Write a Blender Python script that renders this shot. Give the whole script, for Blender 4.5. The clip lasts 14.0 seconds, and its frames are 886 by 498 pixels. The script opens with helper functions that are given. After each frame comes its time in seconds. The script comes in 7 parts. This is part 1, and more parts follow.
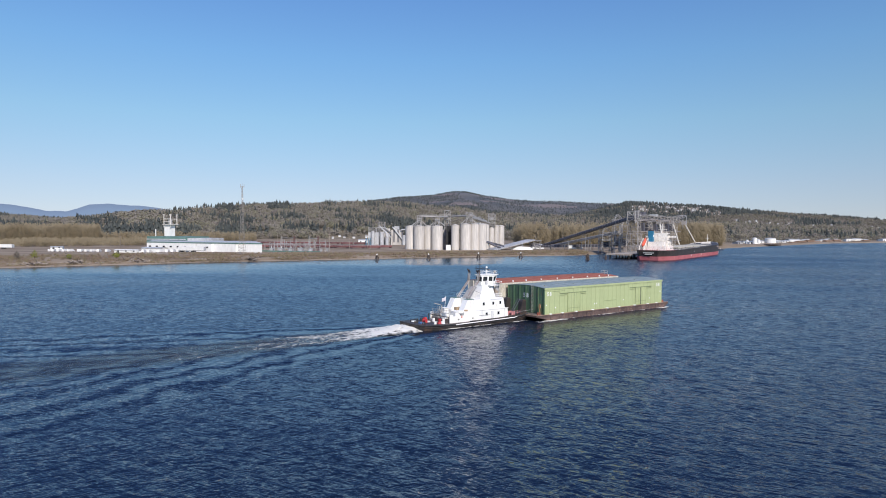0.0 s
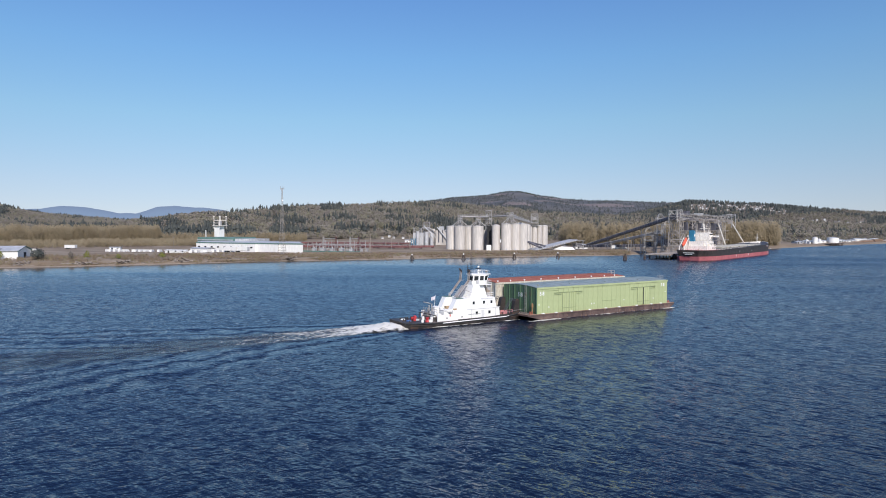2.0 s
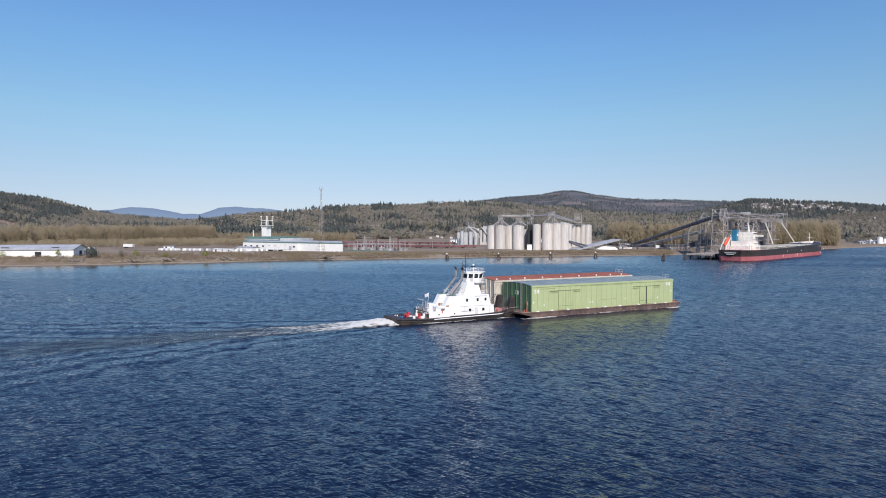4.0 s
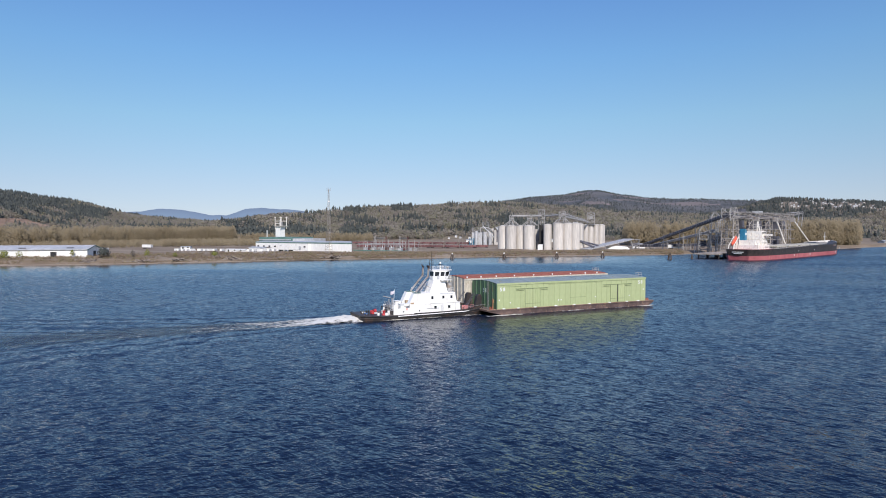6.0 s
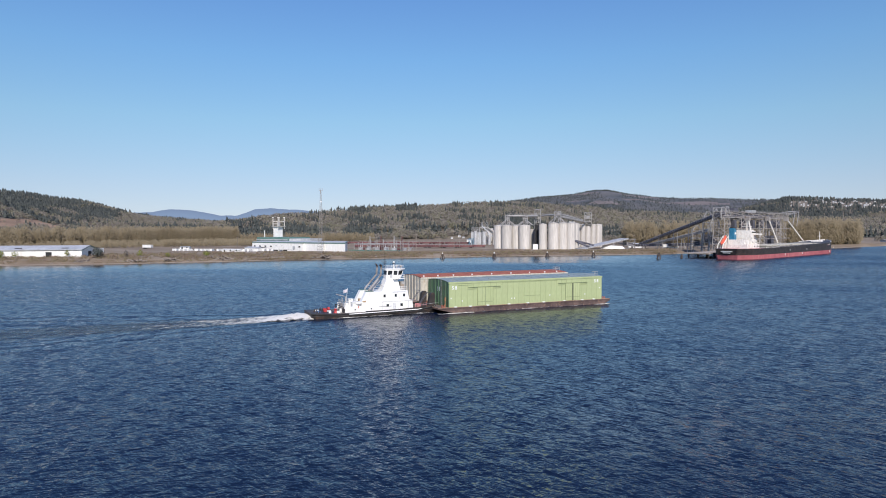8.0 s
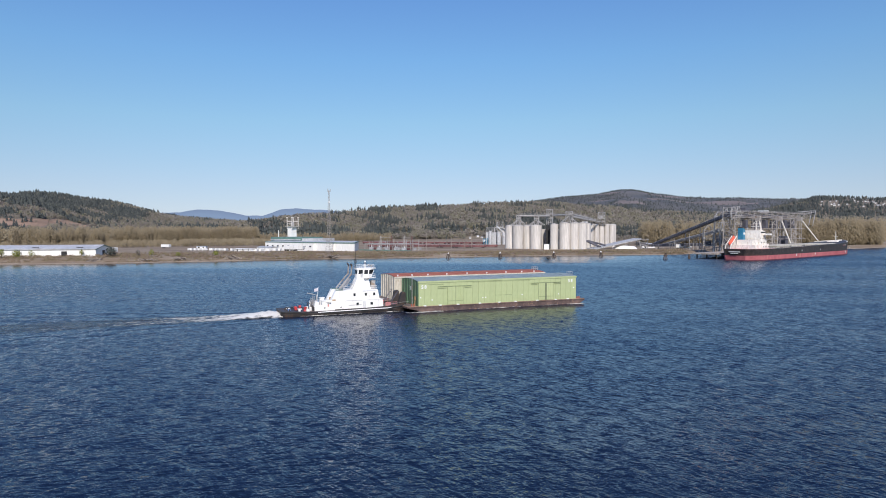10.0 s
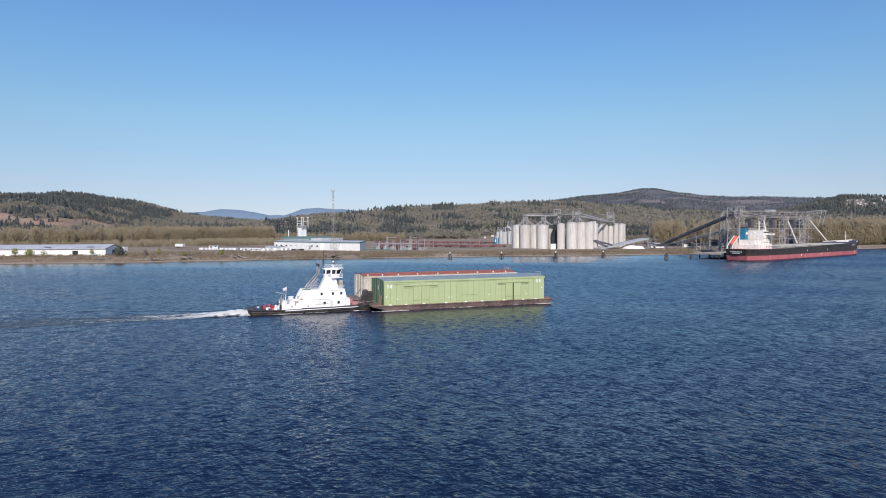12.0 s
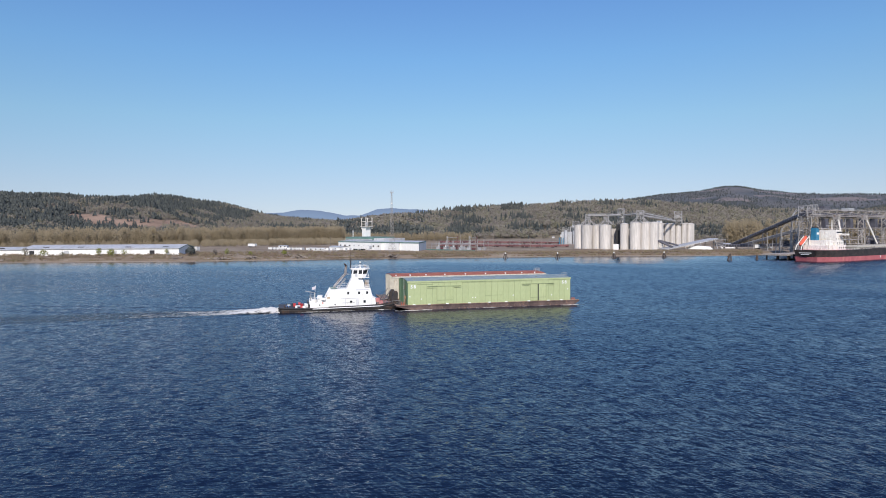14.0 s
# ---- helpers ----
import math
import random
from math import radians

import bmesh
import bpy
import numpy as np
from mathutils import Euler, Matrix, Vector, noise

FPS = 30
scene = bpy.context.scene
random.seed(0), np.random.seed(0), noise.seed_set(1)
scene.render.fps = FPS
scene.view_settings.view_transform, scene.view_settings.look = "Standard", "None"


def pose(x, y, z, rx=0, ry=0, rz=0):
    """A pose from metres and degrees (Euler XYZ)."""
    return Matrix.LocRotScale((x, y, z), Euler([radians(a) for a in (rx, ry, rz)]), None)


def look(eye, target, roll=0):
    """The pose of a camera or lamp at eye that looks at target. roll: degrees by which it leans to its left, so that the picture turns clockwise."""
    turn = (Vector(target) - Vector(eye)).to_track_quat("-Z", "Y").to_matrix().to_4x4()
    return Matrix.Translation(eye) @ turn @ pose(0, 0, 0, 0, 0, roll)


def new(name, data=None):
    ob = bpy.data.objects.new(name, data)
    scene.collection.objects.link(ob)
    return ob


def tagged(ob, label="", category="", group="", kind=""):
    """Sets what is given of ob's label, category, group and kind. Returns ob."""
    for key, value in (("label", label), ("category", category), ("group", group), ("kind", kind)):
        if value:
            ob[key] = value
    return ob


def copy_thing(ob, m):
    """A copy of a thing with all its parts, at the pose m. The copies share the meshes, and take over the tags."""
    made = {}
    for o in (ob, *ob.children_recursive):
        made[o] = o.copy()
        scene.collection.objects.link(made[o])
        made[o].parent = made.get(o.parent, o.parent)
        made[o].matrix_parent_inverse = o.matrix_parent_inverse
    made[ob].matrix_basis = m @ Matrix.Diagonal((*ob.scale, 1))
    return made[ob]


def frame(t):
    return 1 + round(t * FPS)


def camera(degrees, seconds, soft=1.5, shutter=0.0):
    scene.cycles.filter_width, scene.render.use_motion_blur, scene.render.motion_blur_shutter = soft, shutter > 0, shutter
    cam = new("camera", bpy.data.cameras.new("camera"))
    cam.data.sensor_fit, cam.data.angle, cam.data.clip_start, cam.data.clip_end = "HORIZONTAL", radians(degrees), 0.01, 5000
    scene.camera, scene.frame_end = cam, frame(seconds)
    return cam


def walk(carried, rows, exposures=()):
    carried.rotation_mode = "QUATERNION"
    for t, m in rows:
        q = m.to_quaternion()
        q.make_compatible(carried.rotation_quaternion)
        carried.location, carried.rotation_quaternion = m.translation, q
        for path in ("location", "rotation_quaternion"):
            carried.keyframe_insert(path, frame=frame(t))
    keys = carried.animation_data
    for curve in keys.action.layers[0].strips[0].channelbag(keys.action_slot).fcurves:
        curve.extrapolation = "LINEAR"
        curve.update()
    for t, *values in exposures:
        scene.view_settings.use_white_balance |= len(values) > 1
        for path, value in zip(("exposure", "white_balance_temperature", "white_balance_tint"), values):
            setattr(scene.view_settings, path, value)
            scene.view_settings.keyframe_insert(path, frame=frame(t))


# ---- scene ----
cam = camera(68.6, 14.0, soft=1.0)
PATH = [
    (0, (3.679, 2.271, 20.878), (3.675, 4.27, 20.816), 0.3),
    (0.5, (7.446, 1.881, 20.89), (7.399, 3.879, 20.828), 0.2),
    (1, (11.073, 1.084, 20.897), (10.982, 3.081, 20.835), 0.2),
    (1.5, (14.685, 0.697, 20.908), (14.552, 2.691, 20.845), 0.2),
    (2, (18.353, 0.399, 20.907), (18.176, 2.39, 20.845), 0.1),
    (2.5, (21.844, -0.221, 20.88), (21.622, 1.766, 20.818), 0.1),
    (3, (25.308, -0.903, 20.801), (25.044, 1.079, 20.739), 0.0),
    (3.5, (28.913, -1.009, 20.735), (28.606, 0.966, 20.673), -0.0),
    (5.8, (45.067, -0.919, 20.222), (44.644, 1.035, 20.16), -0.0),
    (6, (46.524, -1.159, 20.241), (46.101, 0.795, 20.18), -0.1),
    (6.5, (50.112, -1.218, 20.162), (49.688, 0.735, 20.101), -0.1),
    (7, (53.636, -1.38, 20.072), (53.204, 0.572, 20.011), -0.1),
    (7.5, (57.187, -1.248, 20.097), (56.746, 0.702, 20.036), -0.1),
    (8, (60.688, -1.273, 20.148), (60.234, 0.673, 20.087), -0.2),
    (8.5, (64.158, -1.041, 20.077), (63.687, 0.902, 20.016), -0.2),
    (11, (81.715, 0.095, 20.304), (81.157, 2.014, 20.242), -0.2),
    (11.5, (85.529, -0.044, 20.44), (84.961, 1.873, 20.377), -0.2),
    (12, (89.113, 0.299, 20.541), (88.517, 2.207, 20.478), -0.2),
    (12.5, (92.602, 0.646, 20.706), (91.962, 2.539, 20.643), -0.2),
    (13, (96.105, 0.632, 20.765), (95.408, 2.505, 20.702), -0.3),
    (13.5, (99.458, 1.052, 20.87), (98.705, 2.904, 20.806), -0.3),
    (14, (102.655, 1.732, 20.972), (101.845, 3.559, 20.909), -0.3),
]
walk(cam, [(t, look(e, g, r)) for t, e, g, r in PATH], [(0.0, 0.0, 6330, 11)])

# ---- world and sun ----
SUN_AZ, SUN_EL = 160.0, 40.0
world = bpy.data.worlds.new("world")
scene.world = world
world.use_nodes = True
wn = world.node_tree.nodes
sky = wn.new("ShaderNodeTexSky")
sky.sky_type = "NISHITA"
sky.sun_disc = False
sky.sun_elevation, sky.sun_rotation = radians(SUN_EL), radians(SUN_AZ)
sky.altitude, sky.air_density, sky.dust_density, sky.ozone_density = 20, 1.0, 0.6, 3.0
wn["Background"].inputs["Strength"].default_value = 0.149
wl = world.node_tree.links
# the clear air over the plain hides the lowest few degrees of the sky's glow
way = wn.new("ShaderNodeTexCoord")
lift = wn.new("ShaderNodeVectorMath")
lift.operation = "MULTIPLY_ADD"
lift.inputs[1].default_value, lift.inputs[2].default_value = (1.0, 1.0, 0.8), (0.0, 0.0, 0.08)
wl.new(way.outputs["Generated"], lift.inputs[0])
wl.new(lift.outputs[0], sky.inputs["Vector"])
deep = wn.new("ShaderNodeHueSaturation")
deep.inputs["Saturation"].default_value = 1.15
wl.new(sky.outputs["Color"], deep.inputs["Color"])
# pale haze towards the horizon
height = wn.new("ShaderNodeSeparateXYZ")
wl.new(way.outputs["Generated"], height.inputs["Vector"])
haze = wn.new("ShaderNodeValToRGB")
while len(haze.color_ramp.elements) < 7:
    haze.color_ramp.elements.new(0.5)
for k, (p, c) in enumerate(((0.0, (1.02, 0.74, 0.66)), (0.065, (1.07, 0.83, 0.73)), (0.16, (1.07, 0.98, 0.83)), (0.25, (0.97, 1.0, 0.95)), (0.4, (0.85, 0.88, 1.02)), (0.6, (0.64, 0.71, 1.02)), (1.0, (0.56, 0.64, 1.0)))):
    haze.color_ramp.elements[k].position, haze.color_ramp.elements[k].color = p, (*c, 1)
wl.new(height.outputs["Z"], haze.inputs["Fac"])
veil = wn.new("ShaderNodeMix")
veil.data_type, veil.blend_type = "RGBA", "MULTIPLY"
veil.inputs["Factor"].default_value = 1.0
wl.new(deep.outputs["Color"], veil.inputs["A"]), wl.new(haze.outputs["Color"], veil.inputs["B"])
wl.new(veil.outputs["Result"], wn["Background"].inputs["Color"])
sun = new("sun", bpy.data.lights.new("sun", "SUN"))
sun.data.energy, sun.data.angle, sun.data.color = 4.6, radians(0.53), (1.0, 0.92, 0.83)
a, e = radians(SUN_AZ), radians(SUN_EL)
sun.matrix_world = look((math.sin(a) * math.cos(e) * 400, math.cos(a) * math.cos(e) * 400, math.sin(e) * 400), (0, 0, 0))


# ---- materials ----
# wave trains: wavelength in metres, heading in degrees from y, length of a crest in wavelengths, slope
WATER_TRAINS = ((6.0, 18, 4.0, 0.08), (2.5, -60, 5.0, 0.09), (2.2, 60, 6.0, 0.12), (1.8, 30, 8.0, 0.16), (1.4, -24, 8.0, 0.14), (0.8, 8, 6.0, 0.07), (0.55, 40, 5.0, 0.05))


def surf(name, c1, c2, scale=1.0, rough=0.7, metal=0.0, bump=0.02, fine=8.0, c3=None, streak=1.0, vary=0.0, island=False, lo=0.35, hi=0.65, grit=1.0):
    """Two-scale mottled surface: c1 to c2 by broad noise, fine grain on top, c3 as sparse stains, streaked along z when streak is below 1."""
    m = bpy.data.materials.new(name)
    m.use_nodes = True
    n, l = m.node_tree.nodes, m.node_tree.links
    b = n["Principled BSDF"]
    b.inputs["Roughness"].default_value, b.inputs["Metallic"].default_value = rough, metal
    co = n.new("ShaderNodeTexCoord")
    mp = n.new("ShaderNodeMapping")
    mp.inputs["Scale"].default_value = (1, 1, streak)
    l.new(co.outputs["Object"], mp.inputs["Vector"])

    def noise_tex(sc, detail):
        t = n.new("ShaderNodeTexNoise")
        t.inputs["Scale"].default_value, t.inputs["Detail"].default_value = sc, detail
        l.new(mp.outputs["Vector"], t.inputs["Vector"])
        return t

    def ramp(src, p0, p1, a0, a1):
        r = n.new("ShaderNodeValToRGB")
        r.color_ramp.elements[0].position, r.color_ramp.elements[1].position = p0, p1
        r.color_ramp.elements[0].color, r.color_ramp.elements[1].color = (*a0, 1), (*a1, 1)
        l.new(src, r.inputs["Fac"])
        return r

    broad, grain = noise_tex(scale, 4), noise_tex(scale * fine, 3)
    col = ramp(broad.outputs["Fac"], lo, hi, c1, c2).outputs["Color"]
    g = ramp(grain.outputs["Fac"], 0.3, 0.7, (1 - 0.28 * grit,) * 3, (1 + 0.12 * grit,) * 3)
    mx = n.new("ShaderNodeMix")
    mx.data_type, mx.blend_type = "RGBA", "MULTIPLY"
    mx.inputs["Factor"].default_value = 0.8
    l.new(col, mx.inputs["A"]), l.new(g.outputs["Color"], mx.inputs["B"])
    col = mx.outputs["Result"]
    if c3:
        st = noise_tex(scale * 2.7, 6)
        f = ramp(st.outputs["Fac"], 0.58, 0.7, (0, 0, 0), (1, 1, 1))
        m3 = n.new("ShaderNodeMix")
        m3.data_type = "RGBA"
        m3.inputs["B"].default_value = (*c3, 1)
        l.new(f.outputs["Color"], m3.inputs["Factor"]), l.new(col, m3.inputs["A"])
        col = m3.outputs["Result"]
    if vary:
        src = n.new("ShaderNodeNewGeometry").outputs["Random Per Island"] if island else n.new("ShaderNodeObjectInfo").outputs["Random"]
        v = ramp(src, 0, 1, (1 - vary,) * 3, (1 + vary,) * 3)
        m4 = n.new("ShaderNodeMix")
        m4.data_type, m4.blend_type = "RGBA", "MULTIPLY"
        m4.inputs["Factor"].default_value = 1
        l.new(col, m4.inputs["A"]), l.new(v.outputs["Color"], m4.inputs["B"])
        col = m4.outputs["Result"]
    l.new(col, b.inputs["Base Color"])
    if bump:
        bp = n.new("ShaderNodeBump")
        bp.inputs["Strength"].default_value, bp.inputs["Distance"].default_value = 0.6, bump
        l.new(grain.outputs["Fac"], bp.inputs["Height"]), l.new(bp.outputs["Normal"], b.inputs["Normal"])
    return m


def leafy(name, colours, rough=0.8, broad=0.01, through_light=0.4):
    """Foliage: each tree takes its own tint out of a ramp, nudged by broad patches."""
    m = bpy.data.materials.new(name)
    m.use_nodes = True
    n, l = m.node_tree.nodes, m.node_tree.links
    b = n["Principled BSDF"]
    b.inputs["Roughness"].default_value = rough
    b.inputs["Specular IOR Level"].default_value = 0.15
    g = n.new("ShaderNodeAttribute")
    g.attribute_name = "tint"
    co = n.new("ShaderNodeTexCoord")
    t = n.new("ShaderNodeTexNoise")
    t.inputs["Scale"].default_value, t.inputs["Detail"].default_value = broad, 3
    l.new(co.outputs["Object"], t.inputs["Vector"])
    mix = n.new("ShaderNodeMath")
    mix.operation = "MULTIPLY_ADD"
    mix.inputs[1].default_value, mix.inputs[2].default_value = 0.45, -0.1
    l.new(g.outputs["Fac"], mix.inputs[0])
    add = n.new("ShaderNodeMath")
    add.operation = "MULTIPLY_ADD"
    add.inputs[1].default_value = 0.75
    l.new(t.outputs["Fac"], add.inputs[0]), l.new(mix.outputs[0], add.inputs[2])
    r = n.new("ShaderNodeValToRGB")
    els = r.color_ramp.elements
    while len(els) < len(colours):
        els.new(0.5)
    for k, c in enumerate(colours):
        els[k].position, els[k].color = 0.1 + 0.8 * k / (len(colours) - 1), (*c, 1)
    l.new(add.outputs[0], r.inputs["Fac"]), l.new(r.outputs["Color"], b.inputs["Base Color"])
    # thin twigs and needles let some light through
    thin = n.new("ShaderNodeBsdfTranslucent")
    l.new(r.outputs["Color"], thin.inputs["Color"])
    both = n.new("ShaderNodeMixShader")
    both.inputs["Fac"].default_value = through_light
    l.new(b.outputs[0], both.inputs[1]), l.new(thin.outputs[0], both.inputs[2])
    l.new(both.outputs[0], n["Material Output"].inputs["Surface"])
    return m


def water_material():
    """Wind-rippled river: the surface normal is tilted by three sizes of wave and by the diverging waves of the tug's wake."""
    m = bpy.data.materials.new("river_water")
    m.use_nodes = True
    n, l = m.node_tree.nodes, m.node_tree.links
    b = n["Principled BSDF"]
    b.inputs["Base Color"].default_value = (0.0045, 0.0099, 0.0245, 1)
    b.inputs["Roughness"].default_value, b.inputs["IOR"].default_value = 0.06, 1.333
    co = n.new("ShaderNodeTexCoord")

    def calc(op, x, y=None, z=None):
        k = n.new("ShaderNodeMath")
        k.operation = op
        for i, q in enumerate((x, y, z)):
            if q is None:
                continue
            if isinstance(q, (int, float)):
                k.inputs[i].default_value = q
            else:
                l.new(q, k.inputs[i])
        return k.outputs[0]

    def vec(op, x, y):
        k = n.new("ShaderNodeVectorMath")
        k.operation = op
        for i, q in enumerate((x, y)):
            if isinstance(q, tuple):
                k.inputs[i].default_value = q
            else:
                l.new(q, k.inputs[i])
        return k.outputs[0]

    # phase wobble shared by the wave trains, so that the crests are short and broken
    wb = n.new("ShaderNodeTexNoise")
    wb.inputs["Scale"].default_value, wb.inputs["Detail"].default_value = 0.16, 2
    l.new(co.outputs["Object"], wb.inputs["Vector"])
    wsep = n.new("ShaderNodeSeparateXYZ")
    l.new(wb.outputs["Color"], wsep.inputs["Vector"])
    pos = n.new("ShaderNodeSeparateXYZ")
    l.new(co.outputs["Object"], pos.inputs["Vector"])
    total = None
    for k, (wavelength, turn, stretch, slope) in enumerate(WATER_TRAINS):
        cx, cy = math.sin(radians(turn)), math.cos(radians(turn))
        f = 1 / (0.22 * wavelength)
        run = calc("MULTIPLY_ADD", pos.outputs["X"], cx * f, calc("MULTIPLY", pos.outputs["Y"], cy * f))
        along = calc("MULTIPLY_ADD", pos.outputs["X"], cy * f / stretch, calc("MULTIPLY", pos.outputs["Y"], -cx * f / stretch))
        uv = n.new("ShaderNodeCombineXYZ")
        uv.inputs["Z"].default_value = 7.3 * k
        l.new(run, uv.inputs["X"]), l.new(along, uv.inputs["Y"])
        t = n.new("ShaderNodeTexNoise")
        t.inputs["Scale"].default_value, t.inputs["Detail"].default_value, t.inputs["Distortion"].default_value = 1.0, 1.0, 0.25
        l.new(uv.outputs[0], t.inputs["Vector"])
        # broad faces, and narrow crests that fall away behind
        face = calc("SUBTRACT", t.outputs["Fac"], 0.5)
        crest = calc("MULTIPLY", calc("MAXIMUM", calc("SUBTRACT", 0.032, calc("ABSOLUTE", face)), 0.0), 62.0)
        sl = calc("MULTIPLY", calc("MULTIPLY_ADD", face, 2.8, crest), slope)
        cv = n.new("ShaderNodeCombineXYZ")
        l.new(calc("MULTIPLY", sl, cx), cv.inputs["X"]), l.new(calc("MULTIPLY", sl, cy), cv.inputs["Y"])
        total = vec("ADD", total, cv.outputs[0]) if total else cv.outputs[0]
    # fine ripple
    t = n.new("ShaderNodeTexNoise")
    t.inputs["Scale"].default_value, t.inputs["Detail"].default_value = 2.6, 2
    l.new(co.outputs["Object"], t.inputs["Vector"])
    total = vec("ADD", total, vec("MULTIPLY", vec("SUBTRACT", t.outputs["Color"], (0.5, 0.5, 0.5)), (0.10, 0.13, 0.0)))
    # gust patches: broad areas of rougher and smoother water
    mp = n.new("ShaderNodeMapping")
    mp.inputs["Scale"].default_value = (0.006, 0.016, 0.01)
    l.new(co.outputs["Object"], mp.inputs["Vector"])
    g = n.new("ShaderNodeTexNoise")
    g.inputs["Scale"].default_value, g.inputs["Detail"].default_value = 1.0, 4
    l.new(mp.outputs["Vector"], g.inputs["Vector"])
    gust = n.new("ShaderNodeMapRange")
    gust.inputs["From Min"].default_value, gust.inputs["From Max"].default_value = 0.3, 0.7
    gust.inputs["To Min"].default_value, gust.inputs["To Max"].default_value = 0.5, 1.25
    l.new(g.outputs["Fac"], gust.inputs["Value"])
    sc = n.new("ShaderNodeVectorMath")
    sc.operation = "SCALE"
    # calm water in the lee of the western bank
    off_bank = calc("MULTIPLY", calc("SUBTRACT", calc("SUBTRACT", pos.outputs["Y"], calc("MULTIPLY", pos.outputs["X"], 0.56)), 464.0), 0.87)
    off_bank = calc("MULTIPLY_ADD", calc("SUBTRACT", g.outputs["Fac"], 0.5), 160.0, off_bank)
    near_bank = n.new("ShaderNodeMapRange")
    near_bank.interpolation_type = "SMOOTHSTEP"
    near_bank.inputs["From Min"].default_value, near_bank.inputs["From Max"].default_value = -150.0, -25.0
    l.new(off_bank, near_bank.inputs["Value"])
    west = n.new("ShaderNodeMapRange")
    west.interpolation_type = "SMOOTHSTEP"
    west.inputs["From Min"].default_value, west.inputs["From Max"].default_value = 190.0, 40.0
    l.new(pos.outputs["X"], west.inputs["Value"])
    calm = calc("MULTIPLY", near_bank.outputs["Result"], west.outputs["Result"])
    l.new(total, sc.inputs[0]), l.new(calc("MULTIPLY", gust.outputs["Result"], calc("MULTIPLY_ADD", calm, -0.6, 1.0)), sc.inputs["Scale"])
    total = sc.outputs[0]
    # diverging wake waves on both sides of the tug's track
    fr = n.new("ShaderNodeMapping")
    fr.vector_type = "TEXTURE"
    fr.inputs["Location"].default_value = (26.74, 150.5, 0)
    fr.inputs["Rotation"].default_value = (0, 0, radians(37.4))
    l.new(co.outputs["Object"], fr.inputs["Vector"])
    sp = n.new("ShaderNodeSeparateXYZ")
    l.new(fr.outputs["Vector"], sp.inputs["Vector"])
    back = calc("SUBTRACT", -6.0, sp.outputs["X"])
    off = calc("ABSOLUTE", calc("SUBTRACT", sp.outputs["Y"], 7.7))
    wedge = calc("SUBTRACT", calc("MULTIPLY", back, 0.40), off)
    inside = n.new("ShaderNodeMapRange")
    inside.inputs["From Min"].default_value, inside.inputs["From Max"].default_value = 0.0, 6.0
    l.new(wedge, inside.inputs["Value"])
    fade = n.new("ShaderNodeMapRange")
    fade.inputs["From Min"].default_value, fade.inputs["From Max"].default_value = 10.0, 330.0
    fade.inputs["To Min"].default_value, fade.inputs["To Max"].default_value = 1.0, 0.0
    l.new(back, fade.inputs["Value"])
    phase = calc("MULTIPLY", calc("ADD", calc("MULTIPLY", off, 0.82), calc("MULTIPLY", back, -0.34)), 1.15)
    wob = calc("ADD", calc("MULTIPLY_ADD", g.outputs["Fac"], 14.0, phase), calc("MULTIPLY", wsep.outputs[1], 11.0))
    amp = calc("MULTIPLY", calc("MULTIPLY", inside.outputs["Result"], fade.outputs["Result"]), 0.20)
    crest = calc("MULTIPLY", calc("SINE", wob), amp)
    cb = n.new("ShaderNodeCombineXYZ")
    l.new(calc("MULTIPLY", crest, 0.3), cb.inputs["X"]), l.new(crest, cb.inputs["Y"])
    cb.inputs["Z"].default_value = 1.0
    # seen at a lower angle, the waves show more of their near faces
    slant = n.new("ShaderNodeMapRange")
    slant.inputs["From Min"].default_value, slant.inputs["From Max"].default_value = 30.0, 420.0
    slant.inputs["To Min"].default_value, slant.inputs["To Max"].default_value = -0.145, -0.17
    l.new(pos.outputs["Y"], slant.inputs["Value"])
    lean = n.new("ShaderNodeCombineXYZ")
    l.new(calc("MULTIPLY", slant.outputs["Result"], calc("MULTIPLY_ADD", calm, -0.65, calc("MULTIPLY_ADD", west.outputs["Result"], -0.45, 1.45))), lean.inputs["Y"])
    # the far faces of the waves hide behind the near ones
    tilt = n.new("ShaderNodeSeparateXYZ")
    l.new(vec("ADD", vec("ADD", total, cb.outputs[0]), lean.outputs[0]), tilt.inputs["Vector"])
    near = n.new("ShaderNodeMath")
    near.operation = "SMOOTH_MIN"
    near.inputs[2].default_value = 0.06
    l.new(calc("ADD", calc("SUBTRACT", calc("DIVIDE", 13.5, calc("MAXIMUM", pos.outputs["Y"], 40.0)), 0.10), calc("MULTIPLY", calm, 0.06)), near.inputs[1])
    l.new(tilt.outputs["Y"], near.inputs[0])
    cn = n.new("ShaderNodeCombineXYZ")
    cn.inputs["Z"].default_value = 1.0
    l.new(tilt.outputs["X"], cn.inputs["X"]), l.new(near.outputs[0], cn.inputs["Y"])
    nn = n.new("ShaderNodeVectorMath")
    nn.operation = "NORMALIZE"
    l.new(cn.outputs[0], nn.inputs[0])
    l.new(nn.outputs[0], b.inputs["Normal"])
    return m


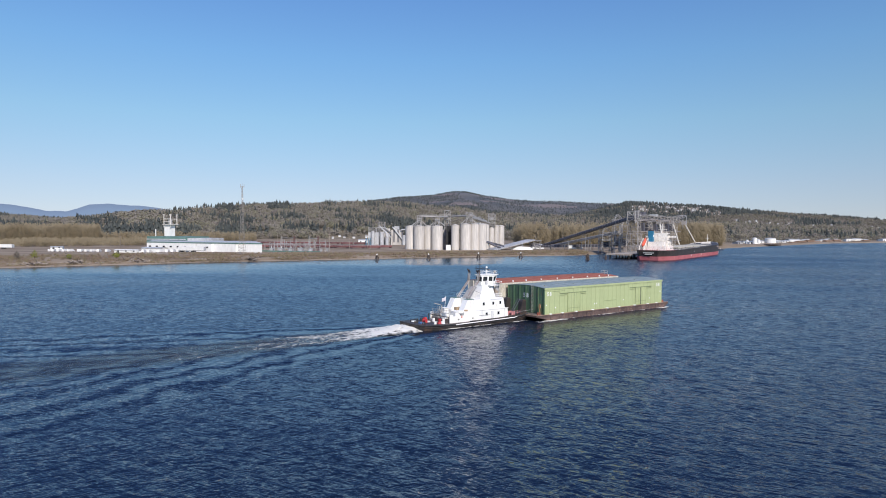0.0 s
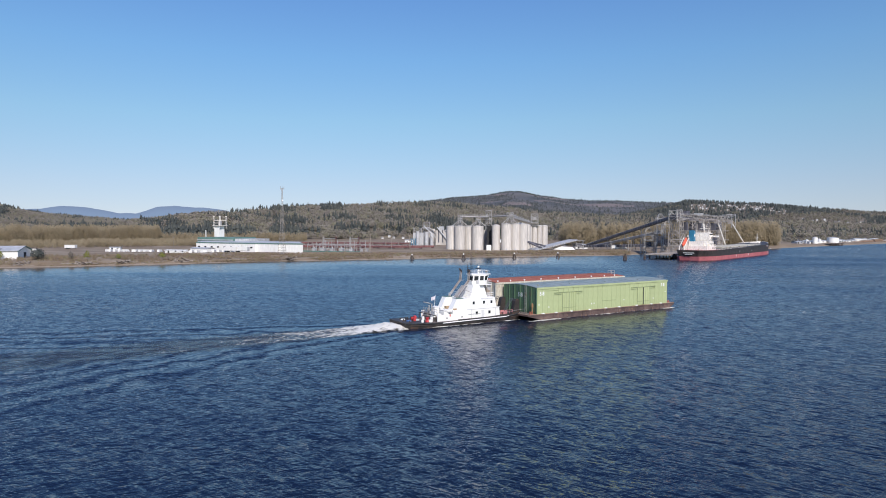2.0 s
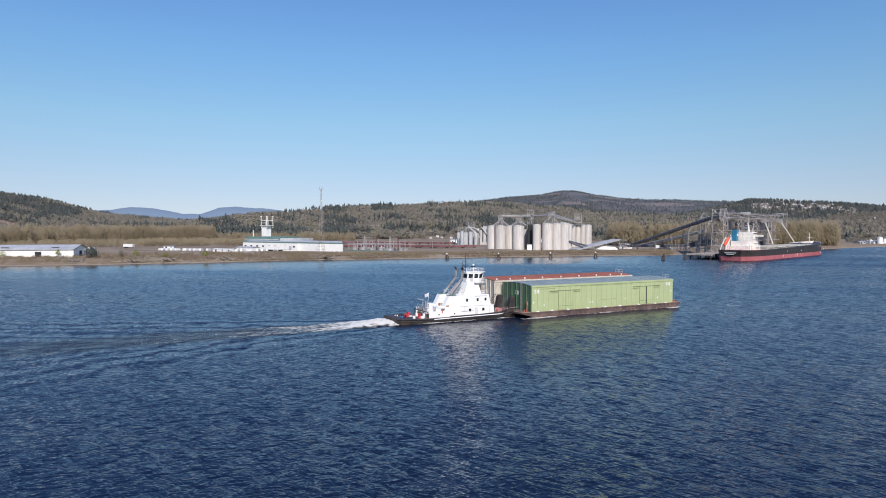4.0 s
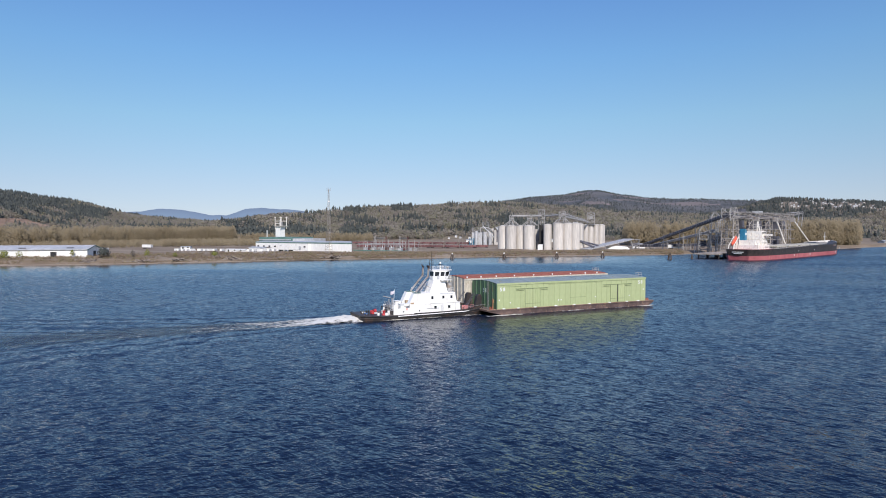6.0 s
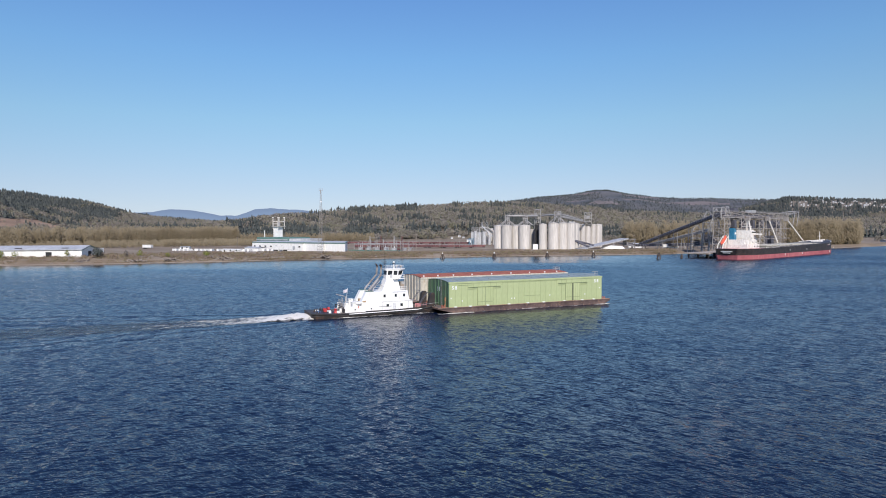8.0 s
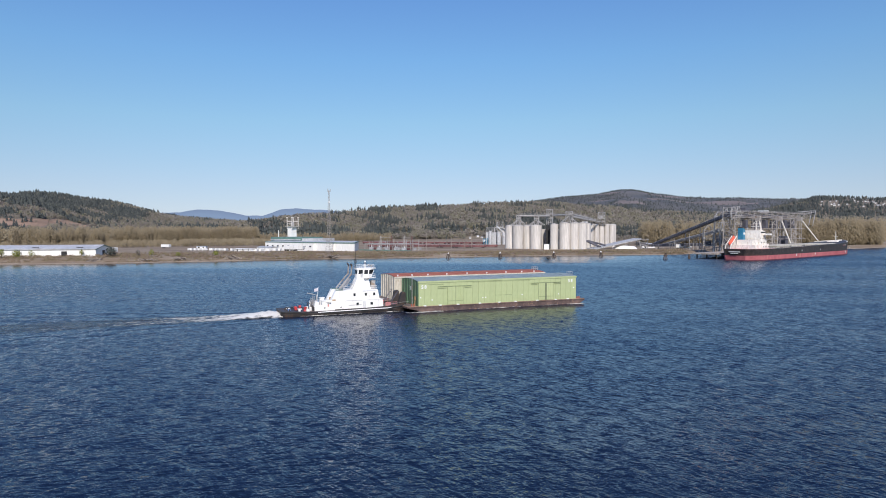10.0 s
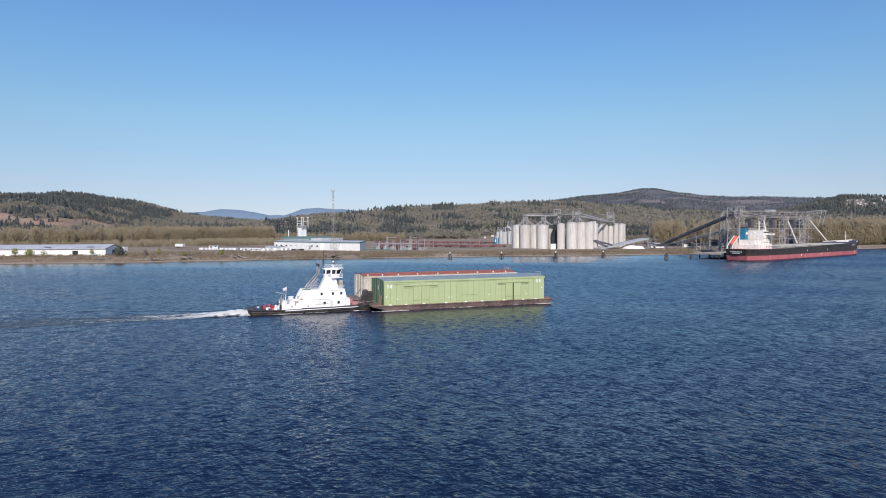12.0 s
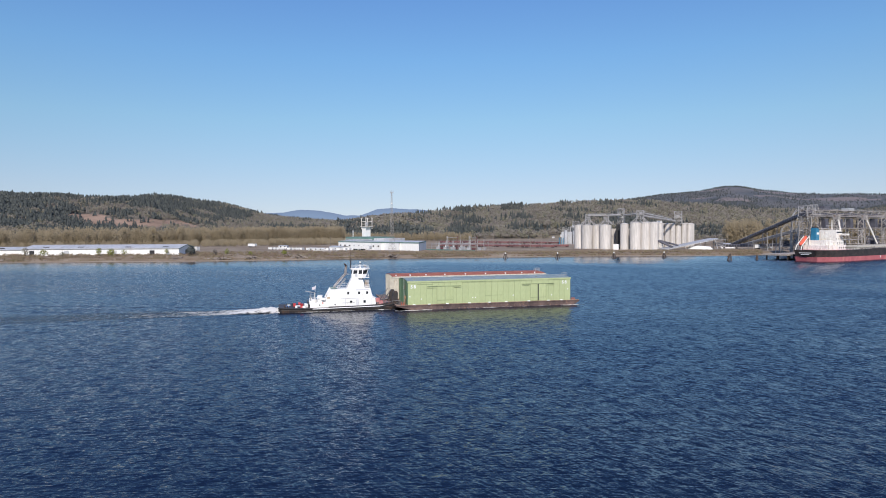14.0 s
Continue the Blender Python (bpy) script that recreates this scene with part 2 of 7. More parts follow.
def foam_material():
    """Churned water: broken cream foam over a thin veil of stirred silt."""
    m = bpy.data.materials.new("wake_foam")
    m.use_nodes = True
    n, l = m.node_tree.nodes, m.node_tree.links
    b = n["Principled BSDF"]
    b.inputs["Roughness"].default_value = 0.45
    co = n.new("ShaderNodeTexCoord")

    def noise_tex(stretch, scale, detail, warp):
        mp = n.new("ShaderNodeMapping")
        mp.inputs["Scale"].default_value = (stretch, 1.0, 1.0)
        l.new(co.outputs["Object"], mp.inputs["Vector"])
        t = n.new("ShaderNodeTexNoise")
        t.inputs["Scale"].default_value, t.inputs["Detail"].default_value = scale, detail
        t.inputs["Distortion"].default_value = warp
        l.new(mp.outputs["Vector"], t.inputs["Vector"])
        return t.outputs["Fac"]

    def calc(op, x, y, z=None):
        k = n.new("ShaderNodeMath")
        k.operation = op
        for i, q in enumerate((x, y, z)):
            if isinstance(q, (int, float)):
                k.inputs[i].default_value = q
            elif q is not None:
                l.new(q, k.inputs[i])
        return k.outputs[0]

    def attr(name):
        at = n.new("ShaderNodeAttribute")
        at.attribute_name = name
        return at.outputs["Fac"]

    fine, broad = noise_tex(0.6, 1.1, 10, 0.8), noise_tex(0.35, 0.22, 4, 0.3)
    lump = calc("MULTIPLY_ADD", calc("SUBTRACT", fine, 0.5), 2.6, calc("MULTIPLY", calc("SUBTRACT", broad, 0.5), 1.6))
    froth = n.new("ShaderNodeMapRange")
    froth.inputs["From Min"].default_value, froth.inputs["From Max"].default_value = 0.25, 1.05
    l.new(calc("ADD", lump, attr("churn")), froth.inputs["Value"])
    veil = calc("MULTIPLY", attr("silt"), calc("MULTIPLY_ADD", broad, 1.1, calc("MULTIPLY", fine, 0.7)))
    r = n.new("ShaderNodeValToRGB")
    r.color_ramp.elements[0].color, r.color_ramp.elements[1].color = (0.075, 0.078, 0.055, 1), (0.74, 0.71, 0.62, 1)
    l.new(froth.outputs["Result"], r.inputs["Fac"]), l.new(r.outputs["Color"], b.inputs["Base Color"])
    l.new(calc("MINIMUM", calc("MAXIMUM", froth.outputs["Result"], veil), 1.0), b.inputs["Alpha"])
    bp = n.new("ShaderNodeBump")
    bp.inputs["Distance"].default_value = 0.35
    l.new(fine, bp.inputs["Height"]), l.new(bp.outputs["Normal"], b.inputs["Normal"])
    return m


def ground_material():
    """Sand at the water's edge, dead grass and brush on the bank, packed gravel and dry grass inland."""
    m = bpy.data.materials.new("river_bank_ground")
    m.use_nodes = True
    n, l = m.node_tree.nodes, m.node_tree.links
    b = n["Principled BSDF"]
    b.inputs["Roughness"].default_value = 0.95
    co = n.new("ShaderNodeTexCoord")
    sx = n.new("ShaderNodeSeparateXYZ")
    l.new(co.outputs["Object"], sx.inputs["Vector"])
    cols = []
    for scale, els in ((0.03, ((0.3, (0.15, 0.108, 0.068)), (0.5, (0.21, 0.158, 0.10)), (0.7, (0.29, 0.24, 0.18)))), (0.15, ((0.3, (0.22, 0.175, 0.12)), (0.6, (0.31, 0.25, 0.18)), (0.8, (0.16, 0.13, 0.09))))):
        t = n.new("ShaderNodeTexNoise")
        t.inputs["Scale"].default_value, t.inputs["Detail"].default_value = scale, 8
        l.new(co.outputs["Object"], t.inputs["Vector"])
        r = n.new("ShaderNodeValToRGB")
        r.color_ramp.elements.new(0.5)
        for k, (p, c) in enumerate(els):
            r.color_ramp.elements[k].position, r.color_ramp.elements[k].color = p, (*c, 1)
        l.new(t.outputs["Fac"], r.inputs["Fac"])
        cols.append(r.outputs["Color"])
    edge = n.new("ShaderNodeMapRange")
    edge.inputs["From Min"].default_value, edge.inputs["From Max"].default_value = 0.2, 0.5
    l.new(sx.outputs["Z"], edge.inputs["Value"])
    mx = n.new("ShaderNodeMix")
    mx.data_type = "RGBA"
    l.new(edge.outputs["Result"], mx.inputs["Factor"]), l.new(cols[1], mx.inputs["A"]), l.new(cols[0], mx.inputs["B"])
    l.new(mx.outputs["Result"], b.inputs["Base Color"])
    return m


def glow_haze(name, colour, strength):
    """Plain backdrop of far mountains; its glow paints in kilometres of haze."""
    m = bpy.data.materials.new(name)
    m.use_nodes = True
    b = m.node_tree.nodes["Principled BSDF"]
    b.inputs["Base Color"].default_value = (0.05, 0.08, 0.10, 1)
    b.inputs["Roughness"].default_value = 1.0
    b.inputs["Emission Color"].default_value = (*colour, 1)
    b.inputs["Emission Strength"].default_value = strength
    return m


def glass(name):
    m = bpy.data.materials.new(name)
    m.use_nodes = True
    b = m.node_tree.nodes["Principled BSDF"]
    b.inputs["Base Color"].default_value = (0.012, 0.016, 0.02, 1)
    b.inputs["Roughness"].default_value = 0.06
    return m


M_WATER, M_FOAM, M_GROUND = water_material(), foam_material(), ground_material()
M_HILL = surf("hill_soil", (0.13, 0.112, 0.085), (0.2, 0.168, 0.125), 0.006, 0.95, 0, 0, 12)
M_CLEAR = surf("clear_cut_soil", (0.24, 0.16, 0.105), (0.32, 0.22, 0.15), 0.01, 0.95, 0, 0, 9)
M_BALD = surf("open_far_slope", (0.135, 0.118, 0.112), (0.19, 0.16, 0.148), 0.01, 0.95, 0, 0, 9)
# woods greyed and blued: distance haze mixed into the base colour
M_FAR = surf("hazed_far_woods", (0.065, 0.074, 0.08), (0.115, 0.112, 0.112), 0.006, 0.95, 0, 0, 14)
M_MOUNT = glow_haze("far_mountain_haze_glow", (0.20, 0.26, 0.40), 0.72)
# fir green raised and cooled a little, with hill haze in the colour
M_FIR = leafy("hazed_fir_needles", ((0.050, 0.060, 0.058), (0.082, 0.092, 0.084), (0.125, 0.132, 0.112)), broad=0.02, through_light=0.25)
# wide tint range; its broad dark patches stand in for shaded dells
M_BARE = leafy("budding_twigs", ((0.095, 0.09, 0.078), (0.175, 0.158, 0.132), (0.27, 0.24, 0.20), (0.22, 0.21, 0.135), (0.185, 0.165, 0.148), (0.35, 0.315, 0.268)), broad=0.014, through_light=0.22)
M_POPLAR = leafy("poplar_twigs", ((0.27, 0.220, 0.140), (0.335, 0.278, 0.178), (0.39, 0.33, 0.222)), broad=0.03, through_light=0.5)
M_SCRUB = leafy("bank_scrub", ((0.17, 0.132, 0.092), (0.30, 0.225, 0.16), (0.26, 0.225, 0.13), (0.37, 0.28, 0.205)), broad=0.05)
M_MEADOW = surf("winter_meadow", (0.16, 0.13, 0.085), (0.21, 0.175, 0.115), 0.02, 0.95, 0, 0, 10)
M_WILLOW = leafy("willow_leaves", ((0.22, 0.24, 0.05), (0.28, 0.29, 0.07)))
M_BARK = surf("bark", (0.10, 0.08, 0.06), (0.2, 0.17, 0.14), 1.0, 0.9)
M_WHITE = surf("white_boat_paint", (0.82, 0.81, 0.76), (0.87, 0.86, 0.82), 0.4, 0.45, 0, 0, 10, (0.72, 0.69, 0.62), 0.3, grit=0.3)
M_CREAM = surf("cream_ship_paint", (0.79, 0.74, 0.65), (0.84, 0.80, 0.72), 0.3, 0.5, 0, 0.004, 8, (0.55, 0.44, 0.34), 0.3)
M_BLACK = surf("black_hull_paint", (0.022, 0.019, 0.018), (0.055, 0.045, 0.04), 0.4, 0.55, 0, 0.006, 9, (0.10, 0.06, 0.04))
M_RUBBER = surf("black_rubber", (0.015, 0.015, 0.016), (0.04, 0.04, 0.04), 1.5, 0.8)
M_DECK = surf("worn_deck_paint", (0.09, 0.075, 0.065), (0.17, 0.14, 0.12), 0.8, 0.85, 0, 0.01, 8, (0.28, 0.2, 0.15))
M_GREEN = surf("pale_green_barge_paint", (0.375, 0.435, 0.215), (0.42, 0.475, 0.245), 0.35, 0.55, 0, 0.003, 9, (0.365, 0.42, 0.22), 0.25, 0.03, grit=0.35)
# darker copy of the pale green: shade in panel gaps, also tracks and bars
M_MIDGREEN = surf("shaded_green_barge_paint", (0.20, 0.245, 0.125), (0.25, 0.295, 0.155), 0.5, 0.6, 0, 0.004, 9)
M_DKGREEN = surf("dark_green_barge_paint", (0.07, 0.135, 0.075), (0.095, 0.17, 0.095), 0.6, 0.55, 0, 0.008, 9, (0.12, 0.09, 0.05), 0.3, 0.1)
M_ROOFGREY = surf("grey_sheet_roof", (0.25, 0.30, 0.28), (0.33, 0.37, 0.34), 0.3, 0.45, 0.2, 0.01, 8, (0.36, 0.34, 0.26))
M_RUST = surf("rusty_red_roof", (0.30, 0.085, 0.05), (0.38, 0.13, 0.075), 0.4, 0.8, 0, 0.01, 9, (0.22, 0.09, 0.06))
M_BEIGE = surf("beige_barge_paint", (0.50, 0.46, 0.37), (0.6, 0.56, 0.46), 0.5, 0.6, 0, 0.01, 8, (0.38, 0.3, 0.2), 0.3, 0.06)
M_HULL = surf("weathered_barge_steel", (0.075, 0.05, 0.045), (0.15, 0.10, 0.085), 0.5, 0.8, 0, 0.02, 7, (0.24, 0.15, 0.10))
M_TEXT = surf("white_stencil_paint", (0.75, 0.77, 0.72), (0.8, 0.82, 0.78), 1.0, 0.6, 0, 0)
M_GLASS = glass("window_glass")
M_RED = surf("red_machine_paint", (0.42, 0.03, 0.035), (0.5, 0.05, 0.05), 1.2, 0.5)
M_PIPE = surf("brown_exhaust_steel", (0.14, 0.09, 0.07), (0.26, 0.2, 0.17), 1.0, 0.55, 0.4)
M_EXHAUST = surf("stained_exhaust_steel", (0.30, 0.22, 0.17), (0.58, 0.54, 0.49), 0.7, 0.4, 0.5, 0.002, 5, (0.18, 0.11, 0.08))
M_DOOR = surf("grey_door_paint", (0.5, 0.5, 0.5), (0.6, 0.6, 0.59), 1, 0.5)
M_TAN = surf("tan_canvas", (0.36, 0.25, 0.15), (0.45, 0.33, 0.2), 1.5, 0.8)
M_BLUEBOX = surf("blue_box_paint", (0.08, 0.16, 0.35), (0.12, 0.22, 0.42), 1.5, 0.5)
M_STEEL = surf("galvanised_steel", (0.32, 0.31, 0.29), (0.45, 0.44, 0.42), 0.2, 0.6, 0.15, 0.01, 9, (0.3, 0.24, 0.18))
M_DKSTEEL = surf("dark_conveyor_steel", (0.07, 0.07, 0.085), (0.13, 0.125, 0.14), 0.15, 0.6, 0.1, 0.01, 9)
M_EDGE = surf("rusty_edge_paint", (0.42, 0.24, 0.14), (0.5, 0.38, 0.27), 0.5, 0.8, 0, 0.005, 6, (0.22, 0.13, 0.09))
M_GANTRY = surf("weathered_gantry_steel", (0.30, 0.27, 0.235), (0.44, 0.41, 0.37), 0.15, 0.65, 0.1, 0.01, 9, (0.22, 0.15, 0.1))
M_CONC = surf("silo_concrete", (0.49, 0.458, 0.408), (0.59, 0.553, 0.498), 0.09, 0.85, 0, 0.01, 12, (0.38, 0.355, 0.32), 0.12, 0.09, grit=0.8)
M_TIMBER = surf("tarred_pile_timber", (0.05, 0.04, 0.035), (0.12, 0.09, 0.07), 1.2, 0.9)
M_DRIFT = surf("grey_driftwood", (0.2, 0.17, 0.14), (0.36, 0.31, 0.26), 0.8, 0.9, 0, 0.02, 6, None, 1, 0.25)
M_WALL = surf("white_sheet_wall", (0.78, 0.77, 0.72), (0.84, 0.83, 0.78), 0.1, 0.55, 0, 0.004, 10, (0.70, 0.68, 0.62), 0.3, grit=0.35)
M_TRIM = surf("dull_green_trim", (0.09, 0.17, 0.14), (0.13, 0.22, 0.19), 0.2, 0.6)
M_GREYROOF = surf("light_grey_metal_roof", (0.42, 0.43, 0.43), (0.54, 0.54, 0.53), 0.08, 0.5, 0.1, 0.01, 10, (0.36, 0.33, 0.3))
M_BLUE = surf("teal_funnel_paint", (0.02, 0.15, 0.25), (0.035, 0.2, 0.31), 0.3, 0.5)
M_BOOT = surf("red_boot_paint", (0.40, 0.10, 0.11), (0.48, 0.15, 0.155), 0.12, 0.65, 0, 0.01, 9, (0.5, 0.2, 0.17), 0.3)
M_ORANGE = surf("orange_lifeboat_shell", (0.62, 0.10, 0.05), (0.7, 0.14, 0.07), 0.5, 0.4)
M_CAR = surf("oxide_red_railcar_paint", (0.115, 0.045, 0.048), (0.17, 0.07, 0.068), 0.15, 0.75, 0, 0.01, 8, (0.16, 0.08, 0.07), 0.4, 0.3)
# near-black: shade in the silo and door gaps, plus dark doors, vents, undercarriages
M_SHADE = surf("shade_and_dark_parts", (0.02, 0.02, 0.02), (0.04, 0.04, 0.04), 0.5, 0.9)
M_HOUSE = surf("pale_house_walls", (0.55, 0.54, 0.5), (0.75, 0.74, 0.7), 0.02, 0.8, 0, 0, 8, None, 1, 0.25)
M_SHINGLE = surf("grey_shingles", (0.16, 0.15, 0.15), (0.26, 0.25, 0.24), 0.05, 0.9, 0, 0, 8, None, 1, 0.3)
M_FLAG = surf("flag_cloth", (0.6, 0.55, 0.58), (0.75, 0.7, 0.72), 1.0, 0.8)


# ---- mesh building ----
class Geo:
    """Collects boxes, tubes and prisms for one mesh."""

    def __init__(self):
        self.v, self.f = [], []

    def add(self, vs, fs):
        k = len(self.v)
        self.v += [tuple(p) for p in vs]
        self.f += [tuple(k + i for i in q) for q in fs]
        return self

    def hexa(self, p):
        return self.add(p, ((0, 3, 2, 1), (4, 5, 6, 7), (0, 1, 5, 4), (1, 2, 6, 5), (2, 3, 7, 6), (3, 0, 4, 7)))

    def box(self, x0, x1, y0, y1, z0, z1, taper=0.0):
        t = taper
        return self.hexa(((x0, y0, z0), (x1, y0, z0), (x1, y1, z0), (x0, y1, z0), (x0 + t, y0 + t, z1), (x1 - t, y0 + t, z1), (x1 - t, y1 - t, z1), (x0 + t, y1 - t, z1)))

    def tube(self, a, b, r0, r1=None, n=6):
        a, b = Vector(a), Vector(b)
        r1 = r0 if r1 is None else r1
        d = (b - a).normalized()
        s = d.orthogonal().normalized()
        w = d.cross(s)
        ring = [(math.cos(2 * math.pi * (k + 0.5) / n), math.sin(2 * math.pi * (k + 0.5) / n)) for k in range(n)]
        vs = [a + (s * c + w * q) * r0 for c, q in ring] + [b + (s * c + w * q) * r1 for c, q in ring]
        fs = [(k, (k + 1) % n, n + (k + 1) % n, n + k) for k in range(n)] + [tuple(reversed(range(n))), tuple(range(n, 2 * n))]
        return self.add(vs, fs)

    def path(self, pts, r, n=8):
        for p, q in zip(pts, pts[1:]):
            self.tube(p, q, r, r, n)
        return self

    def prism(self, outline, lo, hi, axis="y"):
        """Extrudes an outline: axis y takes (x, z) points, axis z takes (x, y), axis x takes (y, z)."""
        n = len(outline)

        def put(p, h):
            return {"y": (p[0], h, p[1]), "z": (p[0], p[1], h), "x": (h, p[0], p[1])}[axis]
        vs = [put(p, lo) for p in outline] + [put(p, hi) for p in outline]
        fs = [(k, (k + 1) % n, n + (k + 1) % n, n + k) for k in range(n)] + [tuple(reversed(range(n))), tuple(range(n, 2 * n))]
        return self.add(vs, fs)

    def loft(self, rings, caps=True, closed=True):
        n = len(rings[0])
        vs = [p for r in rings for p in r]
        fs = [(j * n + k, j * n + (k + 1) % n, (j + 1) * n + (k + 1) % n, (j + 1) * n + k) for j in range(len(rings) - 1) for k in range(n if closed else n - 1)]
        if caps:
            fs += [tuple(reversed(range(n))), tuple(range((len(rings) - 1) * n, len(rings) * n))]
        return self.add(vs, fs)

    def ball(self, c, r, n=10, m=6, squash=1.0):
        rings = []
        for j in range(1, m):
            q = math.pi * j / m - math.pi / 2
            rings.append([(c[0] + r * math.cos(q) * math.cos(2 * math.pi * k / n), c[1] + r * math.cos(q) * math.sin(2 * math.pi * k / n), c[2] + r * squash * math.sin(q)) for k in range(n)])
        return self.loft(rings)

    def lattice(self, base, top, w0, w1, bays, r, legs=4):
        """A braced tower of 3 or 4 legs from base to top."""
        base, top = Vector(base), Vector(top)
        rings = []
        for j in range(bays + 1):
            c = base.lerp(top, j / bays)
            w = (w0 + (w1 - w0) * j / bays) * 0.7071
            rings.append([c + Vector((math.cos(2 * math.pi * (k + 0.5) / legs), math.sin(2 * math.pi * (k + 0.5) / legs), 0)) * w for k in range(legs)])
        for j in range(bays):
            for k in range(legs):
                self.tube(rings[j][k], rings[j + 1][k], r, r, 4)
                self.tube(rings[j + 1][k], rings[j + 1][(k + 1) % legs], r * 0.7, r * 0.7, 4)
                p, q = ((k, (k + 1) % legs), ((k + 1) % legs, k))[j % 2]
                self.tube(rings[j][p], rings[j + 1][q], r * 0.6, r * 0.6, 4)
        return self

    def mesh(self, name, material, smooth=0.0):
        me = bpy.data.meshes.new(name)
        me.from_pydata(self.v, [], self.f)
        bm = bmesh.new()
        bm.from_mesh(me)
        bmesh.ops.recalc_face_normals(bm, faces=bm.faces)
        if smooth:
            for f in bm.faces:
                f.smooth = True
            for ed in bm.edges:
                if len(ed.link_faces) == 2 and ed.calc_face_angle(0) > radians(smooth):
                    ed.smooth = False
        bm.to_mesh(me)
        bm.free()
        if material:
            me.materials.append(material)
        return me


def part(name, geo, material, parent, label="", smooth=0.0):
    """Links a mesh as one part under a thing or a part."""
    ob = new(name, geo.mesh(name, material, smooth) if isinstance(geo, Geo) else geo)
    ob.parent = parent
    if label:
        ob["label"] = label
    return ob


def thing(name, m, label, category, group="", kind=""):
    ob = new(name)
    ob.matrix_basis = m
    return tagged(ob, label, category, group, kind)


def solid(name, geo, material, label, category, group="", kind="", smooth=0.0, m=None):
    ob = new(name, geo.mesh(name, material, smooth))
    if m is not None:
        ob.matrix_basis = m
    return tagged(ob, label, category, group, kind)


def raw_mesh(name, verts, faces, material):
    """A mesh from numpy arrays of vertices and of triangles or quads."""
    me = bpy.data.meshes.new(name)
    k = faces.shape[1]
    me.vertices.add(len(verts))
    me.vertices.foreach_set("co", np.ascontiguousarray(verts, dtype=np.float32).ravel())
    me.loops.add(faces.size)
    me.loops.foreach_set("vertex_index", np.ascontiguousarray(faces, dtype=np.int32).ravel())
    me.polygons.add(len(faces))
    me.polygons.foreach_set("loop_start", np.arange(0, faces.size, k, dtype=np.int32))
    me.polygons.foreach_set("loop_total", np.full(len(faces), k, dtype=np.int32))
    me.update(calc_edges=True)
    me.validate()
    me.materials.append(material)
    return me


rng = np.random.default_rng(7)
WAVES = [(rng.normal(size=2), rng.uniform(0, 6.28)) for _ in range(14)]


def rough_noise(x, y, size):
    """Smooth noise between about -1 and 1 with features of the given size in metres."""
    s = 0
    for k, (d, ph) in enumerate(WAVES):
        s = s + np.sin((d[0] * x + d[1] * y) * (2.2 / size) * (1 + 0.35 * (k % 5)) + ph) / (1 + 0.35 * (k % 5))
    return s / 3.2
# ---- river, banks and hills ----
def grid_mesh(name, pts, material):
    r, c = pts.shape[:2]
    idx = np.arange(r * c).reshape(r, c)
    f = np.stack([idx[:-1, :-1], idx[:-1, 1:], idx[1:, 1:], idx[1:, :-1]], -1).reshape(-1, 4)
    return raw_mesh(name, pts.reshape(-1, 3), f, material)


xs = np.array([-5000, -2000, -900, -400, -150, 0, 150, 400, 900, 2000, 5000.0])
wx, wy = np.meshgrid(xs, xs)
tagged(new("water", grid_mesh("water", np.stack([wx, wy, wx * 0], -1), M_WATER)), "wide deep-blue river with wind ripples", "river", kind="structure")

SHORE_X = [-5000, -1500, -700, -340, -215, -150, -78, -20, 60, 110, 140, 175, 235, 295, 377, 508, 660, 797, 1300, 2600, 4900]
SHORE_Y = [-2440, -310, 95, 274, 333, 384, 428, 466, 508, 526, 556, 620, 680, 712, 807, 947, 1095, 1172, 1450, 1980, 2500]
INLAND = np.array([-0.3, 0.954])
BANK_N = [-60, -12, 0, 2, 5, 10, 28, 60, 120, 300, 600, 1500, 3000, 5000]
BANK_Z = [-4, -1.2, 0.0, 0.35, 1.0, 1.9, 2.1, 1.8, 1.1, 0.7, 0.7, 0.8, 1, 1]


def shore_y(x):
    return np.interp(x, SHORE_X, SHORE_Y) + 3.0 * rough_noise(x, x * 0, 60)


def rise(x, n):
    """The plain lies some metres higher to the west than at the silos."""
    return np.clip((-40 - x) / 160, 0, 1) * 2.4 * np.clip((n - 6) / 45, 0, 1) * np.clip((170 - n) / 90, 0.25, 1)


def ground_at(x, y):
    """Height of the land at a place."""
    n = (y - np.interp(x, SHORE_X, SHORE_Y)) * 0.9
    return np.interp(n, BANK_N, BANK_Z) + rise(x, n)


sx = np.unique(np.concatenate([np.linspace(-5000, -900, 30), np.arange(-900, 900, 9.0), np.linspace(900, 4900, 40)]))
sn = np.array([-60, -25, -12, -5, -2, 0, 2, 4, 6, 8, 11, 14, 18, 23, 28, 36, 46, 60, 85, 120, 180, 300, 450, 600, 1000, 1500, 3000, 5000.0])
gx = sx[:, None] + INLAND[0] * sn[None]
gy = shore_y(sx)[:, None] + INLAND[1] * sn[None]
gz = np.interp(sn, BANK_N, BANK_Z)[None] + rise(gx, sn[None])
gz = gz + np.where((sn > 1) & (sn < 200), 0.22, 0.0)[None] * rough_noise(gx, gy, 14) + np.where((sn > 8) & (sn < 200), 0.3, 0.0)[None] * rough_noise(gx, gy, 45)
tagged(new("ground", grid_mesh("ground", np.stack([gx, gy, gz], -1), M_GROUND)), "flat river plain with a sandy brush-covered bank", "ground", kind="structure")

EYE = np.array([52.0, 0.0])


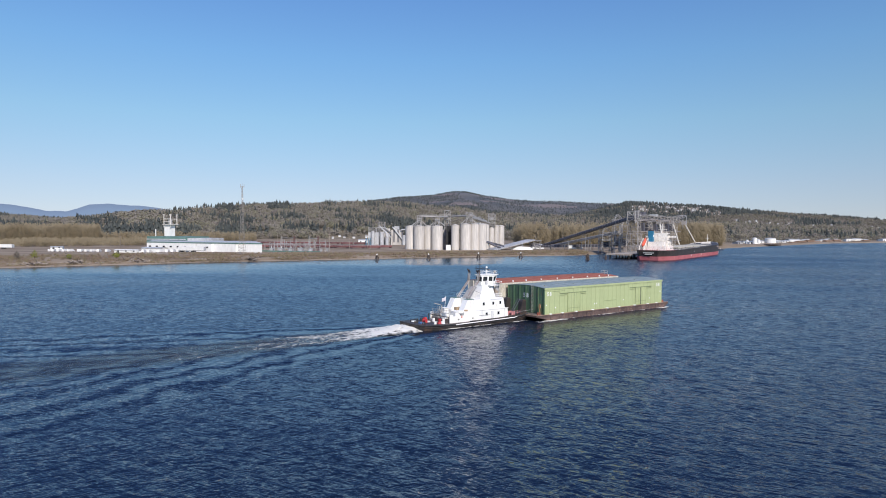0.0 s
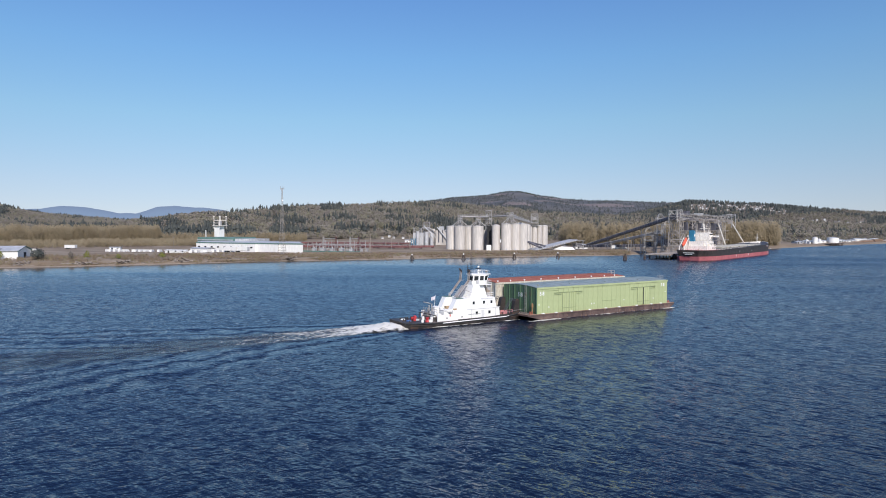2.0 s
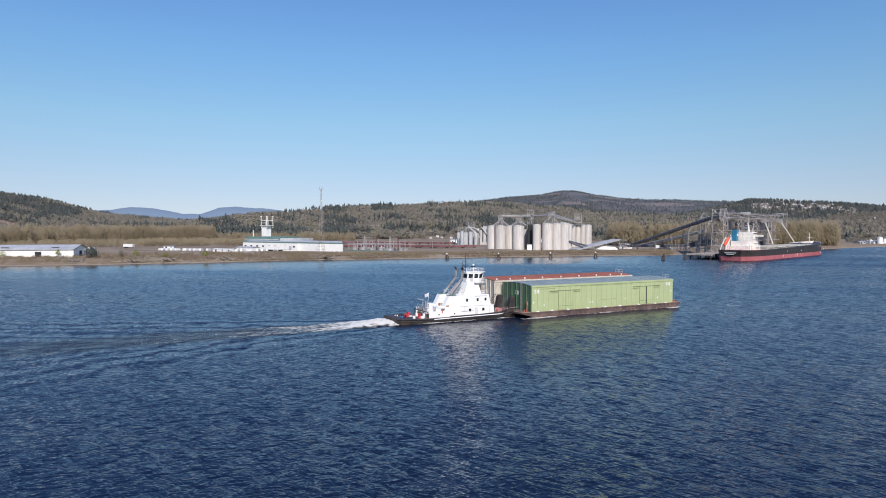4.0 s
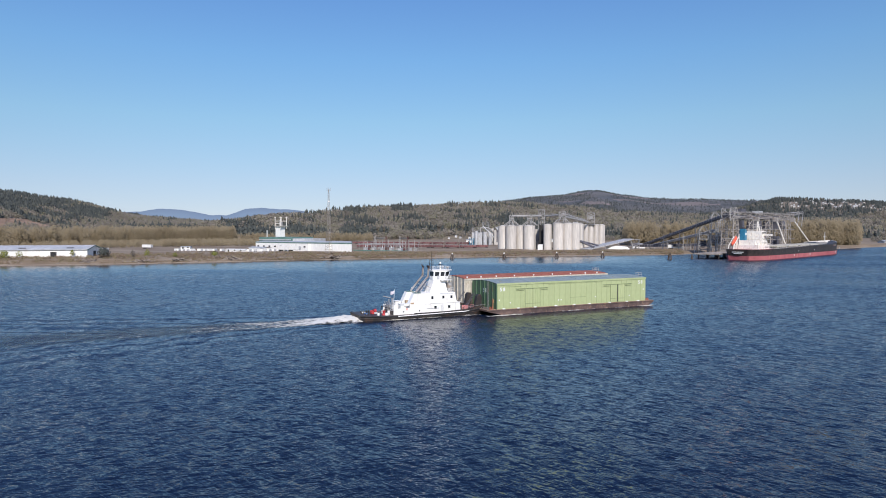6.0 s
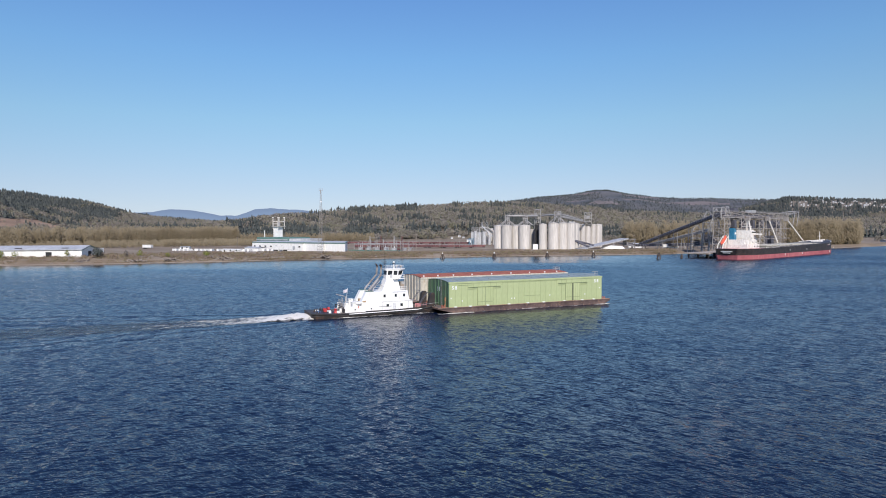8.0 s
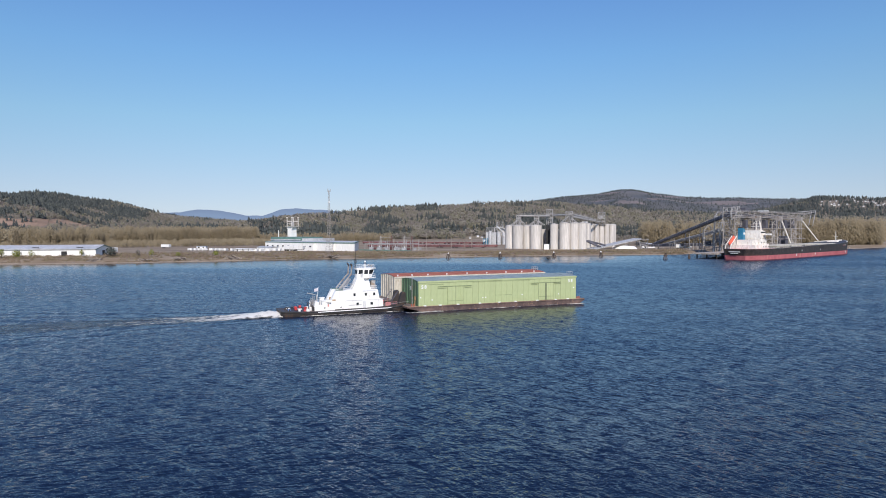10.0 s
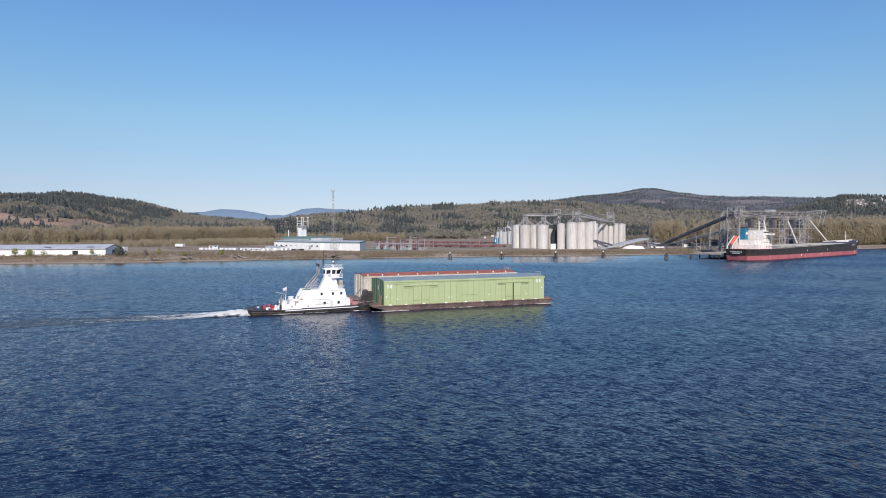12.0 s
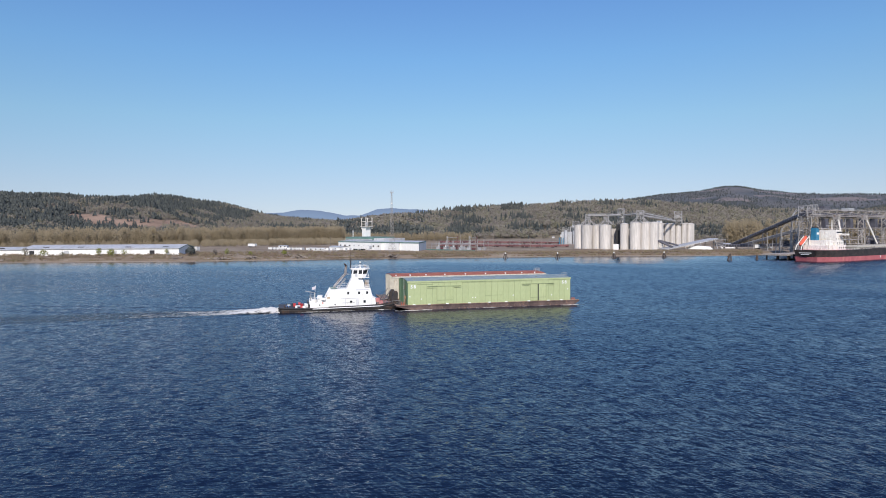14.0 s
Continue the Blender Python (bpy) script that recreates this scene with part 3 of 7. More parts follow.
def hill(name, crest, front, back, material, label, noise_amp=5.0, cols=220, rows=60):
    """A ridge: crest is a list of (x, y, height); it falls to the plain over front metres (or a fourth value of its own) towards the river and back metres behind."""
    c = np.array([(*p, front)[:4] for p in crest], float)
    s = np.linspace(0, len(c) - 1, cols)
    k = np.arange(len(c))
    cx, cy, ch, cf = (np.interp(s, k, c[:, j]) for j in range(4))
    ker = np.hanning(9) / np.hanning(9).sum()
    cx, cy, ch, cf = (np.convolve(np.pad(q, 4, "edge"), ker, "valid") for q in (cx, cy, ch, cf))
    d = np.stack([EYE[0] - cx, EYE[1] - cy], -1)
    d /= np.linalg.norm(d, axis=1)[:, None]
    w = np.concatenate([np.linspace(-1, 0, rows), np.linspace(0, 1, 8)[1:]])
    off = np.where(w[None] < 0, -w[None] * cf[:, None], -w[None] * back)
    px = cx[:, None] + d[:, :1] * off
    py = cy[:, None] + d[:, 1:] * off
    up = 1 - np.abs(w)
    shape = np.where(w < 0, 0.25 * up + 0.75 * up ** 2 * (3 - 2 * up), up)
    pz = ch[:, None] * shape[None] + noise_amp * (rough_noise(px, py, 260) + 0.4 * rough_noise(px, py, 90)) * (shape * (1 - 0.6 * shape ** 6))[None]
    ob = new(name, grid_mesh(name, np.stack([px, py, pz], -1), material))
    tagged(ob, label, "hill", kind="structure")
    return px, py, pz, rows, ob


def spots(surface, count, lo=0.0, hi=1.0, seed=1):
    """Random places on the side of a hill that faces the river: lo is the foot, hi the crest."""
    px, py, pz, rows, _ = surface
    r = np.random.default_rng(seed)
    i, j = r.uniform(0, px.shape[0] - 1.001, count), (lo + (hi - lo) * r.uniform(0, 1, count)) * (rows - 1.001)
    a, b = i.astype(int), j.astype(int)
    fi, fj = i - a, j - b
    return [q[a, b] * (1 - fi) * (1 - fj) + q[a + 1, b] * fi * (1 - fj) + q[a, b + 1] * (1 - fi) * fj + q[a + 1, b + 1] * fi * fj for q in (px, py, pz)]


def tint(me, per_tree, seed):
    """One random value for each tree, shared by all its faces."""
    count = len(me.polygons) // per_tree
    at = me.attributes.new("tint", "FLOAT", "FACE")
    at.data.foreach_set("value", np.repeat(np.random.default_rng(seed + 500).random(count), per_tree).astype(np.float32))
    return me


def firs(name, x, y, z, height, label, seed=3, tiers=3, sides=6):
    """Dark firs: jagged stacked skirts round a leader, one joined mesh."""
    r = np.random.default_rng(seed)
    n = len(x)
    h = height * r.uniform(0.45, 1.2, n) * (1 + 0.25 * (r.random(n) > 0.93))
    vs, fs, base = [], [], 0
    for t in range(tiers):
        z0, z1 = 0.08 + 0.30 * t, min(1.0, 0.50 + 0.27 * t)
        rad = 0.25 * (1 - 0.28 * t)
        ang = r.uniform(0, 6.28, n)[:, None] + np.arange(sides)[None] * 2 * np.pi / sides
        rr = rad * r.uniform(0.6, 1.25, (n, sides))
        ring = np.stack([x[:, None] + np.cos(ang) * rr * h[:, None], y[:, None] + np.sin(ang) * rr * h[:, None], z[:, None] + (z0 + r.uniform(-0.05, 0.03, (n, sides))) * h[:, None]], -1)
        tip = np.stack([x + r.normal(0, 0.01, n) * h, y + r.normal(0, 0.01, n) * h, z + z1 * h], -1)[:, None]
        vs.append(np.concatenate([ring, tip], 1))
        fs += [[base + k, base + (k + 1) % sides, base + sides] for k in range(sides)]
        base += sides + 1
    v = np.concatenate(vs, 1)
    # tiers share a leader triangle, which keeps a tree one island
    lead = [[sides + (sides + 1) * t, sides + (sides + 1) * (t + 1), (sides + 1) * (t + 1)] for t in range(tiers - 1)]
    tri = np.array(fs + lead)
    faces = (tri[None] + (np.arange(n) * base)[:, None, None]).reshape(-1, 3)
    return tagged(new(name, tint(raw_mesh(name, v.reshape(-1, 3), faces, M_FIR), len(tri), seed)), label, "trees", kind="stuff")


def crowns(name, x, y, z, height, material, label, seed=4, leaves=36, leaf=0.10, slim=0.26, low=0.12, tall=1.3, body=1.0):
    """Broad-leaved or bare trees: a thin trunk and a loose cloud of small twig clumps."""
    r = np.random.default_rng(seed)
    n = len(x)
    h = height * r.uniform(0.65, 1.2, n)
    q = r.normal(size=(n, leaves, 3))
    q /= np.linalg.norm(q, axis=2, keepdims=True)
    q *= r.uniform(0.25, 1.0, (n, leaves, 1)) ** 0.5
    half = (1 - low) / 2
    squeeze = slim * r.uniform(0.8, 1.25, (n, 1))
    cx = q[..., 0] * squeeze * (1.1 - 0.35 * q[..., 2])
    cy = q[..., 1] * squeeze * (1.1 - 0.35 * q[..., 2])
    cz = low + half + q[..., 2] * half
    c = np.stack([cx, cy, cz], -1)
    # clumps face outwards and a little up, so that a crown is lit as one body
    out = body * q / np.linalg.norm(q, axis=2, keepdims=True) + np.array([0, 0, 0.35]) + (1 - body) * np.array([0.25, -0.9, 0.3]) + r.normal(0, 0.2, (n, leaves, 3))
    out /= np.linalg.norm(out, axis=2, keepdims=True)
    d1 = np.cross(out, r.normal(size=(n, leaves, 3)))
    d1 /= np.linalg.norm(d1, axis=2, keepdims=True)
    d2 = np.cross(out, d1)
    d1 *= leaf * r.uniform(0.7, 1.35, (n, leaves, 1))
    d2 *= leaf * r.uniform(0.7, 1.35, (n, leaves, 1))
    d1[..., 2] *= tall
    tri = np.stack([c - d1 * 0.6 - d2 * 0.4, c + d1 * 0.6 - d2 * 0.4, c + d2 * 0.6], 2)
    w = 0.012
    trunk = np.broadcast_to(np.array([[[-w, 0, -0.03], [w, 0, -0.03], [0, 0, 0.85]], [[0, -w, -0.03], [0, w, -0.03], [0, 0, 0.85]]])[None], (n, 2, 3, 3))
    v = np.concatenate([tri, trunk], 1) * h[:, None, None, None]
    v = v + np.stack([x, y, z], -1)[:, None, None]
    v = v.reshape(-1, 3)
    faces = np.arange(len(v)).reshape(-1, 3)
    return tagged(new(name, tint(raw_mesh(name, v, faces, material), leaves + 2, seed)), label, "trees", kind="stuff")


HILL_A = hill("hill_near", [(-760, 1060, 6, 60), (-690, 1130, 20, 90), (-610, 1210, 36, 130), (-567, 1240, 42, 170), (-500, 1400, 52, 310), (-438, 1545, 64, 430), (-375, 1575, 69, 450), (-285, 1705, 78, 540), (-190, 1810, 84), (-120, 1900, 84), (0, 2010, 78), (150, 2040, 66), (330, 2030, 55), (520, 2020, 44), (760, 1990, 38), (1100, 1930, 26), (1500, 1800, 12)], 620, 500, M_HILL, "near wooded hill of mixed firs and bare trees")
HILL_B = hill("hill_west", [(-2350, 700, 120), (-2130, 1080, 128), (-2020, 1322, 133), (-2030, 1495, 137), (-2046, 1637, 134), (-1939, 1844, 151), (-1962, 2038, 143), (-1918, 2219, 127), (-1855, 2406, 86), (-1815, 2563, 70), (-1717, 2755, 58), (-1500, 2900, 42), (-1200, 3000, 30), (-800, 3100, 22)], 900, 500, M_HILL, "long dark fir-covered hill with logged patches", 7)
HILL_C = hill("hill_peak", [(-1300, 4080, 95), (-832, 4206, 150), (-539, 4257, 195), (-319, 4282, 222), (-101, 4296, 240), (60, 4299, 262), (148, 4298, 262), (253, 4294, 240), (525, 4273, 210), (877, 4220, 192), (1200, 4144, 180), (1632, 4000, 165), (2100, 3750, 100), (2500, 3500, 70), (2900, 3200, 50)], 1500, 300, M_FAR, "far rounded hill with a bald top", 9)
HILL_D = hill("hill_east", [(350, 3270, 45), (605, 3247, 85), (739, 3219, 108), (895, 3180, 150), (1070, 3125, 138), (1235, 3064, 126), (1390, 2997, 110), (1554, 2915, 92), (1741, 2808, 74), (1900, 2700, 62), (2300, 2450, 50), (2700, 2200, 40)], 1000, 300, M_HILL, "low eastern hill with houses among firs", 6)
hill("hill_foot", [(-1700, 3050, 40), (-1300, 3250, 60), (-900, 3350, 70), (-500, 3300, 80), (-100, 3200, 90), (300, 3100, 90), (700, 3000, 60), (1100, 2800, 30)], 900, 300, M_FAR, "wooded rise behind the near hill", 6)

mount = np.array([(-3300, 3300, 90), (-3000, 3540, 118), (-2775, 3718, 140), (-2682, 3788, 158), (-2554, 3879, 150), (-2430, 3966, 116), (-2340, 4029, 116), (-2230, 4090, 160), (-2144, 4130, 168), (-2037, 4187, 160), (-1890, 4258, 152), (-1700, 4330, 110), (-1400, 4400, 80)], float)
ms = np.linspace(0, len(mount) - 1, 150)
mx, my, mz = (np.interp(ms, np.arange(len(mount)), mount[:, j]) for j in range(3))
mz = mz + 4 * rough_noise(mx, my, 160) + 1.5 * rough_noise(mx, my, 40)
ridge = np.stack([np.stack([mx, my, mz * 0 - 2], -1), np.stack([mx * 1.01, my * 1.01, mz * 0.6], -1), np.stack([mx * 1.03, my * 1.03, mz * 1.03], -1), np.stack([mx * 1.06, my * 1.06, mz * 0 - 2], -1)], 1)
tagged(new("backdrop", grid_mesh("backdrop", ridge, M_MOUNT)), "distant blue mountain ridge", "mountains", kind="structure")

# a logged slope of bare reddish soil on the western hill
def logged(x, y, z):
    return (np.abs(x + 1500) < 280) & (np.abs(y - 1480 - 0.3 * (x + 1500)) < 170) & (z < 62 + 9 * np.sin(x / 40)) & (z > 27 + 5 * np.sin(y / 33))


hb = HILL_B[4].data
hb.materials.append(M_CLEAR)
for pl in hb.polygons:
    if bool(logged(*np.array(pl.center))):
        pl.material_index = 1

# woods on the hills
MEADOWS = ((-178, 88, 15), (-330, 40, 12))


def meadow(x, y, z):
    """Open grass at the foot of the near hill."""
    return np.any([(np.abs(x - mx_) < w_ + 14 * np.sin(y / 25)) & (z < top_ + 5 * np.sin(x / 21)) for mx_, w_, top_ in MEADOWS], axis=0)


ha = HILL_A[4].data
ha.materials.append(M_MEADOW)
for pl in ha.polygons:
    if bool(meadow(*np.array(pl.center))):
        pl.material_index = 1
hc = HILL_C[4].data
hc.materials.append(M_BALD)


def bald(x, y, z):
    """Logged ground below the crest of the far hill."""
    return (rough_noise(x, y * 2.0, 330) > 0.85) & (z > 110)


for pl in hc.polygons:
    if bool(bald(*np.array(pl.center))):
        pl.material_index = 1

# house plots, kept clear of trees
PLOTS = []


def plots(surface, count, x0, x1, lo, hi, seed, size):
    x, y, z = spots(surface, count * 40, lo, hi, seed)
    ok = np.nonzero((x > x0) & (x < x1))[0][:count]
    PLOTS.extend((float(x[i]), float(y[i]), float(z[i]), int(i), size) for i in ok)


plots(HILL_D, 64, 830, 1200, 0.66, 0.93, 51, 0.6)
plots(HILL_D, 60, 1120, 1560, 0.22, 0.55, 52, 0.7)
plots(HILL_D, 70, 1250, 2300, 0.02, 0.30, 53, 0.8)
plots(HILL_A, 6, -215, -140, 0.05, 0.14, 54, 0.5)
plots(HILL_B, 9, -2200, -1850, 0.6, 0.95, 56, 0.9)


def cleared(x, y):
    """Trees on a house plot and close in front of it."""
    hit = np.zeros(len(x), bool)
    for hx, hy, _, _, _ in PLOTS:
        d = EYE - np.array([hx, hy])
        d = d / np.hypot(*d)
        u, v = (x - hx) * d[0] + (y - hy) * d[1], (x - hx) * d[1] - (y - hy) * d[0]
        hit |= (u > -14) & (u < 46) & (np.abs(v) < 11)
    return hit


x, y, z = spots(HILL_A, 24000, 0.03, 1.0, 11)
keep = ~(meadow(x, y, z) & (rng.random(len(x)) > 0.2)) & ~cleared(x, y)
x, y, z = x[keep], y[keep], z[keep]
dense = 0.55 * rough_noise(x, y, 190) + 0.95 * rough_noise(x, y, 62) + rng.normal(0, 0.32, len(x)) + 0.6 * np.exp(-((x + 560) / 110) ** 2)
pick = dense > 0.5
firs("near_hill_firs", x[pick], y[pick], z[pick], 17.5, "dark firs scattered over the near hill", 12)
crowns("near_hill_bare_trees", x[~pick], y[~pick], z[~pick], 14, M_BARE, "bare and budding trees on the near hill", 13, 36, 0.15, 0.42, body=0.8)
x, y, z = spots(HILL_B, 24000, 0.05, 1.0, 14)
dense = 0.7 * rough_noise(x, y, 280) + 0.7 * rough_noise(x, y, 80) + rng.normal(0, 0.25, len(x)) + (z - 70) / 110
clear = (logged(x, y, z) & (rng.random(len(x)) > 0.05)) | cleared(x, y)
pick = (dense > 0.05) & ~clear
firs("west_hill_firs", x[pick], y[pick], z[pick], 20, "dense dark firs on the long hill", 15, 2, 5)
pick = (dense <= 0.05) & ~clear
crowns("west_hill_bare_trees", x[pick], y[pick], z[pick], 12, M_BARE, "bare brown woods on the long hill", 16, 20, 0.19, 0.42, body=0.75)
x, y, z = spots(HILL_C, 20000, 0.1, 1.0, 17)
dense = rough_noise(x, y, 300) + rng.normal(0, 0.25, len(x))
pick = (dense > -0.45) & ~(bald(x, y, z) & (rng.random(len(x)) > 0.08))
firs("peak_hill_firs", x[pick], y[pick], z[pick], 11, "fir woods on the far hill", 18, 2, 5)
x, y, z = spots(HILL_D, 15000, 0.05, 1.0, 19)
keep = ~cleared(x, y)
x, y, z = x[keep], y[keep], z[keep]
dense = rough_noise(x, y, 240) + 0.5 * rough_noise(x, y, 80) + rng.normal(0, 0.2, len(x)) + (z - 60) / 120
pick = dense > 0.0
firs("east_hill_firs", x[pick], y[pick], z[pick], 18, "firs between the hillside houses", 20, 2, 5)
crowns("east_hill_bare_trees", x[~pick], y[~pick], z[~pick], 12, M_BARE, "bare woods on the eastern hill", 21, 24, 0.17, 0.45)


def grove(name, line, depth, count, height, material, label, seed, **kw):
    """Trees in a band that follows a line of points and reaches depth metres behind it."""
    r = np.random.default_rng(seed)
    p = np.array(line, float)
    s = r.uniform(0, len(p) - 1.001, count)
    k = np.arange(len(p))
    x, y = np.interp(s, k, p[:, 0]), np.interp(s, k, p[:, 1])
    d = np.stack([x - EYE[0], y - EYE[1]], -1)
    d /= np.linalg.norm(d, axis=1)[:, None]
    back = r.uniform(0, 1, count) ** 1.4 * depth
    x, y = x + d[:, 0] * back, y + d[:, 1] * back
    return crowns(name, x, y, ground_at(x, y), height, material, label, seed + 1, **kw)


grove("poplar_grove", [(-900, 180), (-760, 310), (-620, 440), (-545, 580), (-505, 720), (-482, 820), (-462, 880)], 150, 3000, 21.5, M_POPLAR, "tall leafless brown poplars in a dense belt", 31, leaves=170, leaf=0.034, slim=0.17, low=0.06, tall=2.4, body=0.45)
grove("poplar_grove", [(95, 800), (180, 775), (250, 760), (300, 768), (338, 782)], 110, 900, 26, M_POPLAR, "tall leafless brown poplars behind the berth", 33, leaves=200, leaf=0.034, slim=0.17, low=0.05, tall=2.4, body=0.45)
grove("poplar_grove", [(-465, 880), (-400, 905), (-330, 930), (-270, 950)], 60, 420, 13, M_POPLAR, "young leafless poplars beyond the clearing", 39, leaves=110, leaf=0.045, slim=0.17, low=0.1, tall=2.0, body=0.45)
grove("bare_thicket", [(-640, 330), (-540, 440), (-460, 550), (-400, 630), (-340, 680), (-290, 720)], 170, 1700, 7.5, M_POPLAR, "brown brush and young trees before the poplars", 45, leaves=80, leaf=0.065, slim=0.3, low=0.0, tall=1.8, body=0.3)
grove("bare_thicket", [(-90, 1060), (0, 1060), (250, 1100), (420, 1130)], 140, 1000, 9, M_BARE, "low bare trees at the foot of the hill", 35, leaves=40, leaf=0.14, slim=0.36)
grove("bare_thicket", [(420, 960), (560, 1080), (760, 1230), (1000, 1400), (1400, 1640)], 300, 1100, 7.5, M_BARE, "bare trees along the far river town", 37, leaves=34, leaf=0.13, slim=0.36)
r = np.random.default_rng(43)
x, y = r.uniform(-570, -415, 170), r.uniform(975, 1100, 170)
firs("fir_grove", x, y, ground_at(x, y), 25, "dark fir grove beside the poplar belt", 44)
r = np.random.default_rng(41)
x = r.uniform(-620, 125, 13000)
nn = 2.5 + 55 * r.uniform(0, 1, 13000) ** 1.4
keep = rough_noise(x, nn * 2.5, 16) + r.normal(0, 0.25, len(x)) > -0.12
x, nn = x[keep], nn[keep]
y = np.interp(x, SHORE_X, SHORE_Y) + nn
crowns("bank_scrub", x, y, ground_at(x, y) - 0.1, 1.35, M_SCRUB, "dry brown brush along the river bank", 42, leaves=24, leaf=0.28, slim=0.8, low=0.0, body=0.7)
x = r.uniform(-620, 125, 3600)
nn = r.uniform(1.8, 9, 3600)
keep = rough_noise(x, nn * 4, 22) > -0.35
x, nn = x[keep], nn[keep]
y = np.interp(x, SHORE_X, SHORE_Y) + nn
crowns("shore_grass", x, y, ground_at(x, y) - 0.1, 0.85, M_SCRUB, "dead grass and low brush at the beach", 46, leaves=20, leaf=0.3, slim=0.9, low=0.0, body=0.7)
# ---- tug and barges ----
HEADING = 37.4
BARGE_AT = pose(26.74, 150.5, 0, 0, 0, HEADING)


def lettering(parent, words, size, m, material):
    cu = bpy.data.curves.new("number", "FONT")
    cu.body, cu.size, cu.extrude, cu.offset, cu.space_character = words, size, 0.006, 0.035, 1.45
    cu.materials.append(material)
    ob = new("number", cu)
    ob.parent = parent
    ob.matrix_basis = m
    return ob


def barge(m, label, wall_mat, end_mat, roof_mat, fascia_mat, number, detailed):
    """A deck scow with a long covered house; x runs forward, y to port, from the house's starboard aft corner."""
    b = thing("barge", m, label, "barge", "pushed barges")
    dk = 1.3
    prof = [(-2.9, dk), (-2.9, 0.95), (0.4, 0.2), (4.0, -0.8), (43.8, -0.8), (46.0, 0.0), (47.4, 0.85), (47.4, dk)]
    part("hull", Geo().prism(prof, -0.4, 12.4), M_HULL, b)
    g = Geo()
    for x0 in np.arange(1.5, 45, 3.1):
        g.box(x0, x0 + 0.12, -0.46, -0.39, 0.1, dk - 0.15)
    g.box(-2.95, 47.45, -0.52, -0.39, dk - 0.25, dk + 0.03).box(-2.95, 47.45, 12.39, 12.52, dk - 0.25, dk + 0.03).box(47.35, 47.6, -0.4, 12.4, 0.85, dk - 0.05).box(-3.05, -2.85, -0.4, 12.4, 0.95, dk + 0.03)
    part("rub_rail", g, M_HULL, b, "dented rusty rubbing strake")
    part("deck_edge", Geo().box(-2.9, 47.4, -0.5, -0.36, dk + 0.03, dk + 0.09).box(-3.0, -2.86, -0.36, 12.3, dk + 0.03, dk + 0.09), M_EDGE, b, "rust-streaked pale deck edge")
    part("deck", Geo().box(-2.85, 47.35, -0.38, 12.38, dk, dk + 0.02), M_DECK, b)
    hb, ht, w = dk + 0.02, 7.42, 12.1

    def arch(v):
        return ht + 0.42 * (1 - ((v - w / 2) / (w / 2)) ** 2)
    vs = np.linspace(0, w, 13)
    # on the detailed barge the darker body paints shade into the panel gaps
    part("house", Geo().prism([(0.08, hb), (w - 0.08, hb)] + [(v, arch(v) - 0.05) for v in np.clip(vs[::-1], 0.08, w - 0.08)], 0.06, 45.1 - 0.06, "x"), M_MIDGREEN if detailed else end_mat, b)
    edge = [(v, arch(v)) for v in np.linspace(-0.08, w + 0.08, 13)]
    part("roof", Geo().prism(edge + [(v, z - 0.1) for v, z in edge[::-1]], -0.12, 45.2, "x"), roof_mat, b, smooth=30)
    for x in np.arange(3.0, 45, 3.0):
        rib = [(v, arch(v) + 0.05) for v in np.linspace(0, w, 9)]
        part("roof_seam", Geo().prism(rib + [(v, z - 0.06) for v, z in rib[::-1]], x, x + 0.07, "x"), roof_mat, b)
    part("fascia", Geo().box(-0.14, 45.22, -0.16, -0.03, ht - 0.42, ht + 0.02).box(-0.14, 45.22, w + 0.03, w + 0.16, ht - 0.42, ht + 0.02), fascia_mat, b)
    pw = 45.1 / 28
    side = Geo().box(0.022, pw - 0.022, -0.045, 0.08, hb + 0.02, ht - 0.4).mesh("side_panel", wall_mat)
    far = Geo().box(0.025, pw - 0.025, w - 0.08, w + 0.045, hb + 0.02, ht - 0.4).mesh("side_panel", wall_mat)
    for k in range(28):
        for me in (side, far):
            part("side_panel", me, None, b).location = (k * pw, 0, 0)
    # ribbed end walls
    ew = w / 6
    for k in range(6):
        v0, v1 = k * ew + 0.03, (k + 1) * ew - 0.03
        for x0, x1 in ((-0.05, 0.06), (45.04, 45.15)):
            part("end_panel", Geo().prism([(v0, hb + 0.02), (v1, hb + 0.02), (v1, arch(v1) - 0.12), (v0, arch(v0) - 0.12)], x0, x1, "x"), end_mat, b)
    for k in range(7):
        v = min(max(k * ew, 0.1), w - 0.1)
        part("end_rib", Geo().box(-0.24, -0.02, v - 0.09, v + 0.09, hb, arch(v) - 0.12), end_mat, b)
    if not detailed:
        g = Geo()
        for x in (43.2, 44.6):
            for v in (3.2, 4.4):
                g.tube((x, v, arch(v)), (x, v, arch(v) + 1.0), 0.05)
        for h in (0.5, 1.0):
            g.path([(43.2, 3.2, arch(3.2) + h), (44.6, 3.2, arch(3.2) + h), (44.6, 4.4, arch(3.2) + h), (43.2, 4.4, arch(3.2) + h), (43.2, 3.2, arch(3.2) + h)], 0.045, 4)
        part("hatch_rail", g, M_STEEL, b)
        for x in (1.0, 5, 9.5, 15, 21, 27, 33, 38, 42):
            part("roof_vent", Geo().tube((x, 0.8, arch(0.8)), (x, 0.8, arch(0.8) + 0.35), 0.16, 0.22, 8), M_WHITE, b)
        return b
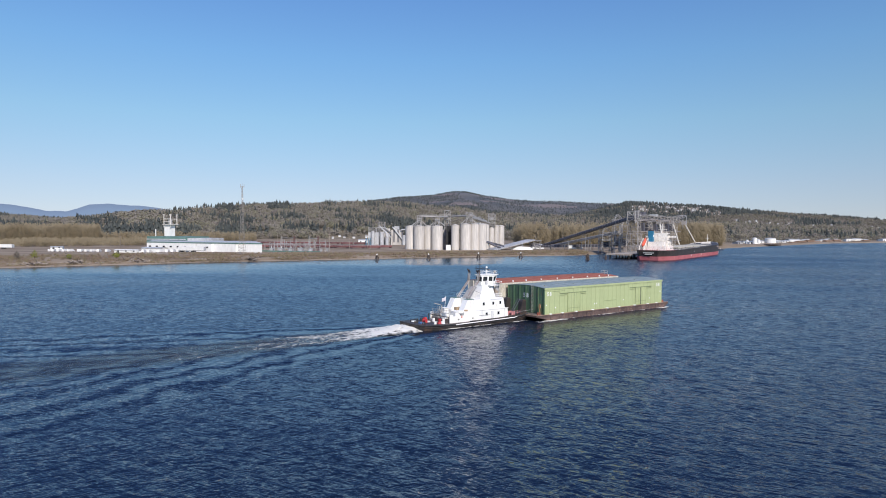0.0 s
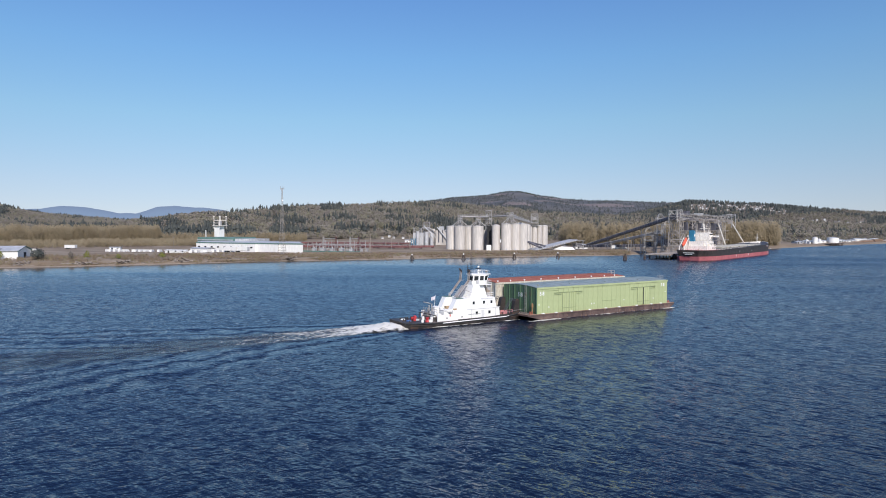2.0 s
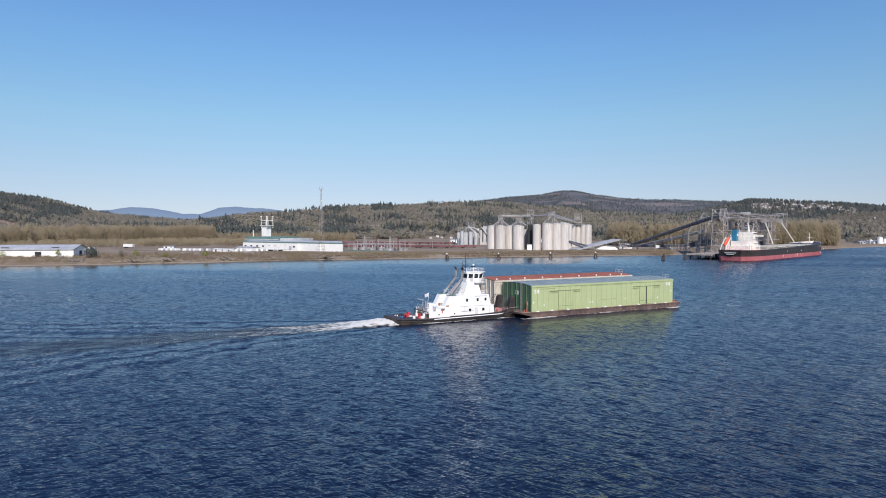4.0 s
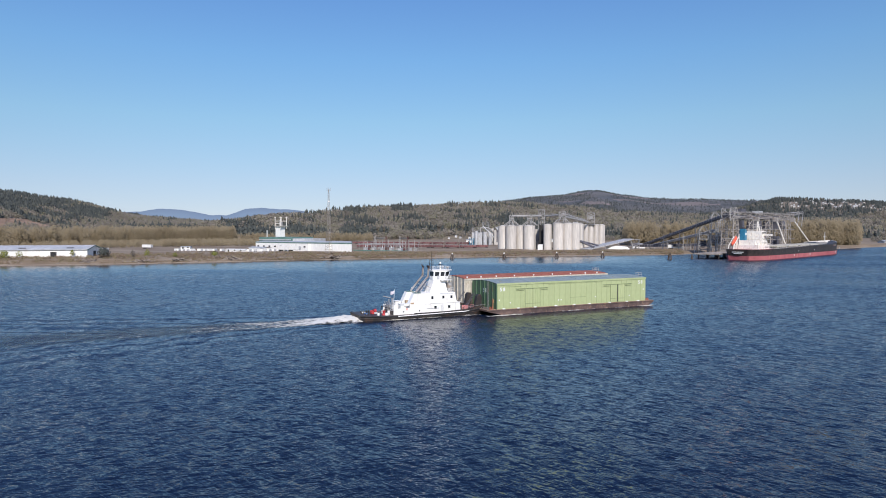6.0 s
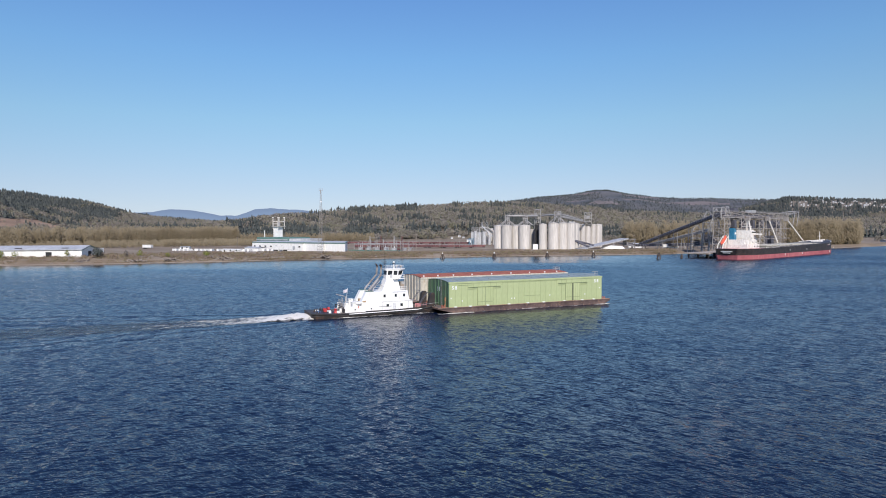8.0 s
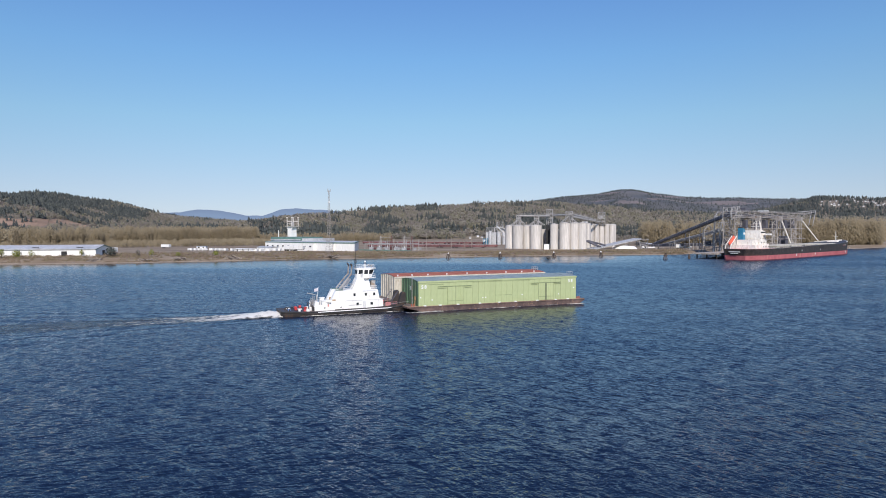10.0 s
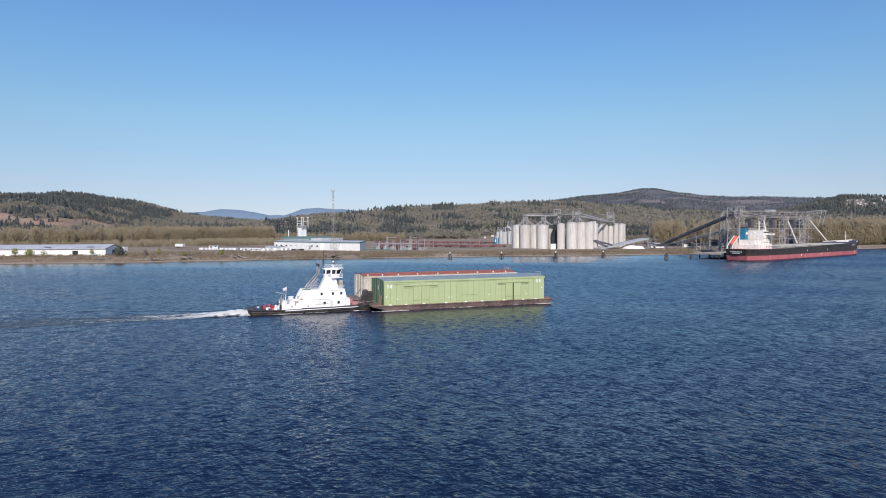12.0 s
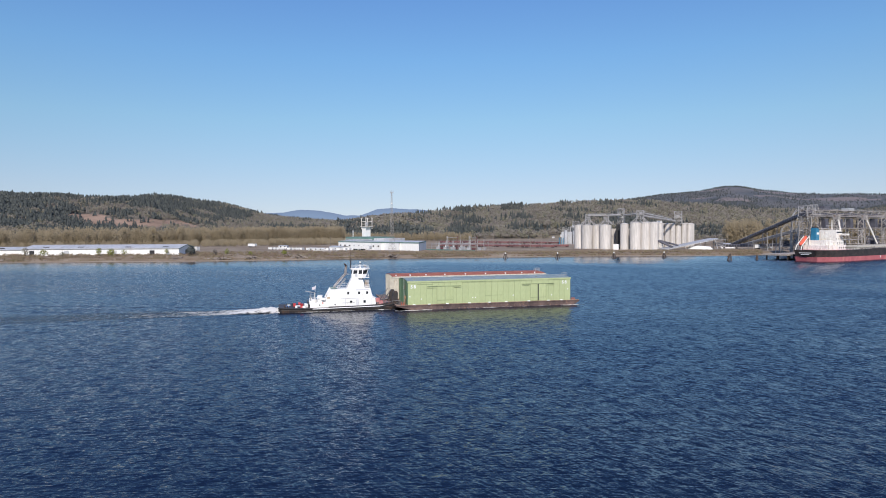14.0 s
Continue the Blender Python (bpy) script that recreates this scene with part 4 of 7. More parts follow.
    # sliding doors with battens, hung from a track
    for x0, x1, t0, t1, ajar in ((7.6, 12.0, 5.1, 14.1, 0.0), (33.4, 38.0, 31.2, 40.3, 0.26)):
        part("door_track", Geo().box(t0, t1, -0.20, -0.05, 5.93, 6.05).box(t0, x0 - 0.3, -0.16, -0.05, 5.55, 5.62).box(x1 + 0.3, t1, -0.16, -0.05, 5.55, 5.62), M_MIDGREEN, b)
        mid = (x0 + x1) / 2
        if ajar:
            # near-black slab paints the unlit inside behind the ajar door
            part("door_gap", Geo().box(mid - ajar / 2, mid + ajar / 2, -0.17, -0.05, 1.45, 5.9), M_SHADE, b)
        for d0, d1 in ((x0, mid - ajar / 2), (mid + ajar / 2, x1)):
            d = part("door", Geo().box(d0 + 0.02, d1 - 0.02, -0.13, -0.06, 1.45, 5.9), wall_mat, b)
            for q in np.linspace(d0 + 0.12, d1 - 0.12, 4):
                part("batten", Geo().box(q - 0.05, q + 0.05, -0.19, -0.12, 1.5, 5.85), wall_mat, d)
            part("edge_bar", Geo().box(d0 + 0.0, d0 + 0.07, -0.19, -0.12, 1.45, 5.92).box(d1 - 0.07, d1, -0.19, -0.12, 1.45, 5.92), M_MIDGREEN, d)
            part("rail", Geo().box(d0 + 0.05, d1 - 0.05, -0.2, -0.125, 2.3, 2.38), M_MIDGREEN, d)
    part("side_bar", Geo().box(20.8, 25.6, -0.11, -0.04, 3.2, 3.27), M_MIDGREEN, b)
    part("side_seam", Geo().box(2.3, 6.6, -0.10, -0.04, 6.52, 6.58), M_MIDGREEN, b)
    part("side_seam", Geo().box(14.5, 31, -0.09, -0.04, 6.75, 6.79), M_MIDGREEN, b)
    for x in (1.2, 5.2, 10.0, 16.0, 21.5, 26.2, 32.6, 38.2, 42.0):
        part("mooring_pad", Geo().box(x, x + 0.7, -0.52, -0.10, 1.33, 1.5, 0.05), M_TEXT, b, "pale painted mooring pad")
    for x, z in ((0.4, 3.3), (3.4, 2.6), (17.2, 2.6), (18.0, 2.6), (28.5, 2.9), (39.5, 2.7), (44.2, 4.2)):
        part("marker_plate", Geo().box(x, x + 0.24, -0.07, -0.04, z, z + 0.3), M_TEXT, b)
    front = pose(0, 0, 0, 90, 0, 0)
    lettering(b, number, 1.15, Matrix.Translation((0.7, -0.062, 5.6)) @ front, M_TEXT)
    lettering(b, number, 1.15, Matrix.Translation((42.6, -0.062, 5.85)) @ front, M_TEXT)
    lettering(b, number, 1.4, Matrix.Translation((-0.075, 6.9, 4.9)) @ pose(0, 0, 0, 90, 0, -90), M_TEXT)
    # lamp posts, bitts and gear on the aft deck
    for v in (0.6, 11.6):
        part("bitt", Geo().tube((-1.6, v, dk), (-1.6, v, 1.95), 0.16, 0.16, 10).tube((-1.0, v, dk), (-1.0, v, 1.95), 0.16, 0.16, 10).box(-1.8, -0.8, v - 0.25, v + 0.25, dk, dk + 0.1), M_RUST, b)
        part("bitt", Geo().tube((45.9, v, dk), (45.9, v, 1.85), 0.16, 0.16, 10).tube((46.5, v, dk), (46.5, v, 1.85), 0.16, 0.16, 10).box(45.7, 46.7, v - 0.25, v + 0.25, dk, dk + 0.1), M_RUST, b)
    part("fire_post", Geo().tube((-0.6, 1.0, dk), (-0.6, 1.0, 3.8), 0.12).box(-0.75, -0.45, 0.8, 1.2, 2.8, 3.6), surf("timber_orange", (0.30, 0.17, 0.08), (0.36, 0.2, 0.1), 1), b)
    g = Geo()
    for v in (3.4, 4.0):
        g.tube((-0.35, v, dk), (-0.35, v, ht + 0.7), 0.035, 0.035, 4)
    for z in np.arange(2.2, ht + 0.6, 0.32):
        g.tube((-0.35, 3.4, z), (-0.35, 4.0, z), 0.025, 0.025, 4)
    part("ladder", g, M_STEEL, b)
    for x in (2.0, 12.0, 24.0, 36.0):
        part("roof_vent", Geo().tube((x, 2.0, arch(2.0) - 0.05), (x, 2.0, arch(2.0) + 0.22), 0.14, 0.2, 8), M_ROOFGREY, b)
    g = Geo()
    for x in (43.4, 44.5):
        for v in (0.8, 1.9):
            g.tube((x, v, arch(v) - 0.05), (x, v, ht + 1.2), 0.03, 0.03, 4)
    for h in (0.7, 1.2):
        g.path([(43.4, 0.8, ht + h), (44.5, 0.8, ht + h), (44.5, 1.9, ht + h), (43.4, 1.9, ht + h), (43.4, 0.8, ht + h)], 0.03, 4)
    part("hatch_rail", g, M_STEEL, b)
    return b


barge(BARGE_AT, "pale green covered barge with sliding doors and dark ends", M_GREEN, M_DKGREEN, M_ROOFGREY, M_GREEN, "58", True)
barge(BARGE_AT @ pose(-1.75, 13.2, 0.3), "beige covered barge with a rust-red roof", M_BEIGE, M_BEIGE, M_RUST, M_BEIGE, "", False)


def rail(g, pts, h=1.0, step=1.3, r=0.03):
    """A pipe rail with posts along a line of points."""
    for p, q in zip(pts, pts[1:]):
        p, q = Vector(p), Vector(q)
        n = max(1, round((q - p).length / step))
        for k in range(n + 1):
            c = p.lerp(q, k / n)
            g.tube(c, c + Vector((0, 0, h)), r, r, 4)
        for f in (0.5, 1.0):
            g.tube(p + Vector((0, 0, h * f)), q + Vector((0, 0, h * f)), r, r, 4)
    return g


def tug(m):
    """A square-bowed pusher tug; x forward, y to port from the barge corner, keel line at y = 7.25."""
    t = thing("tugboat", m, "white pusher tug with a black hull and tall wheelhouse", "tugboat")
    c = 7.25
    stations = [(-32.4, 3.6, 1.25, -0.2), (-31.8, 4.15, 1.2, -0.7), (-27, 4.55, 1.0, -1.2), (-20, 4.6, 0.85, -1.4), (-12, 4.6, 0.9, -1.4), (-7, 4.45, 1.1, -1.2), (-4, 4.1, 1.35, -0.8), (-2.0, 3.6, 1.6, 0.1)]
    rings = []
    for u, w, top, bot in stations:
        rings.append([(u, c - w, top), (u, c - w * 0.99, top * 0.45), (u, c - w * 0.9, bot * 0.5), (u, c - w * 0.6, bot), (u, c + w * 0.6, bot), (u, c + w * 0.9, bot * 0.5), (u, c + w * 0.99, top * 0.45), (u, c + w, top)])
    part("hull", Geo().loft(rings), M_BLACK, t, smooth=40)
    for s in (-1, 1):
        g, h = Geo(), Geo()
        for (u, w, top, _), (u2, w2, top2, _) in zip(stations, stations[1:]):
            g.tube((u, c + s * (w + 0.03), top - 0.12), (u2, c + s * (w2 + 0.03), top2 - 0.12), 0.17, 0.17, 8)
            h.tube((u, c + s * w, top * 0.55), (u2, c + s * w2, top2 * 0.55), 0.09, 0.09, 6)
        part("fender", g, M_RUBBER, t, "long black rubber fender")
        part("rub_bar", h, M_BLACK, t)
    g = Geo()
    for (u, w, top, _), (u2, w2, top2, _) in zip(stations[3:], stations[4:]):
        for s in (-1, 1):
            y0, y1 = c + s * (w - 0.02), c + s * (w2 - 0.02)
            g.hexa(((u, y0 - 0.06, top), (u2, y1 - 0.06, top2), (u2, y1 + 0.06, top2), (u, y0 + 0.06, top), (u, y0 - 0.06, top + 0.42), (u2, y1 - 0.06, top2 + 0.42), (u2, y1 + 0.06, top2 + 0.42), (u, y0 + 0.06, top + 0.42)))
    part("bulwark", g, M_BLACK, t)
    g = Geo()
    for s in (-1, 1):
        g.tube((-24, c + s * 4.75, 0.78), (-7, c + s * 4.62, 1.0), 0.11, 0.11, 6).tube((-7, c + s * 4.62, 1.0), (-2.2, c + s * 3.75, 1.5), 0.09, 0.09, 6)
    part("sheer_stripe", g, M_WHITE, t, "white sheer stripe")
    deck = [(u, c - w + 0.1) for u, w, _, _ in stations] + [(u, c + w - 0.1) for u, w, _, _ in stations[::-1]]
    part("deck", Geo().prism(deck, 0.75, 0.98, "z"), M_DECK, t)
    part("fore_deck", Geo().prism([(-7.6, c - 4.25), (-4, c - 3.9), (-2.1, c - 3.4), (-2.1, c + 3.4), (-4, c + 3.9), (-7.6, c + 4.25)], 0.98, 1.3, "z"), M_DECK, t)
    # aft low house and main house
    lo = part("lower_house", Geo().prism([(-20.6, 0.9), (-7.7, 0.9), (-7.95, 3.15), (-20.6, 3.15)], c - 3.35, c + 3.35), M_WHITE, t)
    part("aft_deck", Geo().box(-24.4, -20.6, c - 3.25, c + 3.25, 0.98, 1.7), M_DECK, lo)
    for s in (-1, 1):
        y = c + s * 3.35
        part("aft_bulwark", Geo().prism([(-24.6, 0.9), (-20.4, 0.9), (-16.8, 0.9), (-16.8, 2.45), (-20.8, 2.4), (-23.6, 2.35), (-23.9, 2.75), (-24.6, 2.75)], y - 0.08 + s * 0.09, y + 0.08 + s * 0.09), M_WHITE, lo)
        for u in (-14.2, -10.7):
            w = part("window", Geo().box(u - 0.3, u + 0.3, y - 0.03, y + 0.03, 1.85, 2.5), M_GLASS, lo)
            part("frame", Geo().box(u - 0.38, u + 0.38, y - 0.05, y - 0.0, 2.5, 2.58).box(u - 0.38, u + 0.38, y - 0.05, y + 0.05, 1.77, 1.85), M_WHITE, w)
        for u in (-22.2, -18.3):
            part("porthole", Geo().tube((u, y + s * 0.1, 1.6), (u, y + s * 0.2, 1.6), 0.16, 0.16, 12), M_GLASS, lo)
        d = part("door", Geo().box(-12.9, -12.15, y - 0.05, y + 0.05, 1.0, 2.75), surf("off_white_door", (0.6, 0.6, 0.58), (0.68, 0.68, 0.66), 1, 0.5), lo)
        part("handle", Geo().box(-12.32, -12.24, y + s * 0.05, y + s * 0.12, 1.8, 1.95), M_STEEL, d)
        part("gutter", Geo().box(-17.2, -7.75, y - 0.1, y + 0.1, 3.1, 3.2).box(-17.2, -17.0, y - 0.1, y + 0.1, 2.45, 3.1), M_WHITE, lo)
        part("scupper_pipe", Geo().tube((-9.0, y + s * 0.06, 1.0), (-9.0, y + s * 0.06, 3.1), 0.05, 0.05, 5).tube((-15.6, y + s * 0.06, 1.0), (-15.6, y + s * 0.06, 3.1), 0.05, 0.05, 5), M_DOOR, lo)
        part("hand_rail", Geo().tube((-16.5, y + s * 0.1, 2.0), (-13.2, y + s * 0.1, 2.0), 0.035, 0.035, 5), M_STEEL, lo)
    part("front_window", Geo().box(-7.83, -7.79, c - 2.2, c - 1.4, 1.9, 2.6), M_GLASS, lo)
    part("front_window", Geo().box(-7.83, -7.79, c + 1.4, c + 2.2, 1.9, 2.6), M_GLASS, lo)
    up = part("upper_house", Geo().prism([(-17.8, 3.15), (-8.6, 3.15), (-9.1, 5.5), (-17.8, 5.5)], c - 3.15, c + 3.15), M_WHITE, t)
    for s in (-1, 1):
        y = c + s * 3.15
        for u in (-14.9, -12.1, -10.0):
            part("window", Geo().box(u - 0.26, u + 0.26, y - 0.03, y + 0.03, 4.1, 4.75), M_GLASS, up)
        part("name_board", Geo().box(-12.9, -9.6, y - 0.05, y + 0.05, 5.15, 5.38), surf("pale_name_board", (0.62, 0.62, 0.62), (0.7, 0.7, 0.7), 1, 0.5), up)
        # raked stack casings on both sides
        part("stack_casing", Geo().prism([(-20.6, 3.15), (-17.7, 3.15), (-17.7, 5.5), (-19.35, 5.55)], c + s * 2.2 - 0.8, c + s * 2.2 + 0.8), M_WHITE, t)
        part("stack_cap", Geo().box(-19.3, -17.6, c + s * 2.2 - 0.85, c + s * 2.2 + 0.85, 5.55, 5.66), M_TRIM, t, "dull green stack cap")
        for k, v in enumerate((1.35, 1.85)):
            p = [(-18.3, c + s * v, 5.6), (-18.2, c + s * v, 6.0), (-15.3, c + s * v, 9.3), (-15.15, c + s * v, 11.1 + 0.2 * k)]
            pipe = part("exhaust_pipe", Geo().path(p, 0.12, 8), M_EXHAUST, t, "heat-stained silver exhaust pipe")
            part("tip", Geo().path([p[-1], (-15.2, c + s * v, 11.4 + 0.2 * k), (-15.5, c + s * v, 11.65 + 0.2 * k)], 0.15, 8), M_BLACK, pipe, "sooty bent tip")
        part("pipe_stay", Geo().tube((-15.6, c + s * 1.35, 9.0), (-14.3, c + s * 1.8, 9.2), 0.05, 0.05, 5).tube((-16.6, c + s * 1.35, 7.5), (-14.8, c + s * 2.2, 6.6), 0.05, 0.05, 5), M_STEEL, t)
    part("tower", Geo().hexa(((-15.1, c - 2.1, 5.5), (-10.5, c - 2.1, 5.5), (-10.5, c + 2.1, 5.5), (-15.1, c + 2.1, 5.5), (-13.6, c - 1.35, 8.45), (-11.0, c - 1.35, 8.45), (-11.0, c + 1.35, 8.45), (-13.6, c + 1.35, 8.45))), M_WHITE, t)
    # added grey sheet: colours in the shade on the tower's aft wall
    part("aft_grating", Geo().hexa(((-17.4, c - 1.3, 5.6), (-17.3, c - 1.3, 5.55), (-17.3, c + 1.3, 5.55), (-17.4, c + 1.3, 5.6), (-15.3, c - 1.2, 8.1), (-15.2, c - 1.2, 8.05), (-15.2, c + 1.2, 8.05), (-15.3, c + 1.2, 8.1))), M_STEEL, t, "grey raked sheet in the tone of the shaded aft wall")

    def cabin(z0, z1, f0, f1, w0, w1, a0=-13.75):
        """A wheelhouse tier, wider forward than aft, its front leaning out from f0 to f1."""
        wa, w0, w1, f0, f1 = 0.52, w0 * 0.72, w1 * 0.72, f0 + 0.35, f1 + 0.35
        low = [(a0, -w0 * wa), (f0 - 1.0, -w0), (f0, -w0 * 0.72), (f0, w0 * 0.72), (f0 - 1.0, w0), (a0, w0 * wa)]
        top = [(a0, -w1 * wa), (f1 - 1.0, -w1), (f1, -w1 * 0.72), (f1, w1 * 0.72), (f1 - 1.0, w1), (a0, w1 * wa)]
        return Geo().loft([[(u, c + y, z0) for u, y in low], [(u, c + y, z1) for u, y in top]])
    # wheelhouse with a leaning window band
    wh = part("wheelhouse", cabin(8.3, 9.2, -10.5, -10.15, 2.35, 2.4), M_WHITE, t)
    part("flare", cabin(7.9, 8.3, -11.1, -10.4, 2.1, 2.4), M_WHITE, wh)
    part("window_band", cabin(9.2, 10.2, -10.2, -9.85, 2.36, 2.42, -13.7), M_GLASS, wh, "dark wheelhouse glazing")
    part("head_band", cabin(10.2, 10.5, -9.8, -9.7, 2.46, 2.5), M_WHITE, wh)
    for u, wide in ((-13.5, 0.3), (-12.2, 0.34), (-11.05, 0.22)):
        for s in (-1, 1):
            y = 1.72 * (0.52 + 0.48 * (u + 13.75) / 2.7)
            part("mullion", Geo().hexa([(u + du + lean, c + s * y + dy, z) for z, lean in ((9.15, 0), (10.25, 0.12)) for du, dy in ((-wide / 2, -0.08), (wide / 2, -0.08), (wide / 2, 0.08), (-wide / 2, 0.08))]), M_WHITE, wh)
    for s in (-1, 1):
        part("mullion", Geo().tube((-9.85, c + s * 1.22, 9.15), (-9.5, c + s * 1.26, 10.25), 0.09, 0.09, 5), M_WHITE, wh)
        part("wheelhouse_door", Geo().box(-12.9, -12.25, c + s * 1.36 - 0.08, c + s * 1.36 + 0.08, 8.4, 9.3), M_DOOR, wh)
    part("roof", cabin(10.5, 10.68, -9.4, -9.35, 2.75, 2.75, -14.0), M_WHITE, wh)
    part("roof_rail", rail(Geo(), [(-13.8, c - 0.9, 10.68), (-10.1, c - 1.8, 10.68), (-9.3, c - 1.25, 10.68), (-9.3, c + 1.25, 10.68), (-10.1, c + 1.8, 10.68), (-13.8, c + 0.9, 10.68), (-13.8, c - 0.9, 10.68)], 0.75, 1.3, 0.022), M_WHITE, t)
    part("walkway_rail", rail(Geo(), [(-12.0, c - 2.3, 8.3), (-9.4, c - 2.2, 8.3), (-9.4, c + 2.2, 8.3), (-12.0, c + 2.3, 8.3)], 0.9, 1.2, 0.03), M_WHITE, t)
    part("walkway", Geo().box(-12.2, -9.3, c - 2.35, c + 2.35, 8.22, 8.3), M_WHITE, t)
    part("deck_rail", rail(Geo(), [(-17.6, c - 2.95, 5.5), (-9.3, c - 2.95, 5.5), (-9.3, c + 2.95, 5.5), (-17.6, c + 2.95, 5.5)], 0.95, 1.2, 0.03), M_WHITE, t)
    part("aft_rail", rail(Geo(), [(-24.3, c - 3.1, 2.6), (-21, c - 3.1, 2.6)], 0.9, 1.1, 0.03), M_WHITE, t)
    # mast, radar and dome
    part("mast", Geo().tube((-13.9, c - 0.6, 10.6), (-13.9, c - 0.6, 15.0), 0.09, 0.045, 6).tube((-13.9, c + 0.7, 10.6), (-13.9, c + 0.7, 12.9), 0.06, 0.05, 6).box(-14.0, -13.8, c - 1.5, c + 0.9, 12.0, 12.1).box(-14.05, -13.75, c - 1.1, c - 0.2, 12.9, 13.0).tube((-13.9, c - 1.4, 12.0), (-13.9, c - 1.4, 12.6), 0.06), M_BLACK, t)
    r = part("radar", Geo().tube((-11.4, c, 10.68), (-11.4, c, 11.7), 0.2, 0.12, 8).box(-11.9, -10.9, c - 0.5, c + 0.5, 11.25, 11.33), M_WHITE, t)
    part("scanner", Geo().box(-11.5, -11.3, c - 1.0, c + 1.0, 11.72, 11.9), M_BLACK, r)
    part("dome", Geo().ball((-11.4, c, 12.2), 0.24, 12, 8), M_WHITE, r, smooth=60)
    for v in (-1.3, 1.3):
        part("search_light", Geo().tube((-10.2, c + v, 10.68), (-10.2, c + v, 11.1), 0.05).tube((-10.35, c + v, 11.25), (-9.95, c + v, 11.25), 0.16, 0.22, 10), M_STEEL, t)
    part("deck_box", Geo().box(-10.4, -9.35, c - 1.9, c - 0.6, 5.5, 7.5).box(-10.45, -9.3, c - 1.95, c - 0.55, 7.5, 7.6), M_STEEL, t, "grey deck locker")
    part("deck_box", Geo().box(-10.4, -9.5, c + 0.8, c + 1.9, 5.5, 6.8), M_STEEL, t, "grey deck locker")
    # aft deck gear
    part("winch", Geo().tube((-28.4, c - 0.2, 1.4), (-28.4, c + 0.6, 1.4), 0.28, 0.28, 12).box(-28.7, -28.1, c - 0.32, c - 0.2, 0.98, 1.8).box(-28.7, -28.1, c + 0.6, c + 0.72, 0.98, 1.8), M_RED, t, "red towing winch")
    part("capstan", Geo().tube((-26.6, c - 2.6, 0.98), (-26.6, c - 2.6, 1.35), 0.5, 0.36, 12).tube((-26.6, c - 2.6, 1.35), (-26.6, c - 2.6, 2.0), 0.26, 0.4, 12), M_RED, t, "red capstan")
    part("line_coil", Geo().tube((-26.0, c - 2.9, 0.98), (-26.0, c - 2.9, 1.45), 0.5, 0.42, 12), M_TEXT, t, "pale coiled mooring line")
    part("line_coil", Geo().tube((-29.9, c + 2.2, 0.98), (-29.9, c + 2.2, 1.3), 0.6, 0.5, 12), M_TEXT, t, "pale coiled mooring line")
    part("hose_reel", Geo().tube((-27.4, c + 1.9, 1.45), (-26.9, c + 1.9, 1.45), 0.45, 0.45, 12).box(-27.6, -26.7, c + 1.5, c + 2.3, 0.98, 1.15), M_RED, t)
    for u, v, h in ((-25.3, -2.2, 0.9), (-25.6, 0.9, 0.7), (-28.0, -2.9, 0.6)):
        part("drum", Geo().tube((u, c + v, 0.98), (u, c + v, 0.98 + h), 0.3, 0.3, 12), M_WHITE, t, "white steel drum")
    part("tow_bar", Geo().path([(-25.0, c - 3.6, 0.98), (-25.0, c - 3.6, 2.3), (-25.0, c + 3.6, 2.3), (-25.0, c + 3.6, 0.98)], 0.09, 8), M_BLACK, t, "black tow bar")
    part("hatch", Geo().box(-27.9, -26.9, c + 0.2, c + 1.2, 0.98, 1.25, 0.06), M_DOOR, t)
    part("locker", Geo().box(-24.3, -23.2, c - 1.5, c - 0.2, 1.7, 2.9), M_WHITE, t)
    part("locker", Geo().box(-24.4, -23.4, c + 1.0, c + 2.6, 1.7, 2.6), M_STEEL, t, "grey gear locker")
    part("fan_house", Geo().box(-22.7, -21.5, c - 3.0, c - 1.4, 1.7, 3.2).box(-22.8, -21.4, c - 3.1, c - 1.3, 3.2, 3.3), M_WHITE, t)
    part("fan_house", Geo().box(-22.4, -21.3, c + 1.2, c + 2.6, 1.7, 3.5).box(-22.5, -21.2, c + 1.1, c + 2.7, 3.5, 3.6), M_WHITE, t)
    part("gear_rack", rail(Geo(), [(-24.4, c + 2.9, 2.4), (-24.4, c - 2.9, 2.4)], 1.1, 0.9, 0.045).tube((-24.2, c + 0.6, 1.7), (-24.2, c + 0.6, 4.2), 0.09).tube((-23.6, c + 2.0, 1.7), (-23.6, c + 2.0, 3.9), 0.07), M_STEEL, t)
    part("hose_box", Geo().box(-20.3, -19.5, c - 3.3, c - 2.5, 3.15, 3.5), M_TAN, t, "tan hose box")
    part("hose_box", Geo().box(-20.4, -19.6, c - 0.5, c + 0.4, 3.15, 3.75), M_TAN, t, "tan hose box")
    part("engine_hatch", Geo().box(-19.4, -18.0, c - 1.5, c + 1.5, 3.15, 3.6, 0.08), M_STEEL, t, "grey engine hatch")
    part("locker", Geo().box(-30.6, -29.8, c - 1.6, c - 0.4, 0.98, 1.4), M_BLUEBOX, t, "small blue deck box")
    for k, (u, v) in enumerate(((-30.8, -2.4), (-30.2, 2.8), (-28.8, 3.2), (-27.2, 3.4), (-30.9, 0.2))):
        part("bitt", Geo().tube((u, c + v, 0.95), (u, c + v, 1.55), 0.17, 0.17, 10).tube((u + 0.55, c + v, 0.95), (u + 0.55, c + v, 1.55), 0.17, 0.17, 10), M_BLACK, t)
    part("crane", Geo().tube((-23.2, c + 1.2, 2.7), (-23.2, c + 1.2, 4.4), 0.14).tube((-23.2, c + 1.2, 4.3), (-25.6, c + 0.6, 4.9), 0.1), M_STEEL, t)
